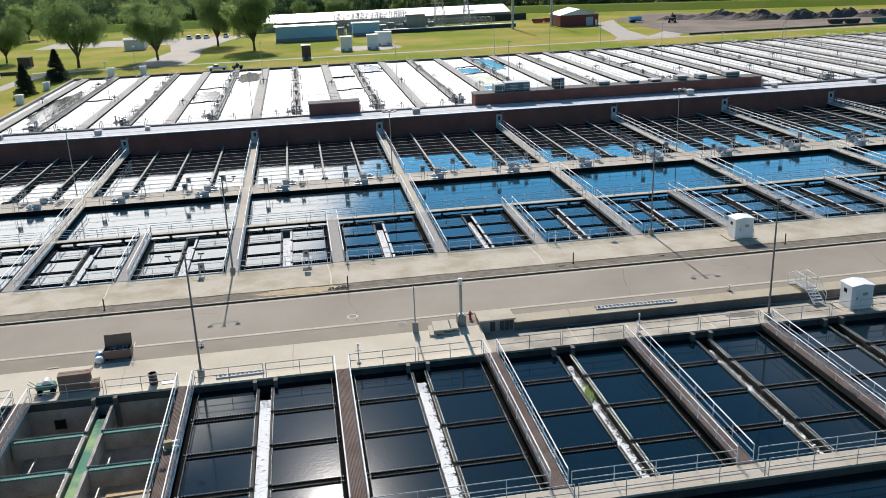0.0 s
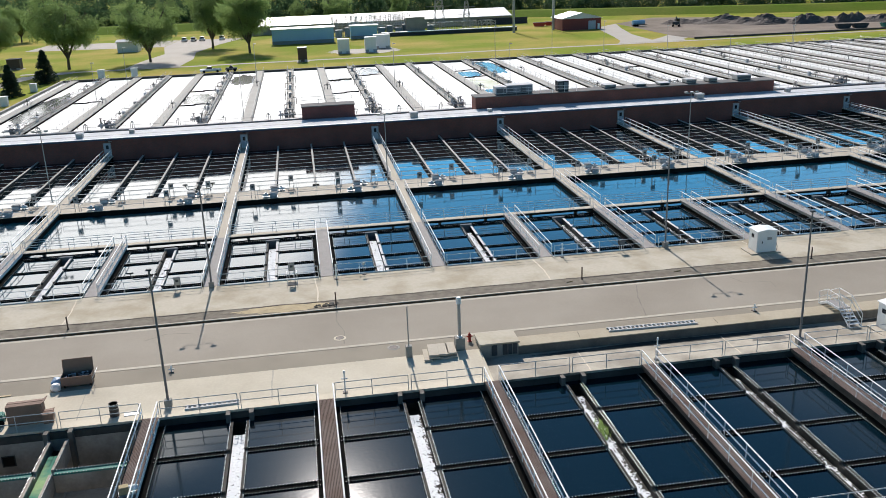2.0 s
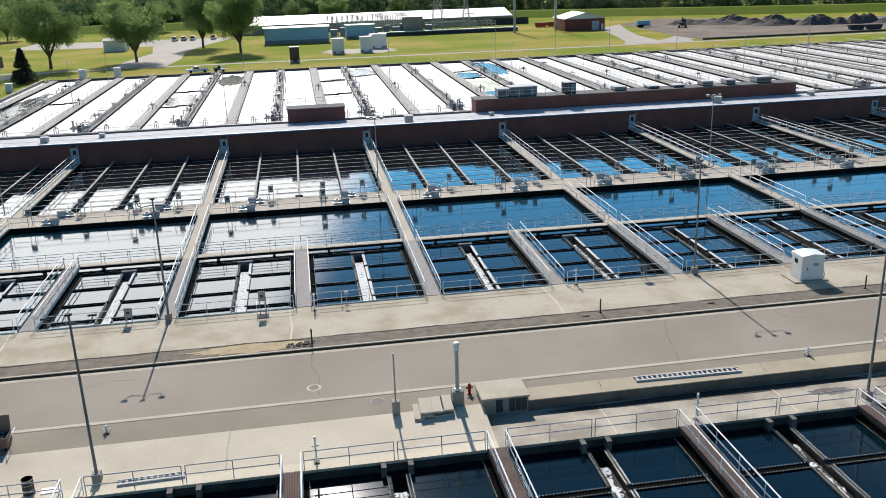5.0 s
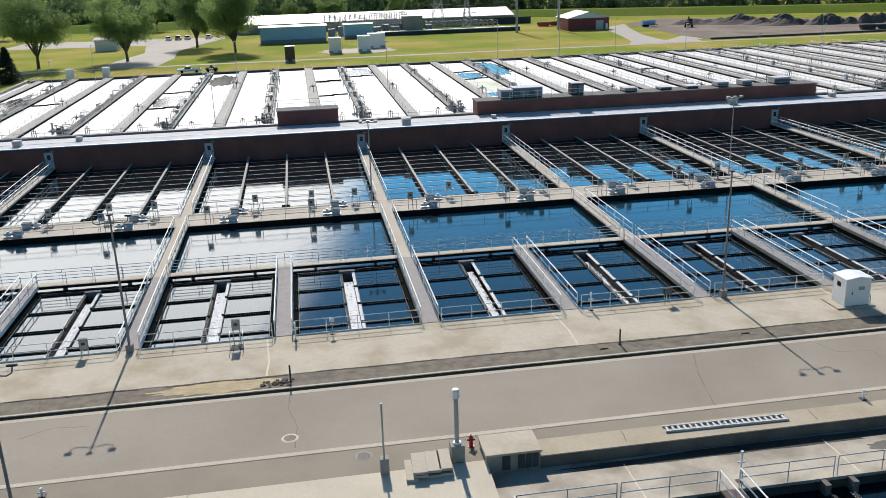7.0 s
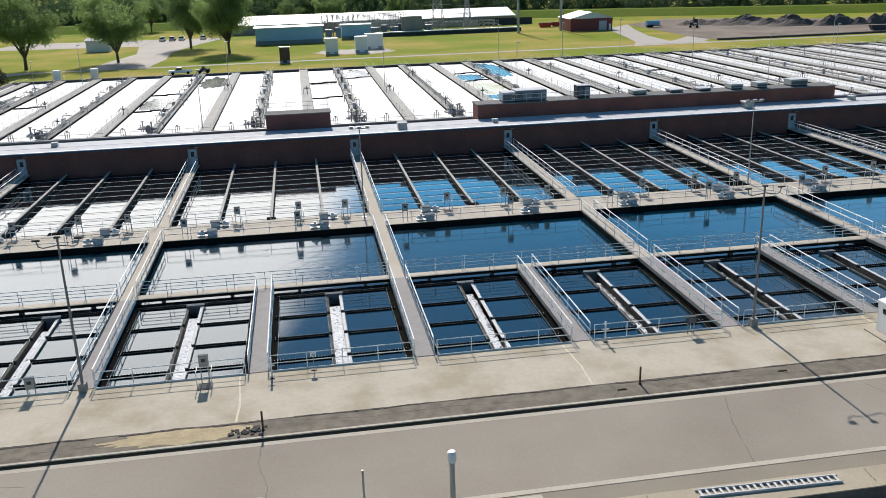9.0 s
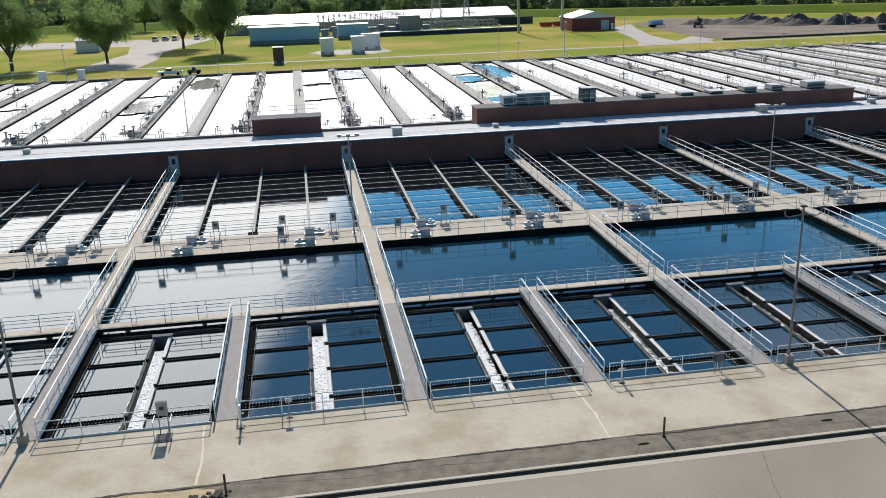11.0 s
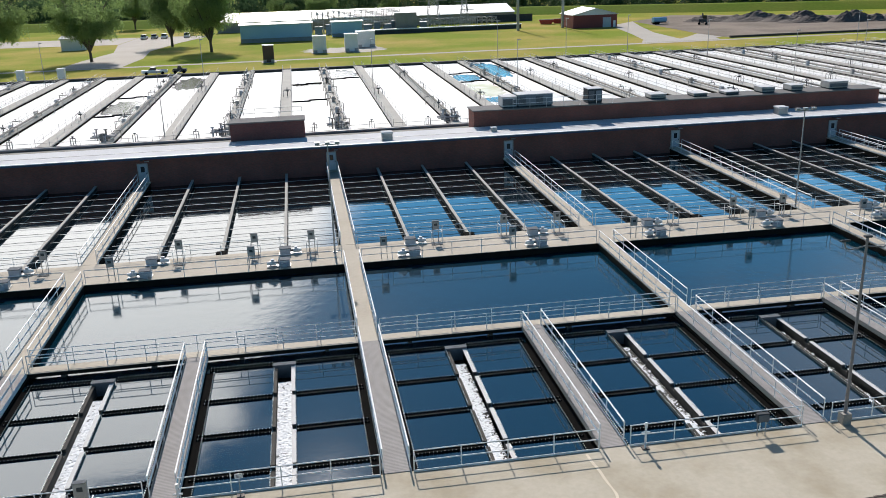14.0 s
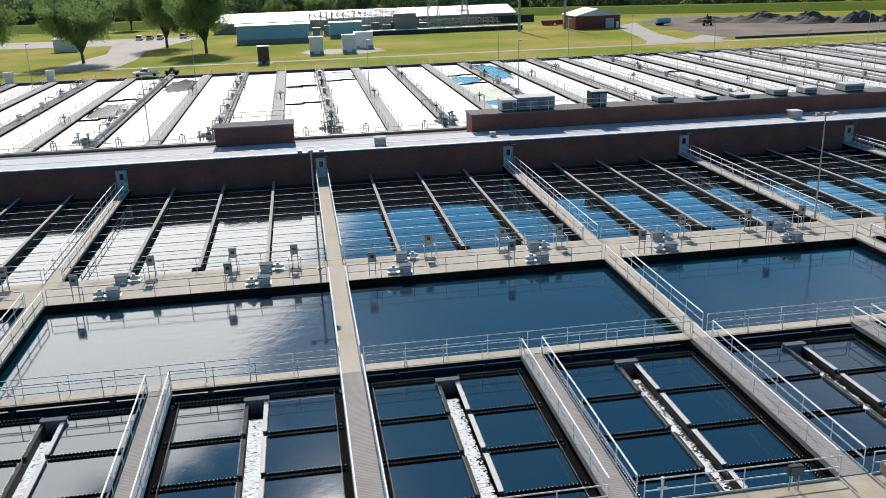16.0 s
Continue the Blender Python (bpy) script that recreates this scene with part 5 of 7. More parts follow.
def cabinet(x, y, z, label):
    ob = thing("equipment_cabinet", label, "cabinet", x, y, z, 0, "white cabinets")
    part("plinth", boxes((-1.55, 1.3, -1.0, 1.0, 0, 0.1)), TAN, ob, "tan concrete plinth")
    bm = boxes((-0.95, 0.95, -0.75, 0.75, 0.1, 2.0))
    soften(bm, 0.03, 1)
    part("body", bm, WHITE, ob)
    bm = bmesh.new()
    prism(bm, [(-1.02, 2.0), (1.02, 2.0), (1.02, 2.08), (0.0, 2.24), (-1.02, 2.08)], "y", -0.82, 0.82)
    part("roof", bm, WHITE, ob)
    part("side_vent", boxes((-0.975, -0.95, -0.15, 0.25, 1.35, 1.68)), GLASS, ob, "dark louvre")
    leaf = part("door", boxes((-0.55, 0.6, -0.775, -0.75, 0.2, 1.9)), WHITE, ob)
    part("sign_plate", boxes((0.0, 0.45, -0.79, -0.775, 1.25, 1.5)), DULL, leaf, "grey plate with unreadable lines")
    part("handle", boxes((-0.5, -0.44, -0.81, -0.775, 0.95, 1.15)), DARKGREY, leaf)
    bm = bmesh.new()
    bent(bm, [(1.0, -0.6, 0.9), (1.12, -0.6, 0.5), (1.12, -0.6, 0.1)], 0.04)
    part("conduit", bm, DULL, ob)


cabinet(29.3, -64.8, 0, "white metal equipment cabinet on a concrete plinth")
cabinet(30.3, -82.0, Z_NEAR - 0.12, "white metal equipment cabinet beside the lower walkway")


def crossover():
    ob = thing("crossover_stairs", "pale aluminium crossover stair with handrails", "stairs", 27.8, -79.4, 0)
    for s in (-0.45, 0.45):
        bm = bmesh.new()
        prism(bm, [(2.1, Z_ROAD), (2.4, Z_ROAD), (1.3, 0.42), (-0.2, 0.42), (-1.5, Z_NEAR), (-1.8, Z_NEAR), (-0.35, 0.25), (1.2, 0.25)], "x", s - 0.03, s + 0.03)
        part("stringer", bm, STEEL, ob)
    for i in range(5):
        z = Z_NEAR + 0.16 + 0.17 * i
        part("tread", boxes((-0.42, 0.42, -1.6 + 0.27 * i, -1.34 + 0.27 * i, z - 0.03, z)), STEEL, ob)
    for i in range(3):
        z = Z_ROAD + 0.15 + 0.15 * i
        part("tread", boxes((-0.42, 0.42, 1.95 - 0.3 * i, 2.2 - 0.3 * i, z - 0.03, z)), STEEL, ob)
    part("platform", boxes((-0.42, 0.42, -0.3, 1.35, 0.38, 0.42)), GRATE, ob)
    for s in (-0.48, 0.48):
        for h in (0.95, 0.5):
            bm = bmesh.new()
            bent(bm, [(s, 2.35, Z_ROAD + h), (s, 1.3, 0.42 + h), (s, -0.25, 0.42 + h), (s, -1.7, Z_NEAR + h)], 0.028)
            part("handrail", bm, STEEL, ob)
        for y, z in ((2.3, Z_ROAD), (1.3, 0.4), (-0.25, 0.4), (-1.7, Z_NEAR)):
            bm = bmesh.new()
            tube(bm, (s, y, z), (s, y, z + 0.95), 0.025, sides=6)
            part("post", bm, STEEL, ob)


crossover()


def ladder(x, y, z, length, width, rz, rungs, label):
    ob = thing("ladder", label, "ladder", x, y, z, rz, "ladders lying on concrete")
    for s in (-1, 1):
        part("stile", boxes((-length / 2, length / 2, s * width / 2 - 0.035, s * width / 2 + 0.035, 0.0, 0.11)), ALLOY, ob)
    for i in range(rungs):
        xx = -length / 2 + length * (i + 0.5) / rungs
        part("rung", boxes((xx - 0.06, xx + 0.06, -width / 2, width / 2, 0.03, 0.09)), ALLOY, ob)


ladder(13.2, -78.35, Z_ROAD + 0.03, 6.8, 0.5, -1.5, 21, "long pale aluminium ladder lying on the ledge")
ladder(-18.2, -82.6, Z_NEAR, 3.4, 0.42, 2, 11, "short pale aluminium ladder lying at the basin edge")


def post_on_plinth(x, y, z):
    ob = thing("sign_post", "thin bare metal post in a concrete plinth", "post", x, y, z)
    bm = boxes((-0.22, 0.22, -0.22, 0.22, 0, 0.95))
    soften(bm, 0.02, 1)
    part("plinth", bm, GREY, ob, "grey concrete plinth")
    bm = bmesh.new()
    tube(bm, (0, 0, 0.95), (0, 0, 3.9), 0.05, 0.045, 8)
    part("post", bm, DULL, ob)


post_on_plinth(-5.0, -79.1, -0.26)


def vent_stack(x, y, z):
    ob = thing("vent_stack", "galvanised vent stack with a cap on a concrete plinth", "vent pipe", x, y, z)
    bm = boxes((-0.34, 0.34, -0.34, 0.34, 0, 0.95))
    soften(bm, 0.025, 1)
    part("plinth", bm, GREY, ob, "grey concrete plinth")
    bm = bmesh.new()
    tube(bm, (0, 0, 0.95), (0, 0, 1.05), 0.2, sides=14)
    part("flange", bm, STEEL, ob)
    bm = bmesh.new()
    tube(bm, (0, 0, 1.05), (0, 0, 3.55), 0.115, sides=14)
    part("pipe", bm, DULL, ob)
    bm = bmesh.new()
    tube(bm, (0, 0, 3.5), (0, 0, 3.92), 0.19, sides=16)
    tube(bm, (0, 0, 3.92), (0, 0, 3.97), 0.19, 0.14, 16)
    part("cap", bm, WHITE, ob, "pale cylindrical cap")


vent_stack(-1.3, -78.65, -0.21)


def hydrant(x, y, z):
    ob = thing("fire_hydrant", "red fire hydrant beside the road", "hydrant", x, y, z)
    ob.scale = (0.85, 0.85, 0.85)
    bm = bmesh.new()
    tube(bm, (0, 0, 0), (0, 0, 0.06), 0.2, sides=12)
    tube(bm, (0, 0, 0.06), (0, 0, 0.62), 0.13, 0.12, 12)
    barrel = part("barrel", bm, HYDRANT, ob)
    bm = bmesh.new()
    tube(bm, (0, 0, 0.62), (0, 0, 0.76), 0.16, 0.06, 12)
    tube(bm, (0, 0, 0.76), (0, 0, 0.84), 0.04, sides=6)
    part("bonnet", bm, HYDRANT, ob)
    for a, b in (((-0.25, 0, 0.48), (0.25, 0, 0.48)), ((0, 0, 0.42), (0, -0.24, 0.42))):
        bm = bmesh.new()
        tube(bm, a, b, 0.07, sides=10)
        part("outlet", bm, HYDRANT, barrel)


hydrant(-0.4, -77.65, Z_ROAD)


def slab_stack(x, y, z):
    ob = thing("slab_stack", "stepped stack of tan concrete slabs on timber", "slabs", x, y, z, -3)
    for i, yy in enumerate((-0.75, 0.75)):
        part("bearer", boxes((-1.35, 1.15, yy - 0.08, yy + 0.08, 0, 0.12)), IRON, ob, "dark timber bearer")
    for i, (a, b, zz, y0) in enumerate(((-1.2, -0.6, 0.12, -1.05), (-0.85, -0.1, 0.24, -0.95), (-0.1, 0.5, 0.12, -0.85), (-0.15, 0.55, 0.36, -0.8), (0.5, 1.15, 0.12, -0.75), (0.45, 1.1, 0.36, -0.7), (-0.85, -0.15, 0.40, -0.92))):
        bm = boxes((a, b, y0, y0 + 1.85, zz, zz + 0.14))
        soften(bm, 0.015, 1)
        part("slab", bm, TAN, ob)


slab_stack(-2.8, -79.1, -0.36)


def vault():
    ob = thing("valve_vault", "low concrete valve vault with dark louvred doors", "vault", -0.1, -0.9, 0)
    part("body", boxes((0.15, 2.9, -78.45, -76.6, -1.0, 0.2)), GREY, ob)
    bm = boxes((0.08, 2.98, -78.55, -76.5, 0.2, 0.32))
    soften(bm, 0.015, 1)
    part("roof_slab", bm, SMEARED, ob, "tan concrete roof slab")
    for a, b in ((0.95, 1.35), (1.75, 2.1), (2.15, 2.45), (2.5, 2.8)):
        part("louvre_door", boxes((a, b, -78.49, -78.45, -0.65, 0.14)), DARKGREY, ob, "dark louvred door")
    bm = bmesh.new()
    bent(bm, [(0.05, -77.7, -0.45), (0.05, -78.4, -0.5), (0.1, -78.65, -0.6)], 0.06, 8)
    part("drain_pipe", bm, WHITE, ob, "white plastic drain pipe")


vault()


def manhole(x, y, z, label, mat, ring):
    bm = bmesh.new()
    tube(bm, (0, 0, 0), (0, 0, 0.03), 0.31, sides=24)
    ob = thing("manhole_cover", label, "manhole", x, y, z, 0, "manhole covers")
    part("cover", bm, mat, ob)
    bm = bmesh.new()
    for i in range(24):
        a, b = 2 * math.pi * i / 24, 2 * math.pi * (i + 1) / 24
        v = [bm.verts.new((r * math.cos(t), r * math.sin(t), h)) for r, t, h in ((0.32, a, 0.035), (0.46, a, 0.006), (0.46, b, 0.006), (0.32, b, 0.035))]
        bm.faces.new(v)
    part("ring", bm, ring, ob, "pale concrete ring")


manhole(-9.6, -74.8, Z_ROAD, "round iron manhole cover in a pale ring", IRON, APRON)
manhole(-5.9, -77.4, Z_ROAD, "round rusty manhole cover in the shoulder", IRON, GREY)


def rough_patch(name, cx, cy, lx, ly, z, mat, label, seed, high=0.03, fall=0.0):
    """A thin ragged patch lying on the ground."""
    rnd = random.Random(seed)
    bm = bmesh.new()
    n, rings = 40, 4
    phase = [rnd.uniform(0.72, 1.0) for _ in range(n)]
    rows_ = []
    for k in range(1, rings + 1):
        rows_.append([bm.verts.new((cx + lx * k / rings * phase[i] * math.cos(2 * math.pi * i / n), cy + ly * k / rings * phase[i] * math.sin(2 * math.pi * i / n), z + (0.003 if k == rings else high * rnd.uniform(0.3, 1)))) for i in range(n)])
    mid = bm.verts.new((cx, cy, z + high))
    for v in bm.verts:
        v.co.z += (v.co.y - cy) * fall
    for i in range(n):
        j = (i + 1) % n
        bm.faces.new((mid, rows_[0][i], rows_[0][j]))
        for a, b in zip(rows_, rows_[1:]):
            bm.faces.new((a[i], b[i], b[j], a[j]))
    return solid(name, bm, mat, label, "ground", up=True)


rough_patch("sand_patch", -13.9, -68.1, 4.3, 0.86, -0.02, SANDY, "spilled tan sand and dry grass on the strip", 5, 0.012)
# the two dark strips paint damp and widen the shadow under the ledge
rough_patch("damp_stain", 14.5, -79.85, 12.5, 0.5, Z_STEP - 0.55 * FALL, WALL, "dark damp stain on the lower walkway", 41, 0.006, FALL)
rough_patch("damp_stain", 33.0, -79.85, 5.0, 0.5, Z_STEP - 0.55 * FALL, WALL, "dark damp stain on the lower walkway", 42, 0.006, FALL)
rough_patch("damp_stain", 21.0, -81.2, 1.6, 0.55, Z_STEP - 1.9 * FALL, DAMP_SHADE, "brown damp stain on the lower walkway", 43, 0.006, FALL)
rnd = random.Random(12)
for i in range(16):
    s = rnd.uniform(0.08, 0.24)
    bm = boxes((-s, s, -s * 0.8, s * 0.8, 0, s * 0.32))
    bmesh.ops.rotate(bm, cent=(0, 0, 0), matrix=Euler((rnd.uniform(-0.3, 0.3), rnd.uniform(-0.3, 0.3), rnd.uniform(0, 3))).to_matrix(), verts=bm.verts[:])
    soften(bm, s * 0.2, 1)
    tagged(new("rubble", mesh_of(bm, "rubble", CHANNEL)), "broken chunk of dark asphalt on the strip", "rubble", "asphalt rubble").location = (-10.2 + rnd.uniform(-1.0, 0.8), -68.4 + rnd.uniform(-0.4, 0.4), 0.0)


def crack(points, width, z, seed, mat, label, fall=0.0):
    """A wandering dark crack or seal line laid on a surface."""
    rnd = random.Random(seed)
    bm = bmesh.new()
    pts = []
    for (xa, ya), (xb, yb) in zip(points, points[1:]):
        for i in range(8):
            f = i / 8
            pts.append((xa + (xb - xa) * f + rnd.uniform(-0.025, 0.025), ya + (yb - ya) * f + rnd.uniform(-0.025, 0.025)))
    pts.append(points[-1])
    last = None
    for i, p in enumerate(pts):
        q = pts[min(i + 1, len(pts) - 1)] if i + 1 < len(pts) else (2 * p[0] - pts[i - 1][0], 2 * p[1] - pts[i - 1][1])
        d = Vector((q[0] - p[0], q[1] - p[1], 0)).normalized()
        s = Vector((-d.y, d.x, 0)) * width * rnd.uniform(0.3, 0.6)
        pair = [bm.verts.new((p[0] + s.x, p[1] + s.y, z)), bm.verts.new((p[0] - s.x, p[1] - s.y, z))]
        if last:
            bm.faces.new((last[0], last[1], pair[1], pair[0]))
        last = pair
    for v in bm.verts:
        v.co.z += (v.co.y - points[0][1]) * fall
    return solid("crack", bm, mat, label, "crack", up=True)


SEAL = "faint sealed crack wandering over the road"
for i, p in enumerate((((-9.6, -69.75), (-9.7, -71.55), (-9.2, -73.55), (-9.35, -75.85)), ((15.3, -69.95), (14.4, -72.55), (13.6, -76.25)), ((23.5, -70.15), (24.0, -71.55), (26.2, -71.85), (26.0, -73.15)), ((-24, -71.75), (-22.5, -70.85), (-20.5, -71.15)), ((39, -69.95), (37.5, -75.95)))):
    crack(p, 0.08, Z_ROAD + 0.005, 30 + i, SEALANT, SEAL)
for i, p in enumerate((((9.6, -67.35), (9.8, -68.25), (9.4, -68.85)), ((-9.3, -67.45), (-4, -68.15), (0.5, -67.95), (5, -68.35)), ((12, -68.25), (17, -68.05), (22, -68.35)), ((24, -67.4), (24.3, -68.85)), ((-24, -67.45), (-23.7, -68.85)), ((-21, -68.25), (-17, -68.15)))):
    crack(p, 0.05, -0.016, 90 + i, COMPOST, "dark crack in the asphalt strip")
rnd = random.Random(31)
for i in range(12):
    xa = X0 + 20 + i * 9.0
    crack([(xa + 1.5 * q, -67.33 + rnd.uniform(-0.09, 0.05)) for q in range(6)], rnd.uniform(0.08, 0.2), 0.003, 100 + i, COMPOST, "ragged line of dirt and moss at the apron edge")
for i, x in enumerate((-11.1, 8.6, 28.9, -31, 49)):
    crack(((x, Y_EDGE - 0.3), (x + 0.2, -64.95), (x + 0.1, -67.25)), 0.12, 0.004, 50 + i, APRON, "pale filled joint across the apron")
for i, x in enumerate((-14.4, -26.5)):
    crack(((x, -79.05), (x - 0.05, -81.0), (x - 0.02, -82.65)), 0.10, Z_ROAD + 0.005, 70 + i, GUTTER, "pale filled joint across the southern apron", 0.36 / 3.65)
for i, x in enumerate((7.0, 17.9)):
    crack(((x, -79.9), (x - 0.1, -81.5), (x - 0.2, -83.3)), 0.09, Z_STEP - 0.6 * FALL + 0.005, 75 + i, APRON, "pale filled joint across the lower walkway", FALL)
for i, x in enumerate((7.6, 18.2)):
    crack(((x, -77.85), (x - 0.1, -78.95)), 0.05, Z_ROAD + 0.034, 60 + i, STRIP, "dark joint in the ledge")
for i, (x, y, dx) in enumerate(((10.1, -68.15, 0.5), (19.8, -67.95, 0.9))):
    rough_patch("asphalt_patch", x, y, 0.25 + dx * 0.15, 0.1, -0.02, WEEDS, "ragged patch of dry weeds in the asphalt strip", 80 + i, 0.05)


# ---- tools and boxes at the west end ----
def gang_box(x, y, z):
    ob = thing("tool_box", "open brown steel tool chest full of tools on wheels", "tool box", x, y, z, 2)
    w, d, h = 0.98, 0.5, 0.78
    part("body", boxes((-w, w, -d, -d + 0.04, 0.2, h), (-w, w, d - 0.04, d, 0.2, h), (-w, -w + 0.04, -d + 0.04, d - 0.04, 0.2, h), (w - 0.04, w, -d + 0.04, d - 0.04, 0.2, h), (-w, w, -d, d, 0.16, 0.2)), CARD, ob)
    bm = boxes((-w, w, -0.03, 0.03, 0, 0.85))
    bmesh.ops.rotate(bm, cent=(0, 0, 0), matrix=Euler((radians(-12), 0, 0)).to_matrix(), verts=bm.verts[:])
    bmesh.ops.translate(bm, vec=(0, d, h), verts=bm.verts[:])
    part("lid", bm, CARD, ob, "raised brown lid")
    rnd = random.Random(3)
    for i in range(30):
        xx, yy, s = rnd.uniform(-w + 0.15, w - 0.15), rnd.uniform(-d + 0.12, d - 0.12), rnd.uniform(0.03, 0.09)
        bm = boxes((xx - s * 1.6, xx + s * 1.6, yy - s, yy + s, 0.45, 0.5 + rnd.uniform(0.1, 0.25)))
        part("tool", bm, rnd.choice((DULL, DARKGREY, DARKGREY, BLUEGREY, IRON)), ob)
    for xx in (-0.8, 0.85):
        for yy in (-0.42, 0.42):
            bm = bmesh.new()
            tube(bm, (xx - 0.05, yy, 0.11), (xx + 0.05, yy, 0.11), 0.11, sides=12)
            part("wheel", bm, BLACK, ob)
    bm = bmesh.new()
    bent(bm, [(w + 0.02, -0.4, 0.5), (w + 0.25, -0.45, 0.9), (w + 0.25, 0.4, 0.9), (w + 0.02, 0.4, 0.5)], 0.02)
    part("push_handle", bm, STEEL, ob)


gang_box(-27.3, -78.1, Z_ROAD)


def bag(x, y, z, s, mat, label, seed):
    rnd = random.Random(seed)
    bm = bmesh.new()
    bmesh.ops.create_icosphere(bm, subdivisions=2, radius=1.0)
    for v in bm.verts:
        f = rnd.uniform(0.82, 1.1)
        v.co = Vector((v.co.x * s * f, v.co.y * s * f, max(-0.6, v.co.z) * s * f * 0.95 + s * 0.55))
    tagged(new("sack", mesh_of(bm, "sack", mat)), label, "sack", "sacks by the tool box").location = (x, y, z)


bag(-28.65, -78.15, Z_ROAD, 0.42, TARP, "crumpled blue and white plastic sack", 1)
bag(-28.6, -78.75, Z_ROAD, 0.34, WHITE, "crumpled white plastic sack", 2)
bag(-28.75, -77.75, Z_ROAD, 0.33, TARP, "crumpled blue plastic sack", 3)


def carton(x, y, z, w, d, h, rz, label):
    ob = thing("carton", label, "box", x, y, z, rz, "cartons at the basin edge")
    t = 0.03
    for size in ((-w, w, -d, -d + t, 0, h), (-w, w, d - t, d, 0, h), (-w, -w + t, -d + t, d - t, 0, h), (w - t, w, -d + t, d - t, 0, h), (-w + t, w - t, -d + t, d - t, 0, t), (-w + t, w - t, -d + t, d - t, h - t, h - 0.004)):
        part("panel", boxes(size), CARD, ob)
    for size, move, turn in (((-w, w, 0, d * 0.98), (0, -d, h), (radians(4), 0)), ((-w, w, -d * 0.9, 0), (0, d, h), (radians(-6), 0)), ((0, w * 0.3, -d, d), (w, 0, h), (0, radians(-35)))):
        bm = boxes((*size, 0, t))
        bmesh.ops.rotate(bm, cent=(0, 0, 0), matrix=Euler((turn[0], turn[1], 0)).to_matrix(), verts=bm.verts[:])
        bmesh.ops.translate(bm, vec=move, verts=bm.verts[:])
        part("flap", bm, CARD, ob)


carton(-29.5, -82.2, Z_NEAR + 0.02, 1.05, 0.36, 1.3, 2, "large half-open brown carton at the basin edge")
carton(-28.2, -82.3, Z_NEAR + 0.02, 0.3, 0.4, 0.6, 10, "small half-open brown carton at the basin edge")


def cart(x, y, z):
    ob = thing("hose_cart", "green wheeled pump cart with pale hoses", "cart", x, y, z, 8)
    bm = boxes((-0.65, 0.65, -0.35, 0.35, 0.25, 0.7))
    soften(bm, 0.08, 2)
    part("tank", bm, TEAL, ob, "dull green tank")
    bm = bmesh.new()
    tube(bm, (0.1, -0.2, 0.7), (0.1, 0.25, 0.78), 0.3, 0.3, 14)
    part("hose_reel", bm, WHITE, ob)
    for xx in (-0.4, 0.45):
        for yy in (-0.4, 0.4):
            bm = bmesh.new()
            tube(bm, (xx, yy - 0.05, 0.2), (xx, yy + 0.05, 0.2), 0.2, sides=14)
            part("wheel", bm, BLACK, ob)
    bm = bmesh.new()
    bent(bm, [(-0.65, -0.25, 0.5), (-1.1, -0.25, 0.95), (-1.1, 0.25, 0.95), (-0.65, 0.25, 0.5)], 0.025)
    part("push_handle", bm, DULL, ob)


cart(-31.5, -82.1, Z_NEAR + 0.02)


def drum(x, y, z):
    ob = thing("oil_drum", "dark rusty steel drum beside the railing", "drum", x, y, z)
    bm = bmesh.new()
    tube(bm, (0, 0, 0), (0, 0, 0.88), 0.29, sides=18)
    shell = part("shell", bm, IRON, ob)
    for i, h in enumerate((0.02, 0.3, 0.58, 0.86)):
        bm = bmesh.new()
        tube(bm, (0, 0, h - 0.02), (0, 0, h + 0.02), 0.305, sides=18)
        part("rim", bm, DULL, shell)


drum(-24.2, -82.6, Z_NEAR)
bm = boxes((-0.45, 0.45, -0.3, 0.3, 0, 0.04))
tagged(new("plywood_board", mesh_of(bm, "plywood_board", WHITE)), "pale board lying on the concrete", "board").matrix_basis = pose(-23.2, -82.5, Z_NEAR, 0, 0, 6)
bm = boxes((-0.4, 0.4, -0.09, 0.09, 0, 0.05))
tagged(new("wooden_plank", mesh_of(bm, "wooden_plank", TIMBER)), "short plank lying on the apron", "plank").matrix_basis = pose(-31.8, -78.9, Z_ROAD, 0, 0, 4)
for i in range(16):
    x, y = (-24.9, -29.4)[i % 2] + 0.3 * ((i * 7) % 5 - 2), -88.8 - 0.62 * i
    bm = boxes((-1.7, 1.7, -0.21, 0.21, 0, 0.09))
    soften(bm, 0.012, 1)
    tagged(new("timber_plank", mesh_of(bm, "timber_plank", TIMBER)), "pale timber plank on the floor of the drained basin", "plank", "planks in the drained basin").matrix_basis = pose(x, y, -3.6, 0, 0, ((i * 5) % 7 - 3) * 0.8)
for y in (-85, -90, -95):
    bm = bmesh.new()
    tube(bm, (-32.4, y, -3.1), (-22.6, y, -3.1), 0.11, sides=8)
    tagged(new("scraper_shaft", mesh_of(bm, "scraper_shaft", DULL)), "rusty scraper shaft across the drained basin", "shaft", "scraper shafts")
for x in (-31.6, -28.0, -26.7, -23.2):
    bm = boxes((x - 0.05, x + 0.05, -98.0, -85.5, -3.22, -3.1))
    tagged(new("scraper_rail", mesh_of(bm, "scraper_rail", DULL)), "grey scraper rail in the drained basin", "rail", "scraper rails")


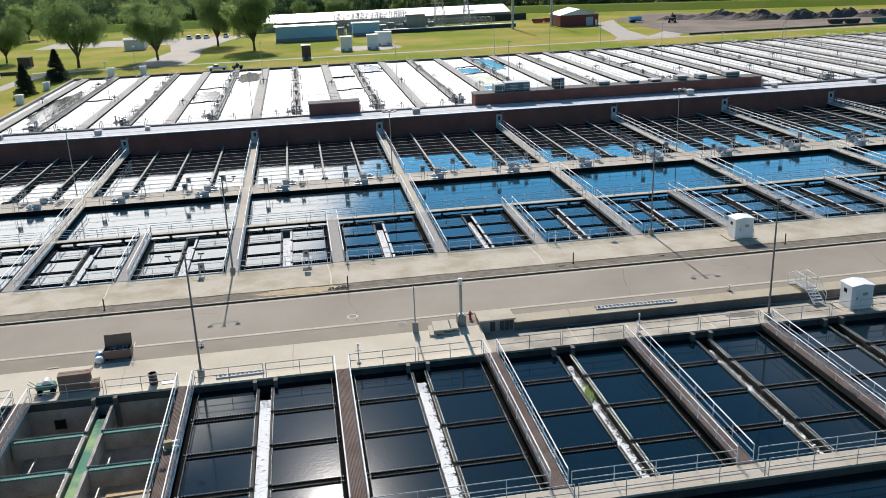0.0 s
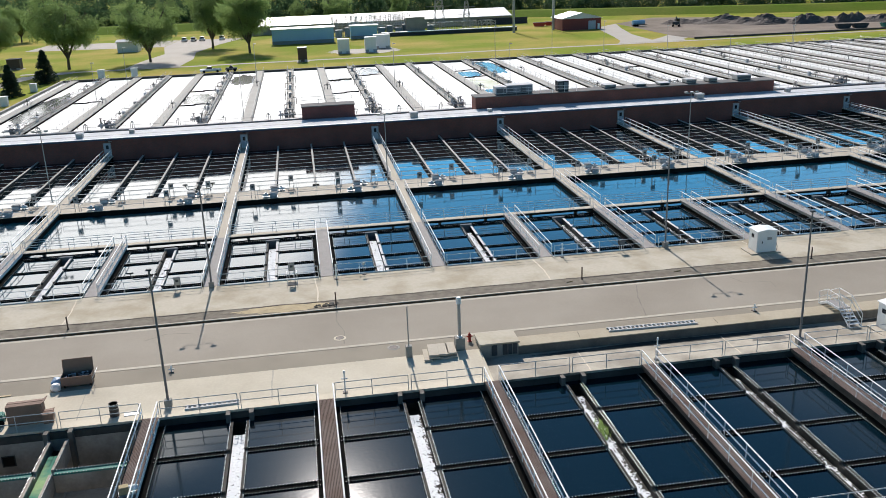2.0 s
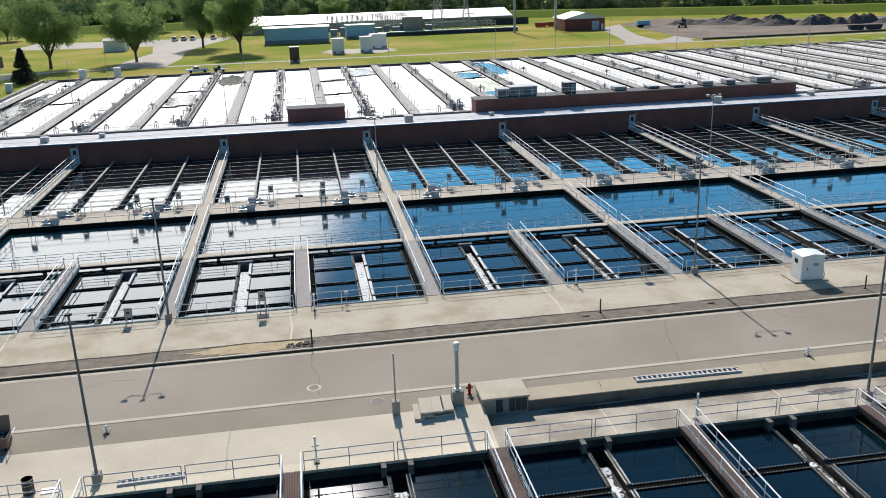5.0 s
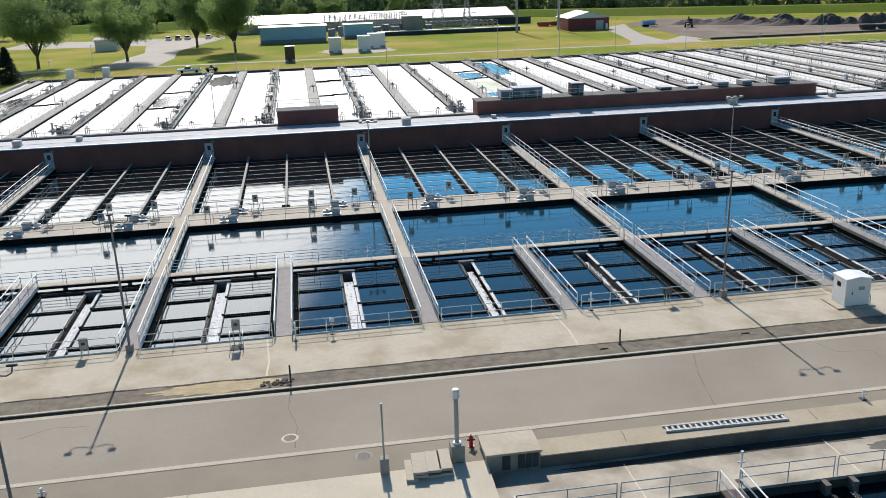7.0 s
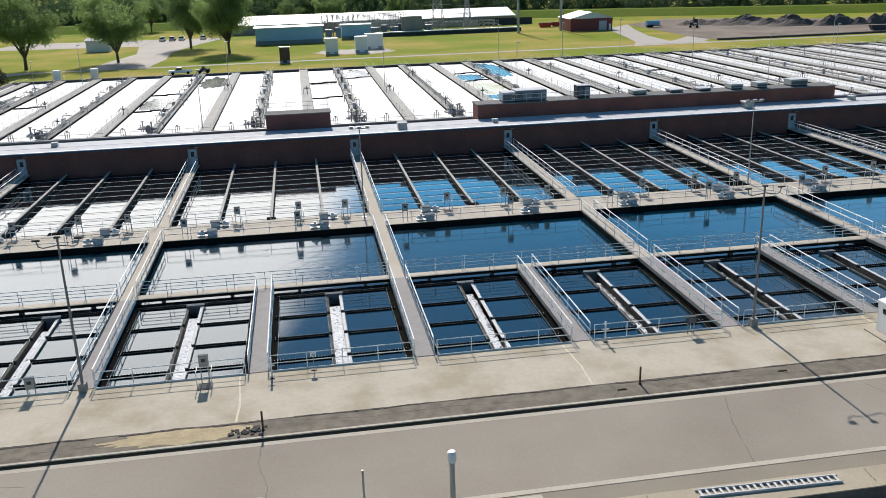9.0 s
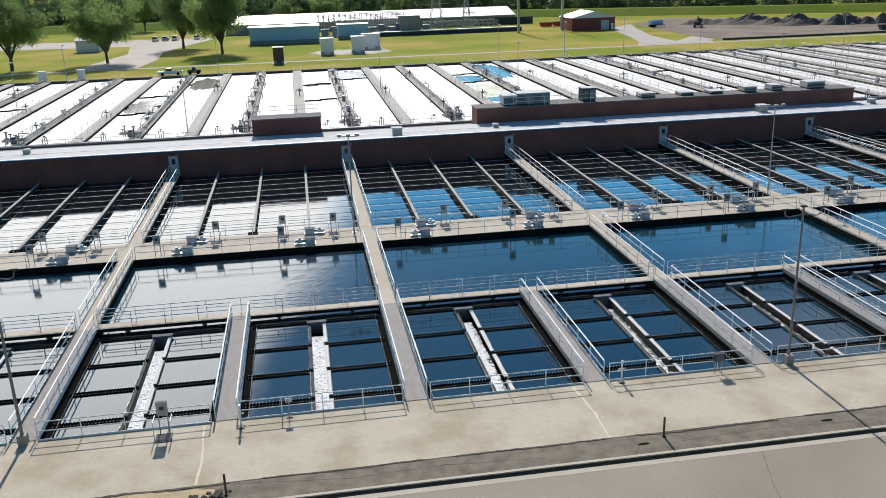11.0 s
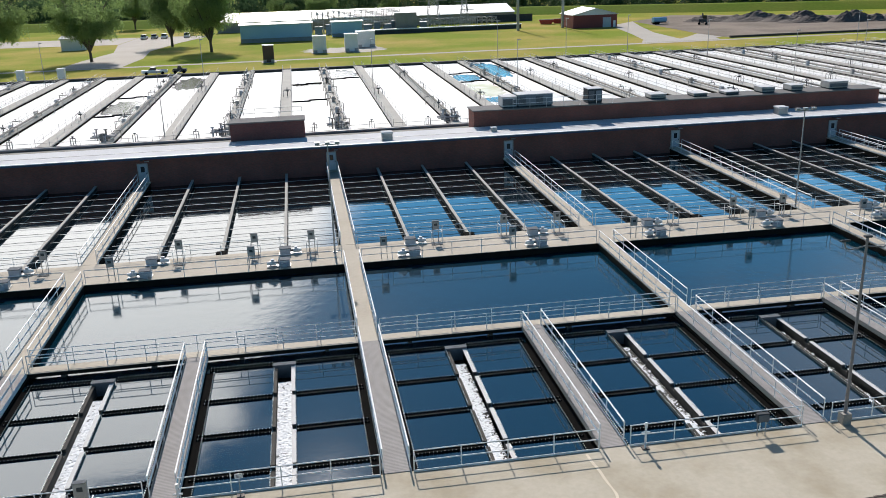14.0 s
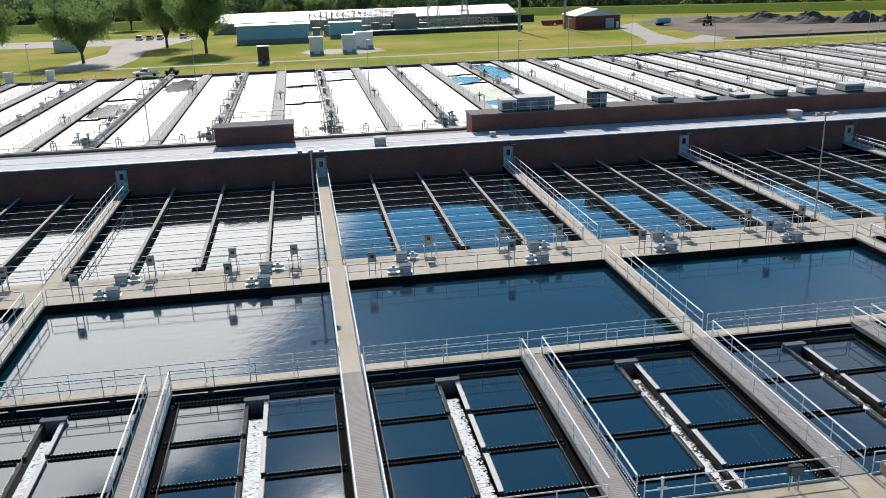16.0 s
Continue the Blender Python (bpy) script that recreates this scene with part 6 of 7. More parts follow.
def catwalk_drive(x, y, z):
    ob = thing("scraper_drive", "small beige motor drive standing on the catwalk", "motor", x, y, z, 12)
    part("base_plate", boxes((-0.45, 0.45, -0.3, 0.3, 0, 0.06)), DULL, ob)
    bm = boxes((-0.4, 0.1, -0.22, 0.22, 0.06, 0.5))
    soften(bm, 0.04, 1)
    part("gearbox", bm, SANDY, ob, "beige gearbox")
    bm = bmesh.new()
    lathe(bm, [(0.1, 0.1), (0.12, 0.17), (0.5, 0.17), (0.52, 0.13), (0.6, 0.12)], "x", 12, (0, 0, 0.3))
    part("motor", bm, WHITE, ob, "beige motor")


catwalk_drive(CAT0 - 2 * CAT, -91.8, Z_NEAR + 0.05)


# ---- on the gallery roof ----
def roof_vent(x, y, z, s, label):
    ob = thing("roof_vent", label, "vent", x, y, z, 0, "roof vents")
    bm = boxes((-s, s, -s, s, 0, s * 1.25))
    part("housing", bm, DULL, ob)
    bm = boxes((-s * 1.15, s * 1.15, -s * 1.15, s * 1.15, s * 1.25, s * 1.55))
    soften(bm, 0.05, 1)
    part("hood", bm, ROOF, ob, "pale hood")


for x, y, s in ((-59.3, 3.6, 0.6), (-44.1, 2.0, 0.6), (-36.8, 3.4, 0.45), (6.4, 1.7, 0.72), (18.9, 2.6, 0.4), (54.6, 2.6, 0.75), (71.4, 4.0, 0.5), (89.6, 2.6, 0.6)):
    roof_vent(x, y, Z_ROOF + 0.02, s * 0.8, "square grey vent on the pale roof")


def rooftop_unit(x0, x1, y0, y1, h, mat, label, bays=1):
    z = 4.74
    ob = thing("rooftop_unit", label, "air handler", (x0 + x1) / 2, (y0 + y1) / 2, z, 0, "rooftop units")
    w, d = (x1 - x0) / 2, (y1 - y0) / 2
    part("curb", boxes((-w * 0.94, w * 0.94, -d * 0.94, d * 0.94, 0, 0.14)), DARKGREY, ob)
    bm = boxes((-w, w, -d, d, 0.14, h))
    soften(bm, 0.03, 1)
    casing = part("casing", bm, mat, ob)
    for i in range(bays):
        a = -w + 2 * w * i / bays
        b = -w + 2 * w * (i + 1) / bays
        part("access_panel", boxes((a + 0.1, b - 0.1, -d - 0.025, -d, 0.3, h - 0.2)), UNIT if i % 2 else LID, casing)
    part("top", boxes((-w - 0.05, w + 0.05, -d - 0.05, d + 0.05, h, h + 0.07)), ROOF, ob, "pale top")


rooftop_unit(20.8, 22.6, 6.4, 8.5, 1.25, ROOF, "pale end section of a long air handler")
rooftop_unit(22.7, 27.0, 6.3, 8.7, 1.45, UNIT, "long blue-grey air handler on the roof", 4)
rooftop_unit(31.4, 33.2, 6.3, 8.1, 1.7, DARKGREY, "dark louvred cooling unit on the roof", 2)
for a, b, h in ((39.6, 41.6, 0.55), (45.2, 47.0, 0.38), (49.4, 51.2, 0.35), (54.2, 56.0, 0.68), (58.2, 59.8, 0.72), (63.4, 66.0, 0.9)):
    rooftop_unit(a, b, 6.7, 8.7, h, DULL, "low grey hatch unit on the roof", 1)
railing((22.0, 5.85, 4.74), (34.4, 5.85, 4.74), "thin steel guard railing before the rooftop units", gap=2.0, toe=False)
solid("infill_slab", boxes((X0, X1, 5.55, AY0, -0.4, 0.0)), GREY, "grey concrete slab behind the gallery", "pavement")


# ---- piping on the aeration lanes ----
def air_header(x, y0, y1, seed, busy):
    ob = thing("air_header", "grey air pipe with valve drops along a lane walkway", "pipework", x, 0, 0, 0, "air headers")
    rnd = random.Random(seed)
    bm = bmesh.new()
    tube(bm, (0.25, y0, 0.45), (0.25, y1, 0.45), 0.16, sides=8)
    part("header_pipe", bm, GREY, ob)
    n = 11 if busy else 5
    for i in range(n):
        y = y0 + 4 + (y1 - y0 - 8) * i / (n - 1) + rnd.uniform(-1.5, 1.5)
        s = rnd.choice((-1, 1))
        bm = bmesh.new()
        bent(bm, [(0.25, y, 0.45), (0.25, y, 0.8), (s * 1.15, y, 0.8), (s * 1.15, y, -0.5)], 0.065)
        tube(bm, (s * 0.6, y, 0.8), (s * 0.6, y, 1.15), 0.045, sides=6)
        tube(bm, (s * 0.6 - 0.15, y, 1.15), (s * 0.6 + 0.15, y, 1.15), 0.05, sides=6)
        part("drop_pipe", bm, BEAM if i % 3 else GREY, ob)
        if busy and i % 2:
            bm = boxes((-0.35, 0.2, y + 1.0, y + 1.5, 0.02, 0.95))
            part("valve_box", bm, BLUEGREY if i % 4 == 1 else DULL, ob)


def hoop(x, y, z):
    ob = thing("hoop_rail", "small steel hoop guard at a lane gate", "guard", x, y, z, 0, "hoop guards")
    for dy in (0, 0.9):
        bm = bmesh.new()
        bent(bm, [(-0.7, dy, 0), (-0.7, dy, 0.8), (-0.45, dy, 1.1), (0.45, dy, 1.1), (0.7, dy, 0.8), (0.7, dy, 0)], 0.04)
        part("hoop", bm, DULL, ob)
    bm = bmesh.new()
    tube(bm, (0, 0.45, 0), (0, 0.45, 1.5), 0.07, sides=8)
    tube(bm, (-0.28, 0.45, 0.95), (0.28, 0.45, 0.95), 0.1, sides=8)
    part("gate_stem", bm, DARKGREY, ob)


for k in range(-9, 30):
    x = LANE0 + k * LANE
    if not AX0 + 2 < x < AX1 - 2:
        continue
    if k % 2 == 0:
        air_header(x, 26.5, AY1 - 3, 100 + k, k in (-8, -6, -4, -2, 0, 4, 8, 12))
    for y in ((40 + (k * 11) % 30,) if k % 2 else (33, 76)):
        hoop(x + (0.2 if k % 2 else -0.2), y + (k * 7) % 9, 0.02)

for k in range(-9, 29):
    x = LANE0 + (k + 0.5) * LANE
    if not AX0 + 3 < x < AX1 - 5:
        continue
    ob = thing("sluice_gate", "small dark sluice gate stand at the lane end", "gate", x, 24.7, 0, 0, "sluice gates")
    part("frame", boxes((-0.35, -0.27, -0.1, 0.1, 0, 1.0), (0.27, 0.35, -0.1, 0.1, 0, 1.0), (-0.35, 0.35, -0.1, 0.1, 0.95, 1.05)), DULL, ob)
    bm = bmesh.new()
    tube(bm, (0, 0, 0), (0, 0, 1.25), 0.05, sides=6)
    tube(bm, (-0.16, 0, 1.2), (0.16, 0, 1.2), 0.08, sides=6)
    part("stem", bm, LID, ob)
def manifold(x, y, seed):
    ob = thing("valve_manifold", "tangle of grey valves and short pipes at a lane end", "pipework", x, y, 0, 0, "valve manifolds")
    rnd = random.Random(seed)
    for i in range(9):
        xx, yy, h = rnd.uniform(-1.3, 1.3), rnd.uniform(-0.9, 0.9), rnd.uniform(0.7, 1.7)
        bm = bmesh.new()
        tube(bm, (xx, yy, 0), (xx, yy, h), rnd.uniform(0.06, 0.13), sides=7)
        tube(bm, (xx - 0.25, yy, h), (xx + 0.25, yy, h), 0.07, sides=6)
        part("riser", bm, (DULL, GREY, BLUEGREY)[i % 3], ob)
    for yy in (-0.5, 0.5):
        bm = bmesh.new()
        tube(bm, (-1.6, yy, 0.55), (1.6, yy, 0.6), 0.14, sides=8)
        part("branch_pipe", bm, DULL, ob)
    part("valve_box", boxes((-0.5, 0.15, -0.35, 0.3, 0.0, 0.95)), LID, ob)


for i, k in enumerate((-8, -6, -4, -2, 0, 2, 4, 6, 8, 10, 12)):
    manifold(LANE0 + k * LANE - 0.6, 26.3 + (i % 3) * 0.5, 500 + i)
railing((AX0 + 1, AY0 + 0.5, 0), (X1, AY0 + 0.5, 0), "thin steel railing at the lane ends", gap=3.0, mat=DULL, toe=False)
bm = bmesh.new()
tube(bm, (AX0 + 2, AY0 + 1.2, 0.2), (AX1 - 4, AY0 + 1.2, 0.2), 0.2, sides=8)
solid("air_main", bm, DULL, "grey air main pipe along the lane ends", "pipe", "")

CLEAR = water_material("clear_lane_water", (0.045, 0.05, 0.05), 0.03, 1.0, 0.2)
SCUM = material("green_scum", (0.22, 0.25, 0.10), 0.5, spots=(0.45, 0.46, 0.36), scale=0.3, fine=3, amount=0.45)


def lane(k):
    return LANE0 + k * LANE + 1.0, LANE0 + (k + 1) * LANE - 1.0


for k, y0, y1, mat, label in ((-1, 76.1, 83.2, CLEAR, "grey clear patch of water in a lane"), (0, 86.8, 101.9, CLEAR, "dark clear patch of water in a lane"), (3, 72.5, 83.2, CLEAR, "clear patch of water in a lane"), (3, 51.2, 69, SCUM, "green scum floating in a lane"), (3, 44.1, 50.3, CLEAR, "clear patch of water in a lane"), (4, 76.1, 102.7, CLEAR, "blue clear water in a lane"), (-4, 81.4, 101, CLEAR, "grey clear patch of water in a lane"), (-5, 53, 69, CLEAR, "grey clear patch of water in a lane"), (-9, 37, 81.4, CLEAR, "grey clear water in a lane")):
    a, b = lane(k)
    rough_patch("lane_water", (a + b) / 2, (y0 + y1) / 2, (b - a) / 2 * 1.2, (y1 - y0) / 2 * 1.2, -0.418, mat, label, 200 + k * 3 + int(y0), 0.006)
for k, y in ((-1, 56.6), (-1, 79.7), (3, 70.8), (3, 84.1), (-5, 51.2), (-5, 72.5), (-8, 63.7), (0, 85.9), (8, 72.5)):
    a, b = lane(k)
    mid = (a + b) / 2
    bm = boxes((a, mid, y - 0.22, y + 0.22, -0.6, -0.24), (mid, b, y + 0.9, y + 1.3, -0.6, -0.24), (mid - 0.2, mid + 0.2, y, y + 1.1, -0.6, -0.24))
    tagged(new("baffle", mesh_of(bm, "baffle", BLACK)), "dark stepped baffle across a lane", "baffle", "lane baffles")

# ---- white cabinets round the lanes ----
for x, y, s in ((-62.1, 108.5, 1.0), (-53.8, 108.9, 1.0), (-73.2, 86.4, 0.9), (-73.2, 63.9, 0.95), (-73.5, 36.9, 1.0)):
    ob = thing("lawn_cabinet", "pale upright cabinet on the grass", "cabinet", x, y, -0.06, 0, "lawn cabinets")
    bm = boxes((-0.8 * s, 0.8 * s, -0.6 * s, 0.6 * s, 0, 2.1 * s))
    soften(bm, 0.04, 1)
    part("body", bm, WHITE, ob)
    part("roof", boxes((-0.88 * s, 0.88 * s, -0.68 * s, 0.68 * s, 2.1 * s, 2.2 * s)), WHITE, ob)


# ---- buildings beyond the lawn ----
def shed_building(name, x0, x1, y0, y1, h, ridge, wall, roof, label, band=None, doors=()):
    ob = thing(name, label, "building", (x0 + x1) / 2, (y0 + y1) / 2, -0.06)
    w, d = (x1 - x0) / 2, (y1 - y0) / 2
    part("wall", boxes((-w, w, -d, -d + 0.25, 0, h), (-w, w, d - 0.25, d, 0, h), (-w, -w + 0.25, -d + 0.25, d - 0.25, 0, h), (w - 0.25, w, -d + 0.25, d - 0.25, 0, h)), wall, ob)
    bm = bmesh.new()
    if ridge >= 0:
        prism(bm, [(-d - 0.4, h), (0, h + ridge), (d + 0.4, h), (d + 0.4, h + 0.2), (0, h + ridge + 0.2), (-d - 0.4, h + 0.2)], "x", -w - 0.4, w + 0.4)
    else:
        prism(bm, [(-w - 0.4, h), (0, h - ridge), (w + 0.4, h), (w + 0.4, h + 0.15), (0, h - ridge + 0.15), (-w - 0.4, h + 0.15)], "y", -d - 0.4, d + 0.4)
        gm = bmesh.new()
        prism(gm, [(-w, h), (w, h), (0, h - ridge)], "y", -d, -d + 0.2)
        part("gable", gm, roof, ob)
    part("roof", bm, roof, ob)
    if band:
        # shade low on the front wall, painted as a darker strip
        part("base_band", boxes((-w - 0.05, w + 0.05, -d - 0.06, -d, 0, h * 0.24)), band, ob, "darker base band")
    for a, b, t, m in doors:
        part("door", boxes((a, b, -d - 0.08, -d, 0, t)), m, ob)
    return ob


shed_building("blue_building", -19.2, 2.5, 185.4, 193.4, 5.2, 0.35, BLUE, SHEETROOF, "long low blue-clad building on the lawn", UNIT)
shed_building("blue_annex", 9.2, 18.9, 195.3, 200.3, 4.6, 0.2, BLUE, SHEETROOF, "small blue-clad building by the substation", UNIT)
shed_building("white_roofed_building", -30.1, 79.5, 235.8, 263.8, 3.4, 2.6, GREY, SHEETROOF, "long building with a white sheet roof", None, ((40, 62, 2.6, DARKGREY),))
shed_building("red_barn", 87.3, 102.3, 187.2, 201.2, 4.1, -2.0, RED, SHEETROOF, "red metal barn with a pale gable roof", None, ((2.6, 5.4, 3.2, BLUEGREY), (6.2, 7.0, 2.1, WHITE)))
shed_building("grey_store", -145.5, -128, 162, 178, 3.6, 0.6, GREY, ROOF, "low grey store building at the lawn edge")
shed_building("grey_block", -176.5, -158.1, 235.8, 258.8, 6.0, 0.3, GREY, DULL, "grey flat-roofed building far off")
shed_building("grey_garage", -71.8, -65, 185.4, 192.4, 3.4, 0.6, SHEETROOF, ROOF, "small grey garage beside the drive")


def block(name, x, y, w, d, h, mat, top, label, group=""):
    ob = thing(name, label, "kiosk", x, y, -0.06, 0, group)
    part("pad", boxes((-w - 0.5, w + 0.5, -d - 0.5, d + 0.5, 0, 0.08)), PAVED, ob, "concrete pad")
    bm = boxes((-w, w, -d, d, 0.08, h))
    soften(bm, 0.05, 1)
    part("body", bm, mat, ob)
    part("roof", boxes((-w - 0.08, w + 0.08, -d - 0.08, d + 0.08, h, h + 0.15)), top, ob)
    part("door", boxes((-w * 0.4, w * 0.4, -d - 0.03, -d, 0.12, min(2.1, h * 0.8))), mat, ob)
    part("base_band", boxes((-w - 0.02, w + 0.02, -d - 0.02, -d - 0.004, 0.08, h * 0.18)), DULL, ob)


block("transformer_kiosk", 3.4, 142.7, 1.75, 1.5, 4.3, WHITE, WHITE, "pale tall transformer kiosk on the lawn", "kiosks")
block("transformer_kiosk", 11.9, 144, 1.75, 1.5, 4.4, WHITE, WHITE, "pale tall transformer kiosk on the lawn", "kiosks")
block("transformer_kiosk", 16.5, 154.8, 2.6, 1.6, 4.2, WHITE, WHITE, "wide pale transformer kiosk behind the others", "kiosks")
block("brown_kiosk", -9.5, 123.8, 1.3, 1.1, 4.0, BROWN, SHEETROOF, "tall narrow dark brown kiosk on the lawn")
block("brown_kiosk", -93.6, 144.5, 1.8, 1.6, 3.0, BROWN, DARKGREY, "dark brown kiosk under the trees")
rough_patch("gravel_pad", 10.2, 147.6, 13, 10, -0.045, PAVED, "pale gravel round the kiosks", 90, 0.01)


def lattice(name, x, y, w, d, h, r, label, mat=None, beams=4):
    """A steel gantry: posts, beams and bracing as parts."""
    ob = thing(name, label, "gantry", x, y, -0.06)
    mat = mat or DULL
    nx = max(2, round(w / 1.9))
    for i in range(nx + 1):
        for yy in (-d / 2, d / 2):
            bm = bmesh.new()
            xx = -w / 2 + w * i / nx
            tube(bm, (xx, yy, 0), (xx, yy, h), r, sides=5)
            part("post", bm, mat, ob)
    for j in range(1, beams + 1):
        z = h * (0.35 + 0.65 * j / beams)
        for yy in (-d / 2, d / 2):
            bm = bmesh.new()
            tube(bm, (-w / 2, yy, z), (w / 2, yy, z), r * 0.9, sides=5)
            part("beam", bm, mat, ob)
    bm = bmesh.new()
    for i in range(nx):
        xa, xb = -w / 2 + w * i / nx, -w / 2 + w * (i + 1) / nx
        tube(bm, (xa, -d / 2, h * 0.5), (xb, -d / 2, h), r * 0.6, sides=4)
        tube(bm, (xb, -d / 2, h * 0.5), (xa, -d / 2, h), r * 0.6, sides=4)
        tube(bm, (xa, -d / 2, h), (xa, d / 2, h), r * 0.7, sides=4)
    part("bracing", bm, mat, ob)
    return ob


lattice("substation_gantry", 18.4, 216, 30, 7, 7.2, 0.13, "grey steel substation gantry with many beams", DULL, beams=6)
lattice("substation_gantry", 20.4, 211, 22, 5, 5.2, 0.12, "grey steel substation gantry in front of the taller one", ALLOY, beams=4)
lattice("substation_gantry", 53.4, 210.6, 26, 6, 3.6, 0.12, "low steel switchgear rack in the substation", beams=2)
for x, y, w, h in ((5.2, 207, 1.2, 2.6), (8.6, 208, 0.9, 3.2), (21.5, 205.5, 1.3, 2.8), (24.8, 207, 1.0, 3.4), (28.2, 205.8, 1.3, 2.7), (30.8, 207.5, 0.9, 3.6), (40.5, 206.5, 1.1, 2.9)):
    block("transformer", x, y, w, 1.0, h, UNIT, DULL, "grey oil-filled transformer under the gantry", "substation transformers")
block("switch_house", 34.4, 206.1, 3.6, 2.5, 6.2, GREY, DULL, "grey switch house in the substation")


def pylon(x, y, h, w, label):
    ob = thing("lattice_tower", label, "tower", x, y, -0.06)
    legs = []
    for sx, sy in ((-1, -1), (1, -1), (1, 1), (-1, 1)):
        bm = bmesh.new()
        tube(bm, (sx * w, sy * w, 0), (sx * w * 0.35, sy * w * 0.35, h), 0.13, 0.09, 5)
        part("leg", bm, DULL, ob)
        legs.append((sx, sy))
    bm = bmesh.new()
    for i in range(7):
        for (ax, ay), (bx, by) in zip(legs, legs[1:] + legs[:1]):
            f, g = i / 7, (i + 1) / 7
            wa, wb = w * (1 - 0.65 * f), w * (1 - 0.65 * g)
            tube(bm, (ax * wa, ay * wa, h * f), (bx * wb, by * wb, h * g), 0.06, sides=4)
            tube(bm, (bx * wa, by * wa, h * f), (ax * wb, ay * wb, h * g), 0.06, sides=4)
            tube(bm, (ax * wb, ay * wb, h * g), (bx * wb, by * wb, h * g), 0.05, sides=4)
    part("bracing", bm, DULL, ob)
    for z in (h * 0.55, h * 0.8):
        bm = bmesh.new()
        tube(bm, (-w * 2.2, 0, z), (w * 2.2, 0, z), 0.1, sides=5)
        part("cross_arm", bm, DULL, ob)


pylon(45.6, 216, 17, 2.3, "grey lattice tower beside the substation")
pylon(56.3, 214.2, 11, 1.6, "small grey lattice tower in the substation")
solid("substation_wall", boxes((20.9, 72.8, 198.9, 199.3, -0.1, 1.25)), DARKGREY, "dark low wall round the substation", "wall")
solid("substation_coping", boxes((20.9, 72.9, 198.6, 200.4, 1.25, 1.5)), WHITE, "pale coping on the substation wall", "trim")


def utility_pole(x, y, h, r):
    ob = thing("utility_pole", "tall grey steel utility pole with cross arms", "pole", x, y, -0.06, 0, "utility poles")
    bm = bmesh.new()
    tube(bm, (0, 0, 0), (0, 0, h), r, r * 0.6, 10)
    part("pole", bm, DULL, ob)
    for z in (h * 0.5, h * 0.68, h * 0.86):
        bm = bmesh.new()
        tube(bm, (-2.0, 0, z), (2.0, 0, z + 0.3), 0.1, sides=6)
        part("cross_arm", bm, DULL, ob)
        bm = bmesh.new()
        for s in (-1.9, 1.9):
            tube(bm, (s, 0, z - 0.9), (s, 0, z), 0.1, sides=6)
        part("insulator", bm, WHITE, ob)


utility_pole(69.4, 189.9, 26, 0.5)
utility_pole(85.4, 192.6, 27, 0.5)
for i, z in enumerate((13.0, 17.6, 22.3)):
    bm = bmesh.new()
    for a, b in (((47.5, 216, 12 + 1.2 * i), (69.4, 189.9, z)), ((69.4, 189.9, z), (85.4, 192.6, z + 0.5)), ((85.4, 192.6, z + 0.5), (223.1, 270, z + 3))):
        pts = [Vector(a).lerp(Vector(b), f / 6) - Vector((0, 0, 1.3 * math.sin(math.pi * f / 6))) for f in range(7)]
        bent(bm, pts, 0.035, 4)
    tagged(new("power_line", mesh_of(bm, "power_line", DARKGREY)), "thin dark power line between poles", "cable", "power lines")


# ---- vehicles ----
def vehicle(name, x, y, rz, mat, label, length=4.8, bed=False):
    ob = thing(name, label, "vehicle", x, y, -0.03, rz, "parked vehicles")
    h = length / 2
    bm = boxes((-h, h, -0.9, 0.9, 0.35, 1.0))
    soften(bm, 0.12, 2)
    body = part("body", bm, mat, ob)
    bm = bmesh.new()
    a, b = (-0.5, h * 0.45) if bed else (-h * 0.75, h * 0.45)
    prism(bm, [(a, 0.98), (b, 0.98), (b - 0.55, 1.55), (a + 0.2, 1.55)], "y", -0.78, 0.78)
    part("cabin", bm, GLASS, ob, "dark glazed cabin")
    part("cabin_roof", boxes((a + 0.2, b - 0.55, -0.78, 0.78, 1.55, 1.62)), mat, ob)
    if bed:
        part("load_bed", boxes((-h + 0.15, -0.6, -0.72, 0.72, 1.0, 1.03)), DARKGREY, ob)
    for sx in (-0.62, 0.62):
        for sy in (-0.82, 0.82):
            bm = bmesh.new()
            tube(bm, (sx * h, sy - 0.1, 0.34), (sx * h, sy + 0.1, 0.34), 0.34, sides=14)
            part("wheel", bm, BLACK, ob)
    for s in (-0.6, 0.6):
        part("headlight", boxes((h - 0.02, h + 0.02, s - 0.18, s + 0.18, 0.65, 0.82)), WHITE, body)


vehicle("pickup_truck", -34.1, 108.2, 185, WHITE, "pale pickup truck parked on the grass", 5.6, True)
vehicle("utility_cart", -28.7, 108.4, 0, DARKGREY, "dark small utility cart on the grass", 3.0, True)
for x, y, m in ((-53.4, 221.4, WHITE), (-50.1, 222.3, DULL), (-46.8, 222.3, WHITE), (-39.3, 222.3, WHITE)):
    vehicle("parked_car", x, y, 90, m, "pale car parked beyond the drive")
vehicle("work_truck", -95.6, 115.7, 10, WHITE, "white work truck on the drive", 6.0)
vehicle("dark_truck", -99.4, 114.8, 10, DARKGREY, "dark pickup on the drive", 5.0, True)


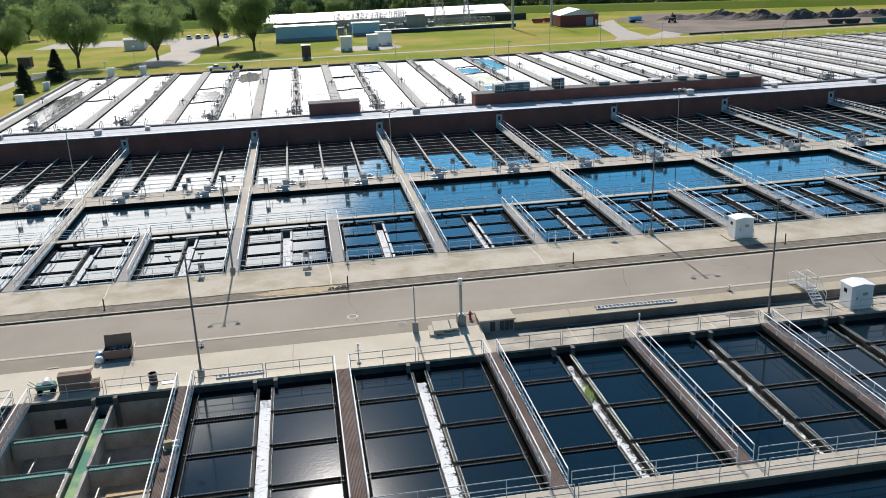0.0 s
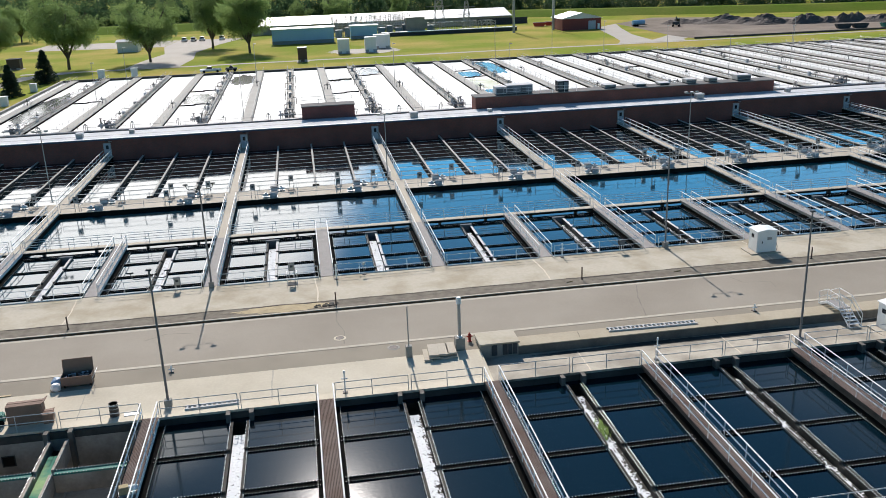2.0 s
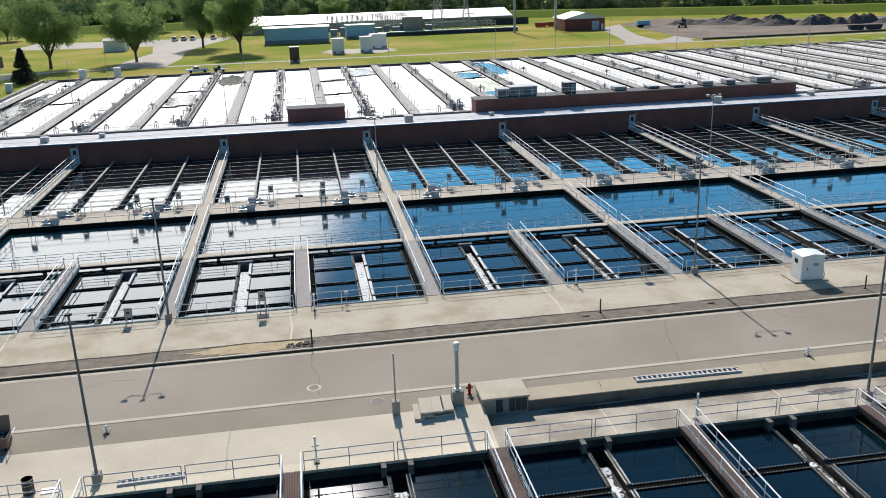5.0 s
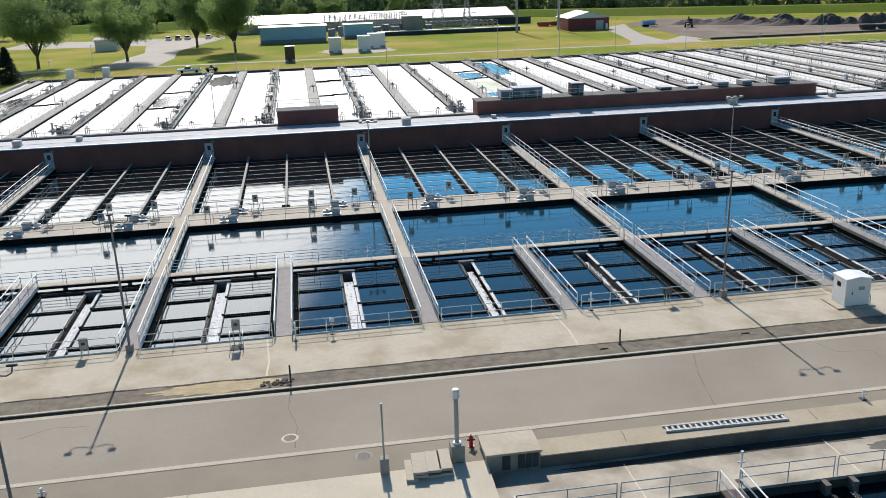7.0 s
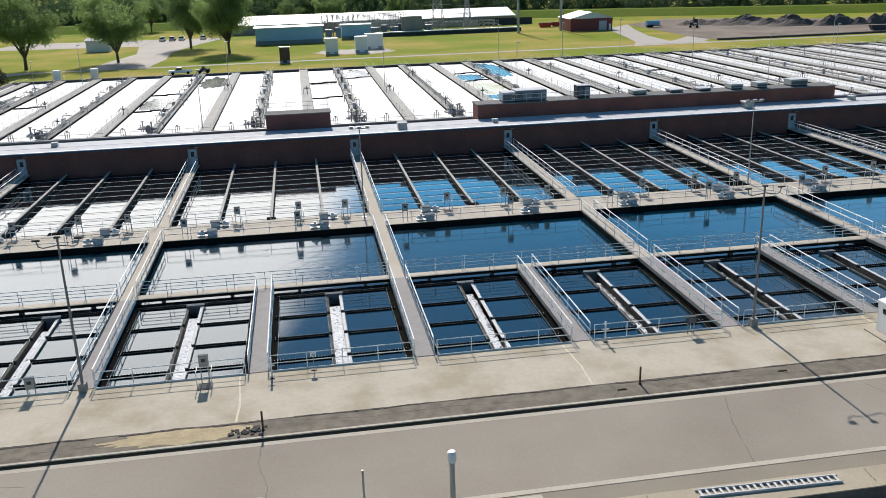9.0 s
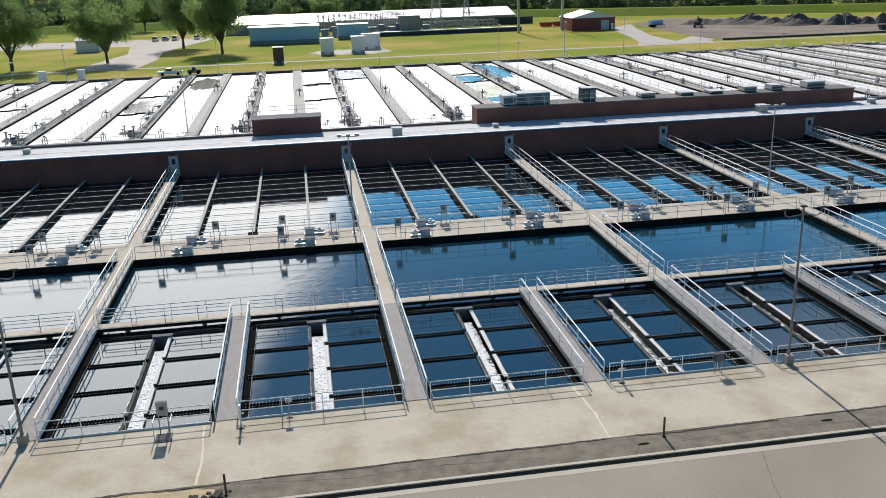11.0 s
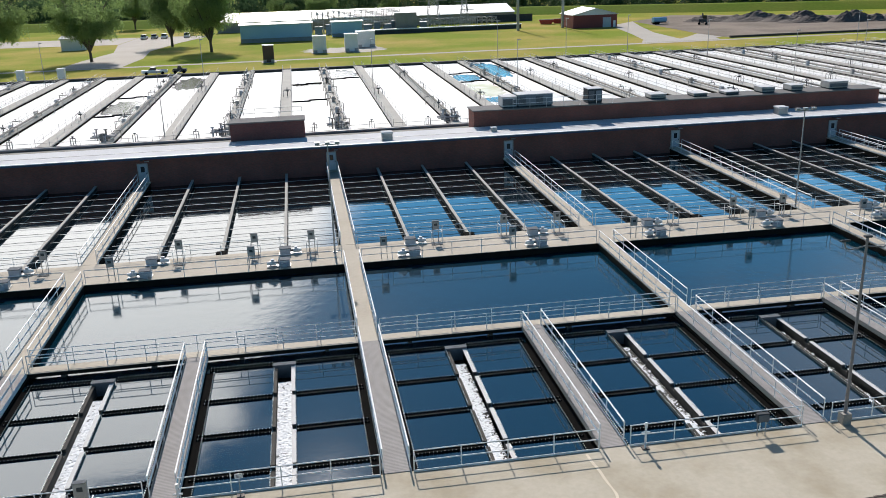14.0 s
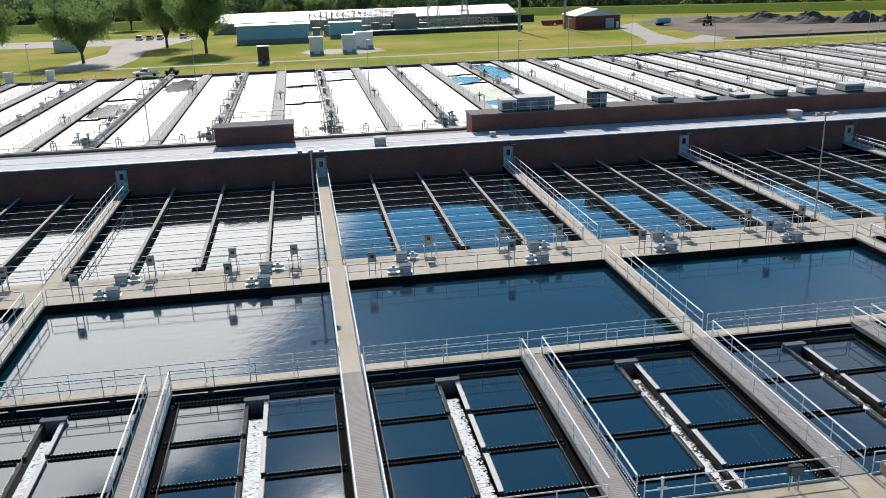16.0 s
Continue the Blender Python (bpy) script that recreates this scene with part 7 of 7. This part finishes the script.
def digger(x, y, rz, mat, label):
    ob = thing("digger", label, "digger", x, y, -0.03, rz, "machines")
    for s in (-1, 1):
        bm = boxes((-1.7, 1.7, s * 1.1 - 0.3, s * 1.1 + 0.3, 0, 0.8))
        soften(bm, 0.2, 2)
        part("track", bm, BLACK, ob)
    bm = boxes((-1.5, 1.3, -1.2, 1.2, 0.9, 1.9))
    soften(bm, 0.1, 1)
    part("body", bm, mat, ob)
    part("cab", boxes((0.1, 1.4, -1.15, -0.05, 1.9, 2.9)), GLASS, ob)
    bm = bmesh.new()
    bent(bm, [(1.0, 0.4, 1.6), (3.0, 0.4, 3.4), (5.2, 0.4, 2.6), (5.6, 0.4, 1.0)], 0.2)
    part("arm", bm, mat, ob)
    part("bucket", boxes((5.0, 5.9, 0.0, 0.9, 0.2, 1.0)), DARKGREY, ob)


digger(-103.3, 121, 170, YELLOW, "yellow tracked digger on the drive")
digger(129, 180, 60, DARKGREY, "dark loader in the earth yard")


def tanker(x, y, rz, mat, label):
    ob = thing("tank_trailer", label, "trailer", x, y, -0.03, rz, "machines")
    bm = bmesh.new()
    tube(bm, (-2.6, 0, 1.5), (2.2, 0, 1.5), 0.85, sides=14)
    part("tank", bm, mat, ob)
    part("chassis", boxes((-2.8, 3.2, -0.6, 0.6, 0.5, 0.7)), DARKGREY, ob)
    for xx in (-1.8, -0.8):
        for s in (-0.75, 0.75):
            bm = bmesh.new()
            tube(bm, (xx, s - 0.12, 0.42), (xx, s + 0.12, 0.42), 0.42, sides=12)
            part("wheel", bm, BLACK, ob)


tanker(118.3, 189.9, 5, BLUE, "blue tank trailer beside the yard")


def skip(x, y, rz, mat, label):
    ob = thing("skip", label, "skip", x, y, -0.03, rz, "skips")
    bm = bmesh.new()
    prism(bm, [(-2.6, 1.5), (-1.9, 0.15), (1.9, 0.15), (2.6, 1.5)], "y", -1.1, 1.1)
    part("body", bm, mat, ob)
    part("load", boxes((-2.3, 2.3, -0.95, 0.95, 1.5, 1.65)), COMPOST, ob)


for x, y, m in ((171.2, 140.8, DARKGREY), (176.5, 139.5, DARKGREY), (185.8, 137.7, TEAL), (85.4, 212.4, HYDRANT), (90.7, 214.2, HYDRANT), (93.6, 211.5, WHITE)):
    skip(x, y, -12, m, "open metal skip standing in the yard")


def heap(x, y, rx, ry, h, seed):
    """A tipped heap of earth with several humps and a ragged foot."""
    rnd = random.Random(seed)
    humps = [(rnd.uniform(-0.55, 0.55), rnd.uniform(-0.3, 0.3), rnd.uniform(0.45, 1.0), rnd.uniform(0.3, 0.5)) for _ in range(6)]
    bm = bmesh.new()
    n = 26
    g = []
    for i in range(n + 1):
        row = []
        for j in range(n + 1):
            u, v = 2 * i / n - 1, 2 * j / n - 1
            top = max(a * max(0.0, 1 - math.hypot(u - p, v - q) / (w * 1.6)) for p, q, a, w in humps)
            top = min(top, 0.62 + 0.25 * top)
            fade = max(0.0, 1 - max(abs(u), abs(v)) ** 4)
            row.append(bm.verts.new((u * rx * 1.3, v * ry * 1.15, h * 1.05 * top * fade * rnd.uniform(0.86, 1.1) - (0.12 if fade * top < 0.02 else 0))))
        g.append(row)
    for i in range(n):
        for j in range(n):
            bm.faces.new((g[i][j], g[i + 1][j], g[i + 1][j + 1], g[i][j + 1]))
    tagged(new("compost_heap", mesh_of(bm, "compost_heap", COMPOST, True)), "dark brown heap of compost in the yard", "heap", "compost heaps").location = (x, y, -0.03)


for i, (x, y, rx, ry, h) in enumerate(((142.6, 191.7, 9, 6, 2.8), (152.3, 187.2, 11, 7, 3.8), (161, 182.7, 10, 7, 3.6), (163, 171.9, 9, 5, 2.4), (176.5, 168.3, 9, 6, 3.8), (190.1, 165.6, 6, 5, 3.8), (199.8, 162, 7, 5, 2.8), (134.8, 194.4, 5, 4, 2.2))):
    heap(x, y, rx, ry, h, 300 + i)
solid("yard_kerb", boxes((114, 252.2, 131.6, 132.2, -0.1, 0.5)), COMPOST, "low dark earth edge of the yard", "kerb")
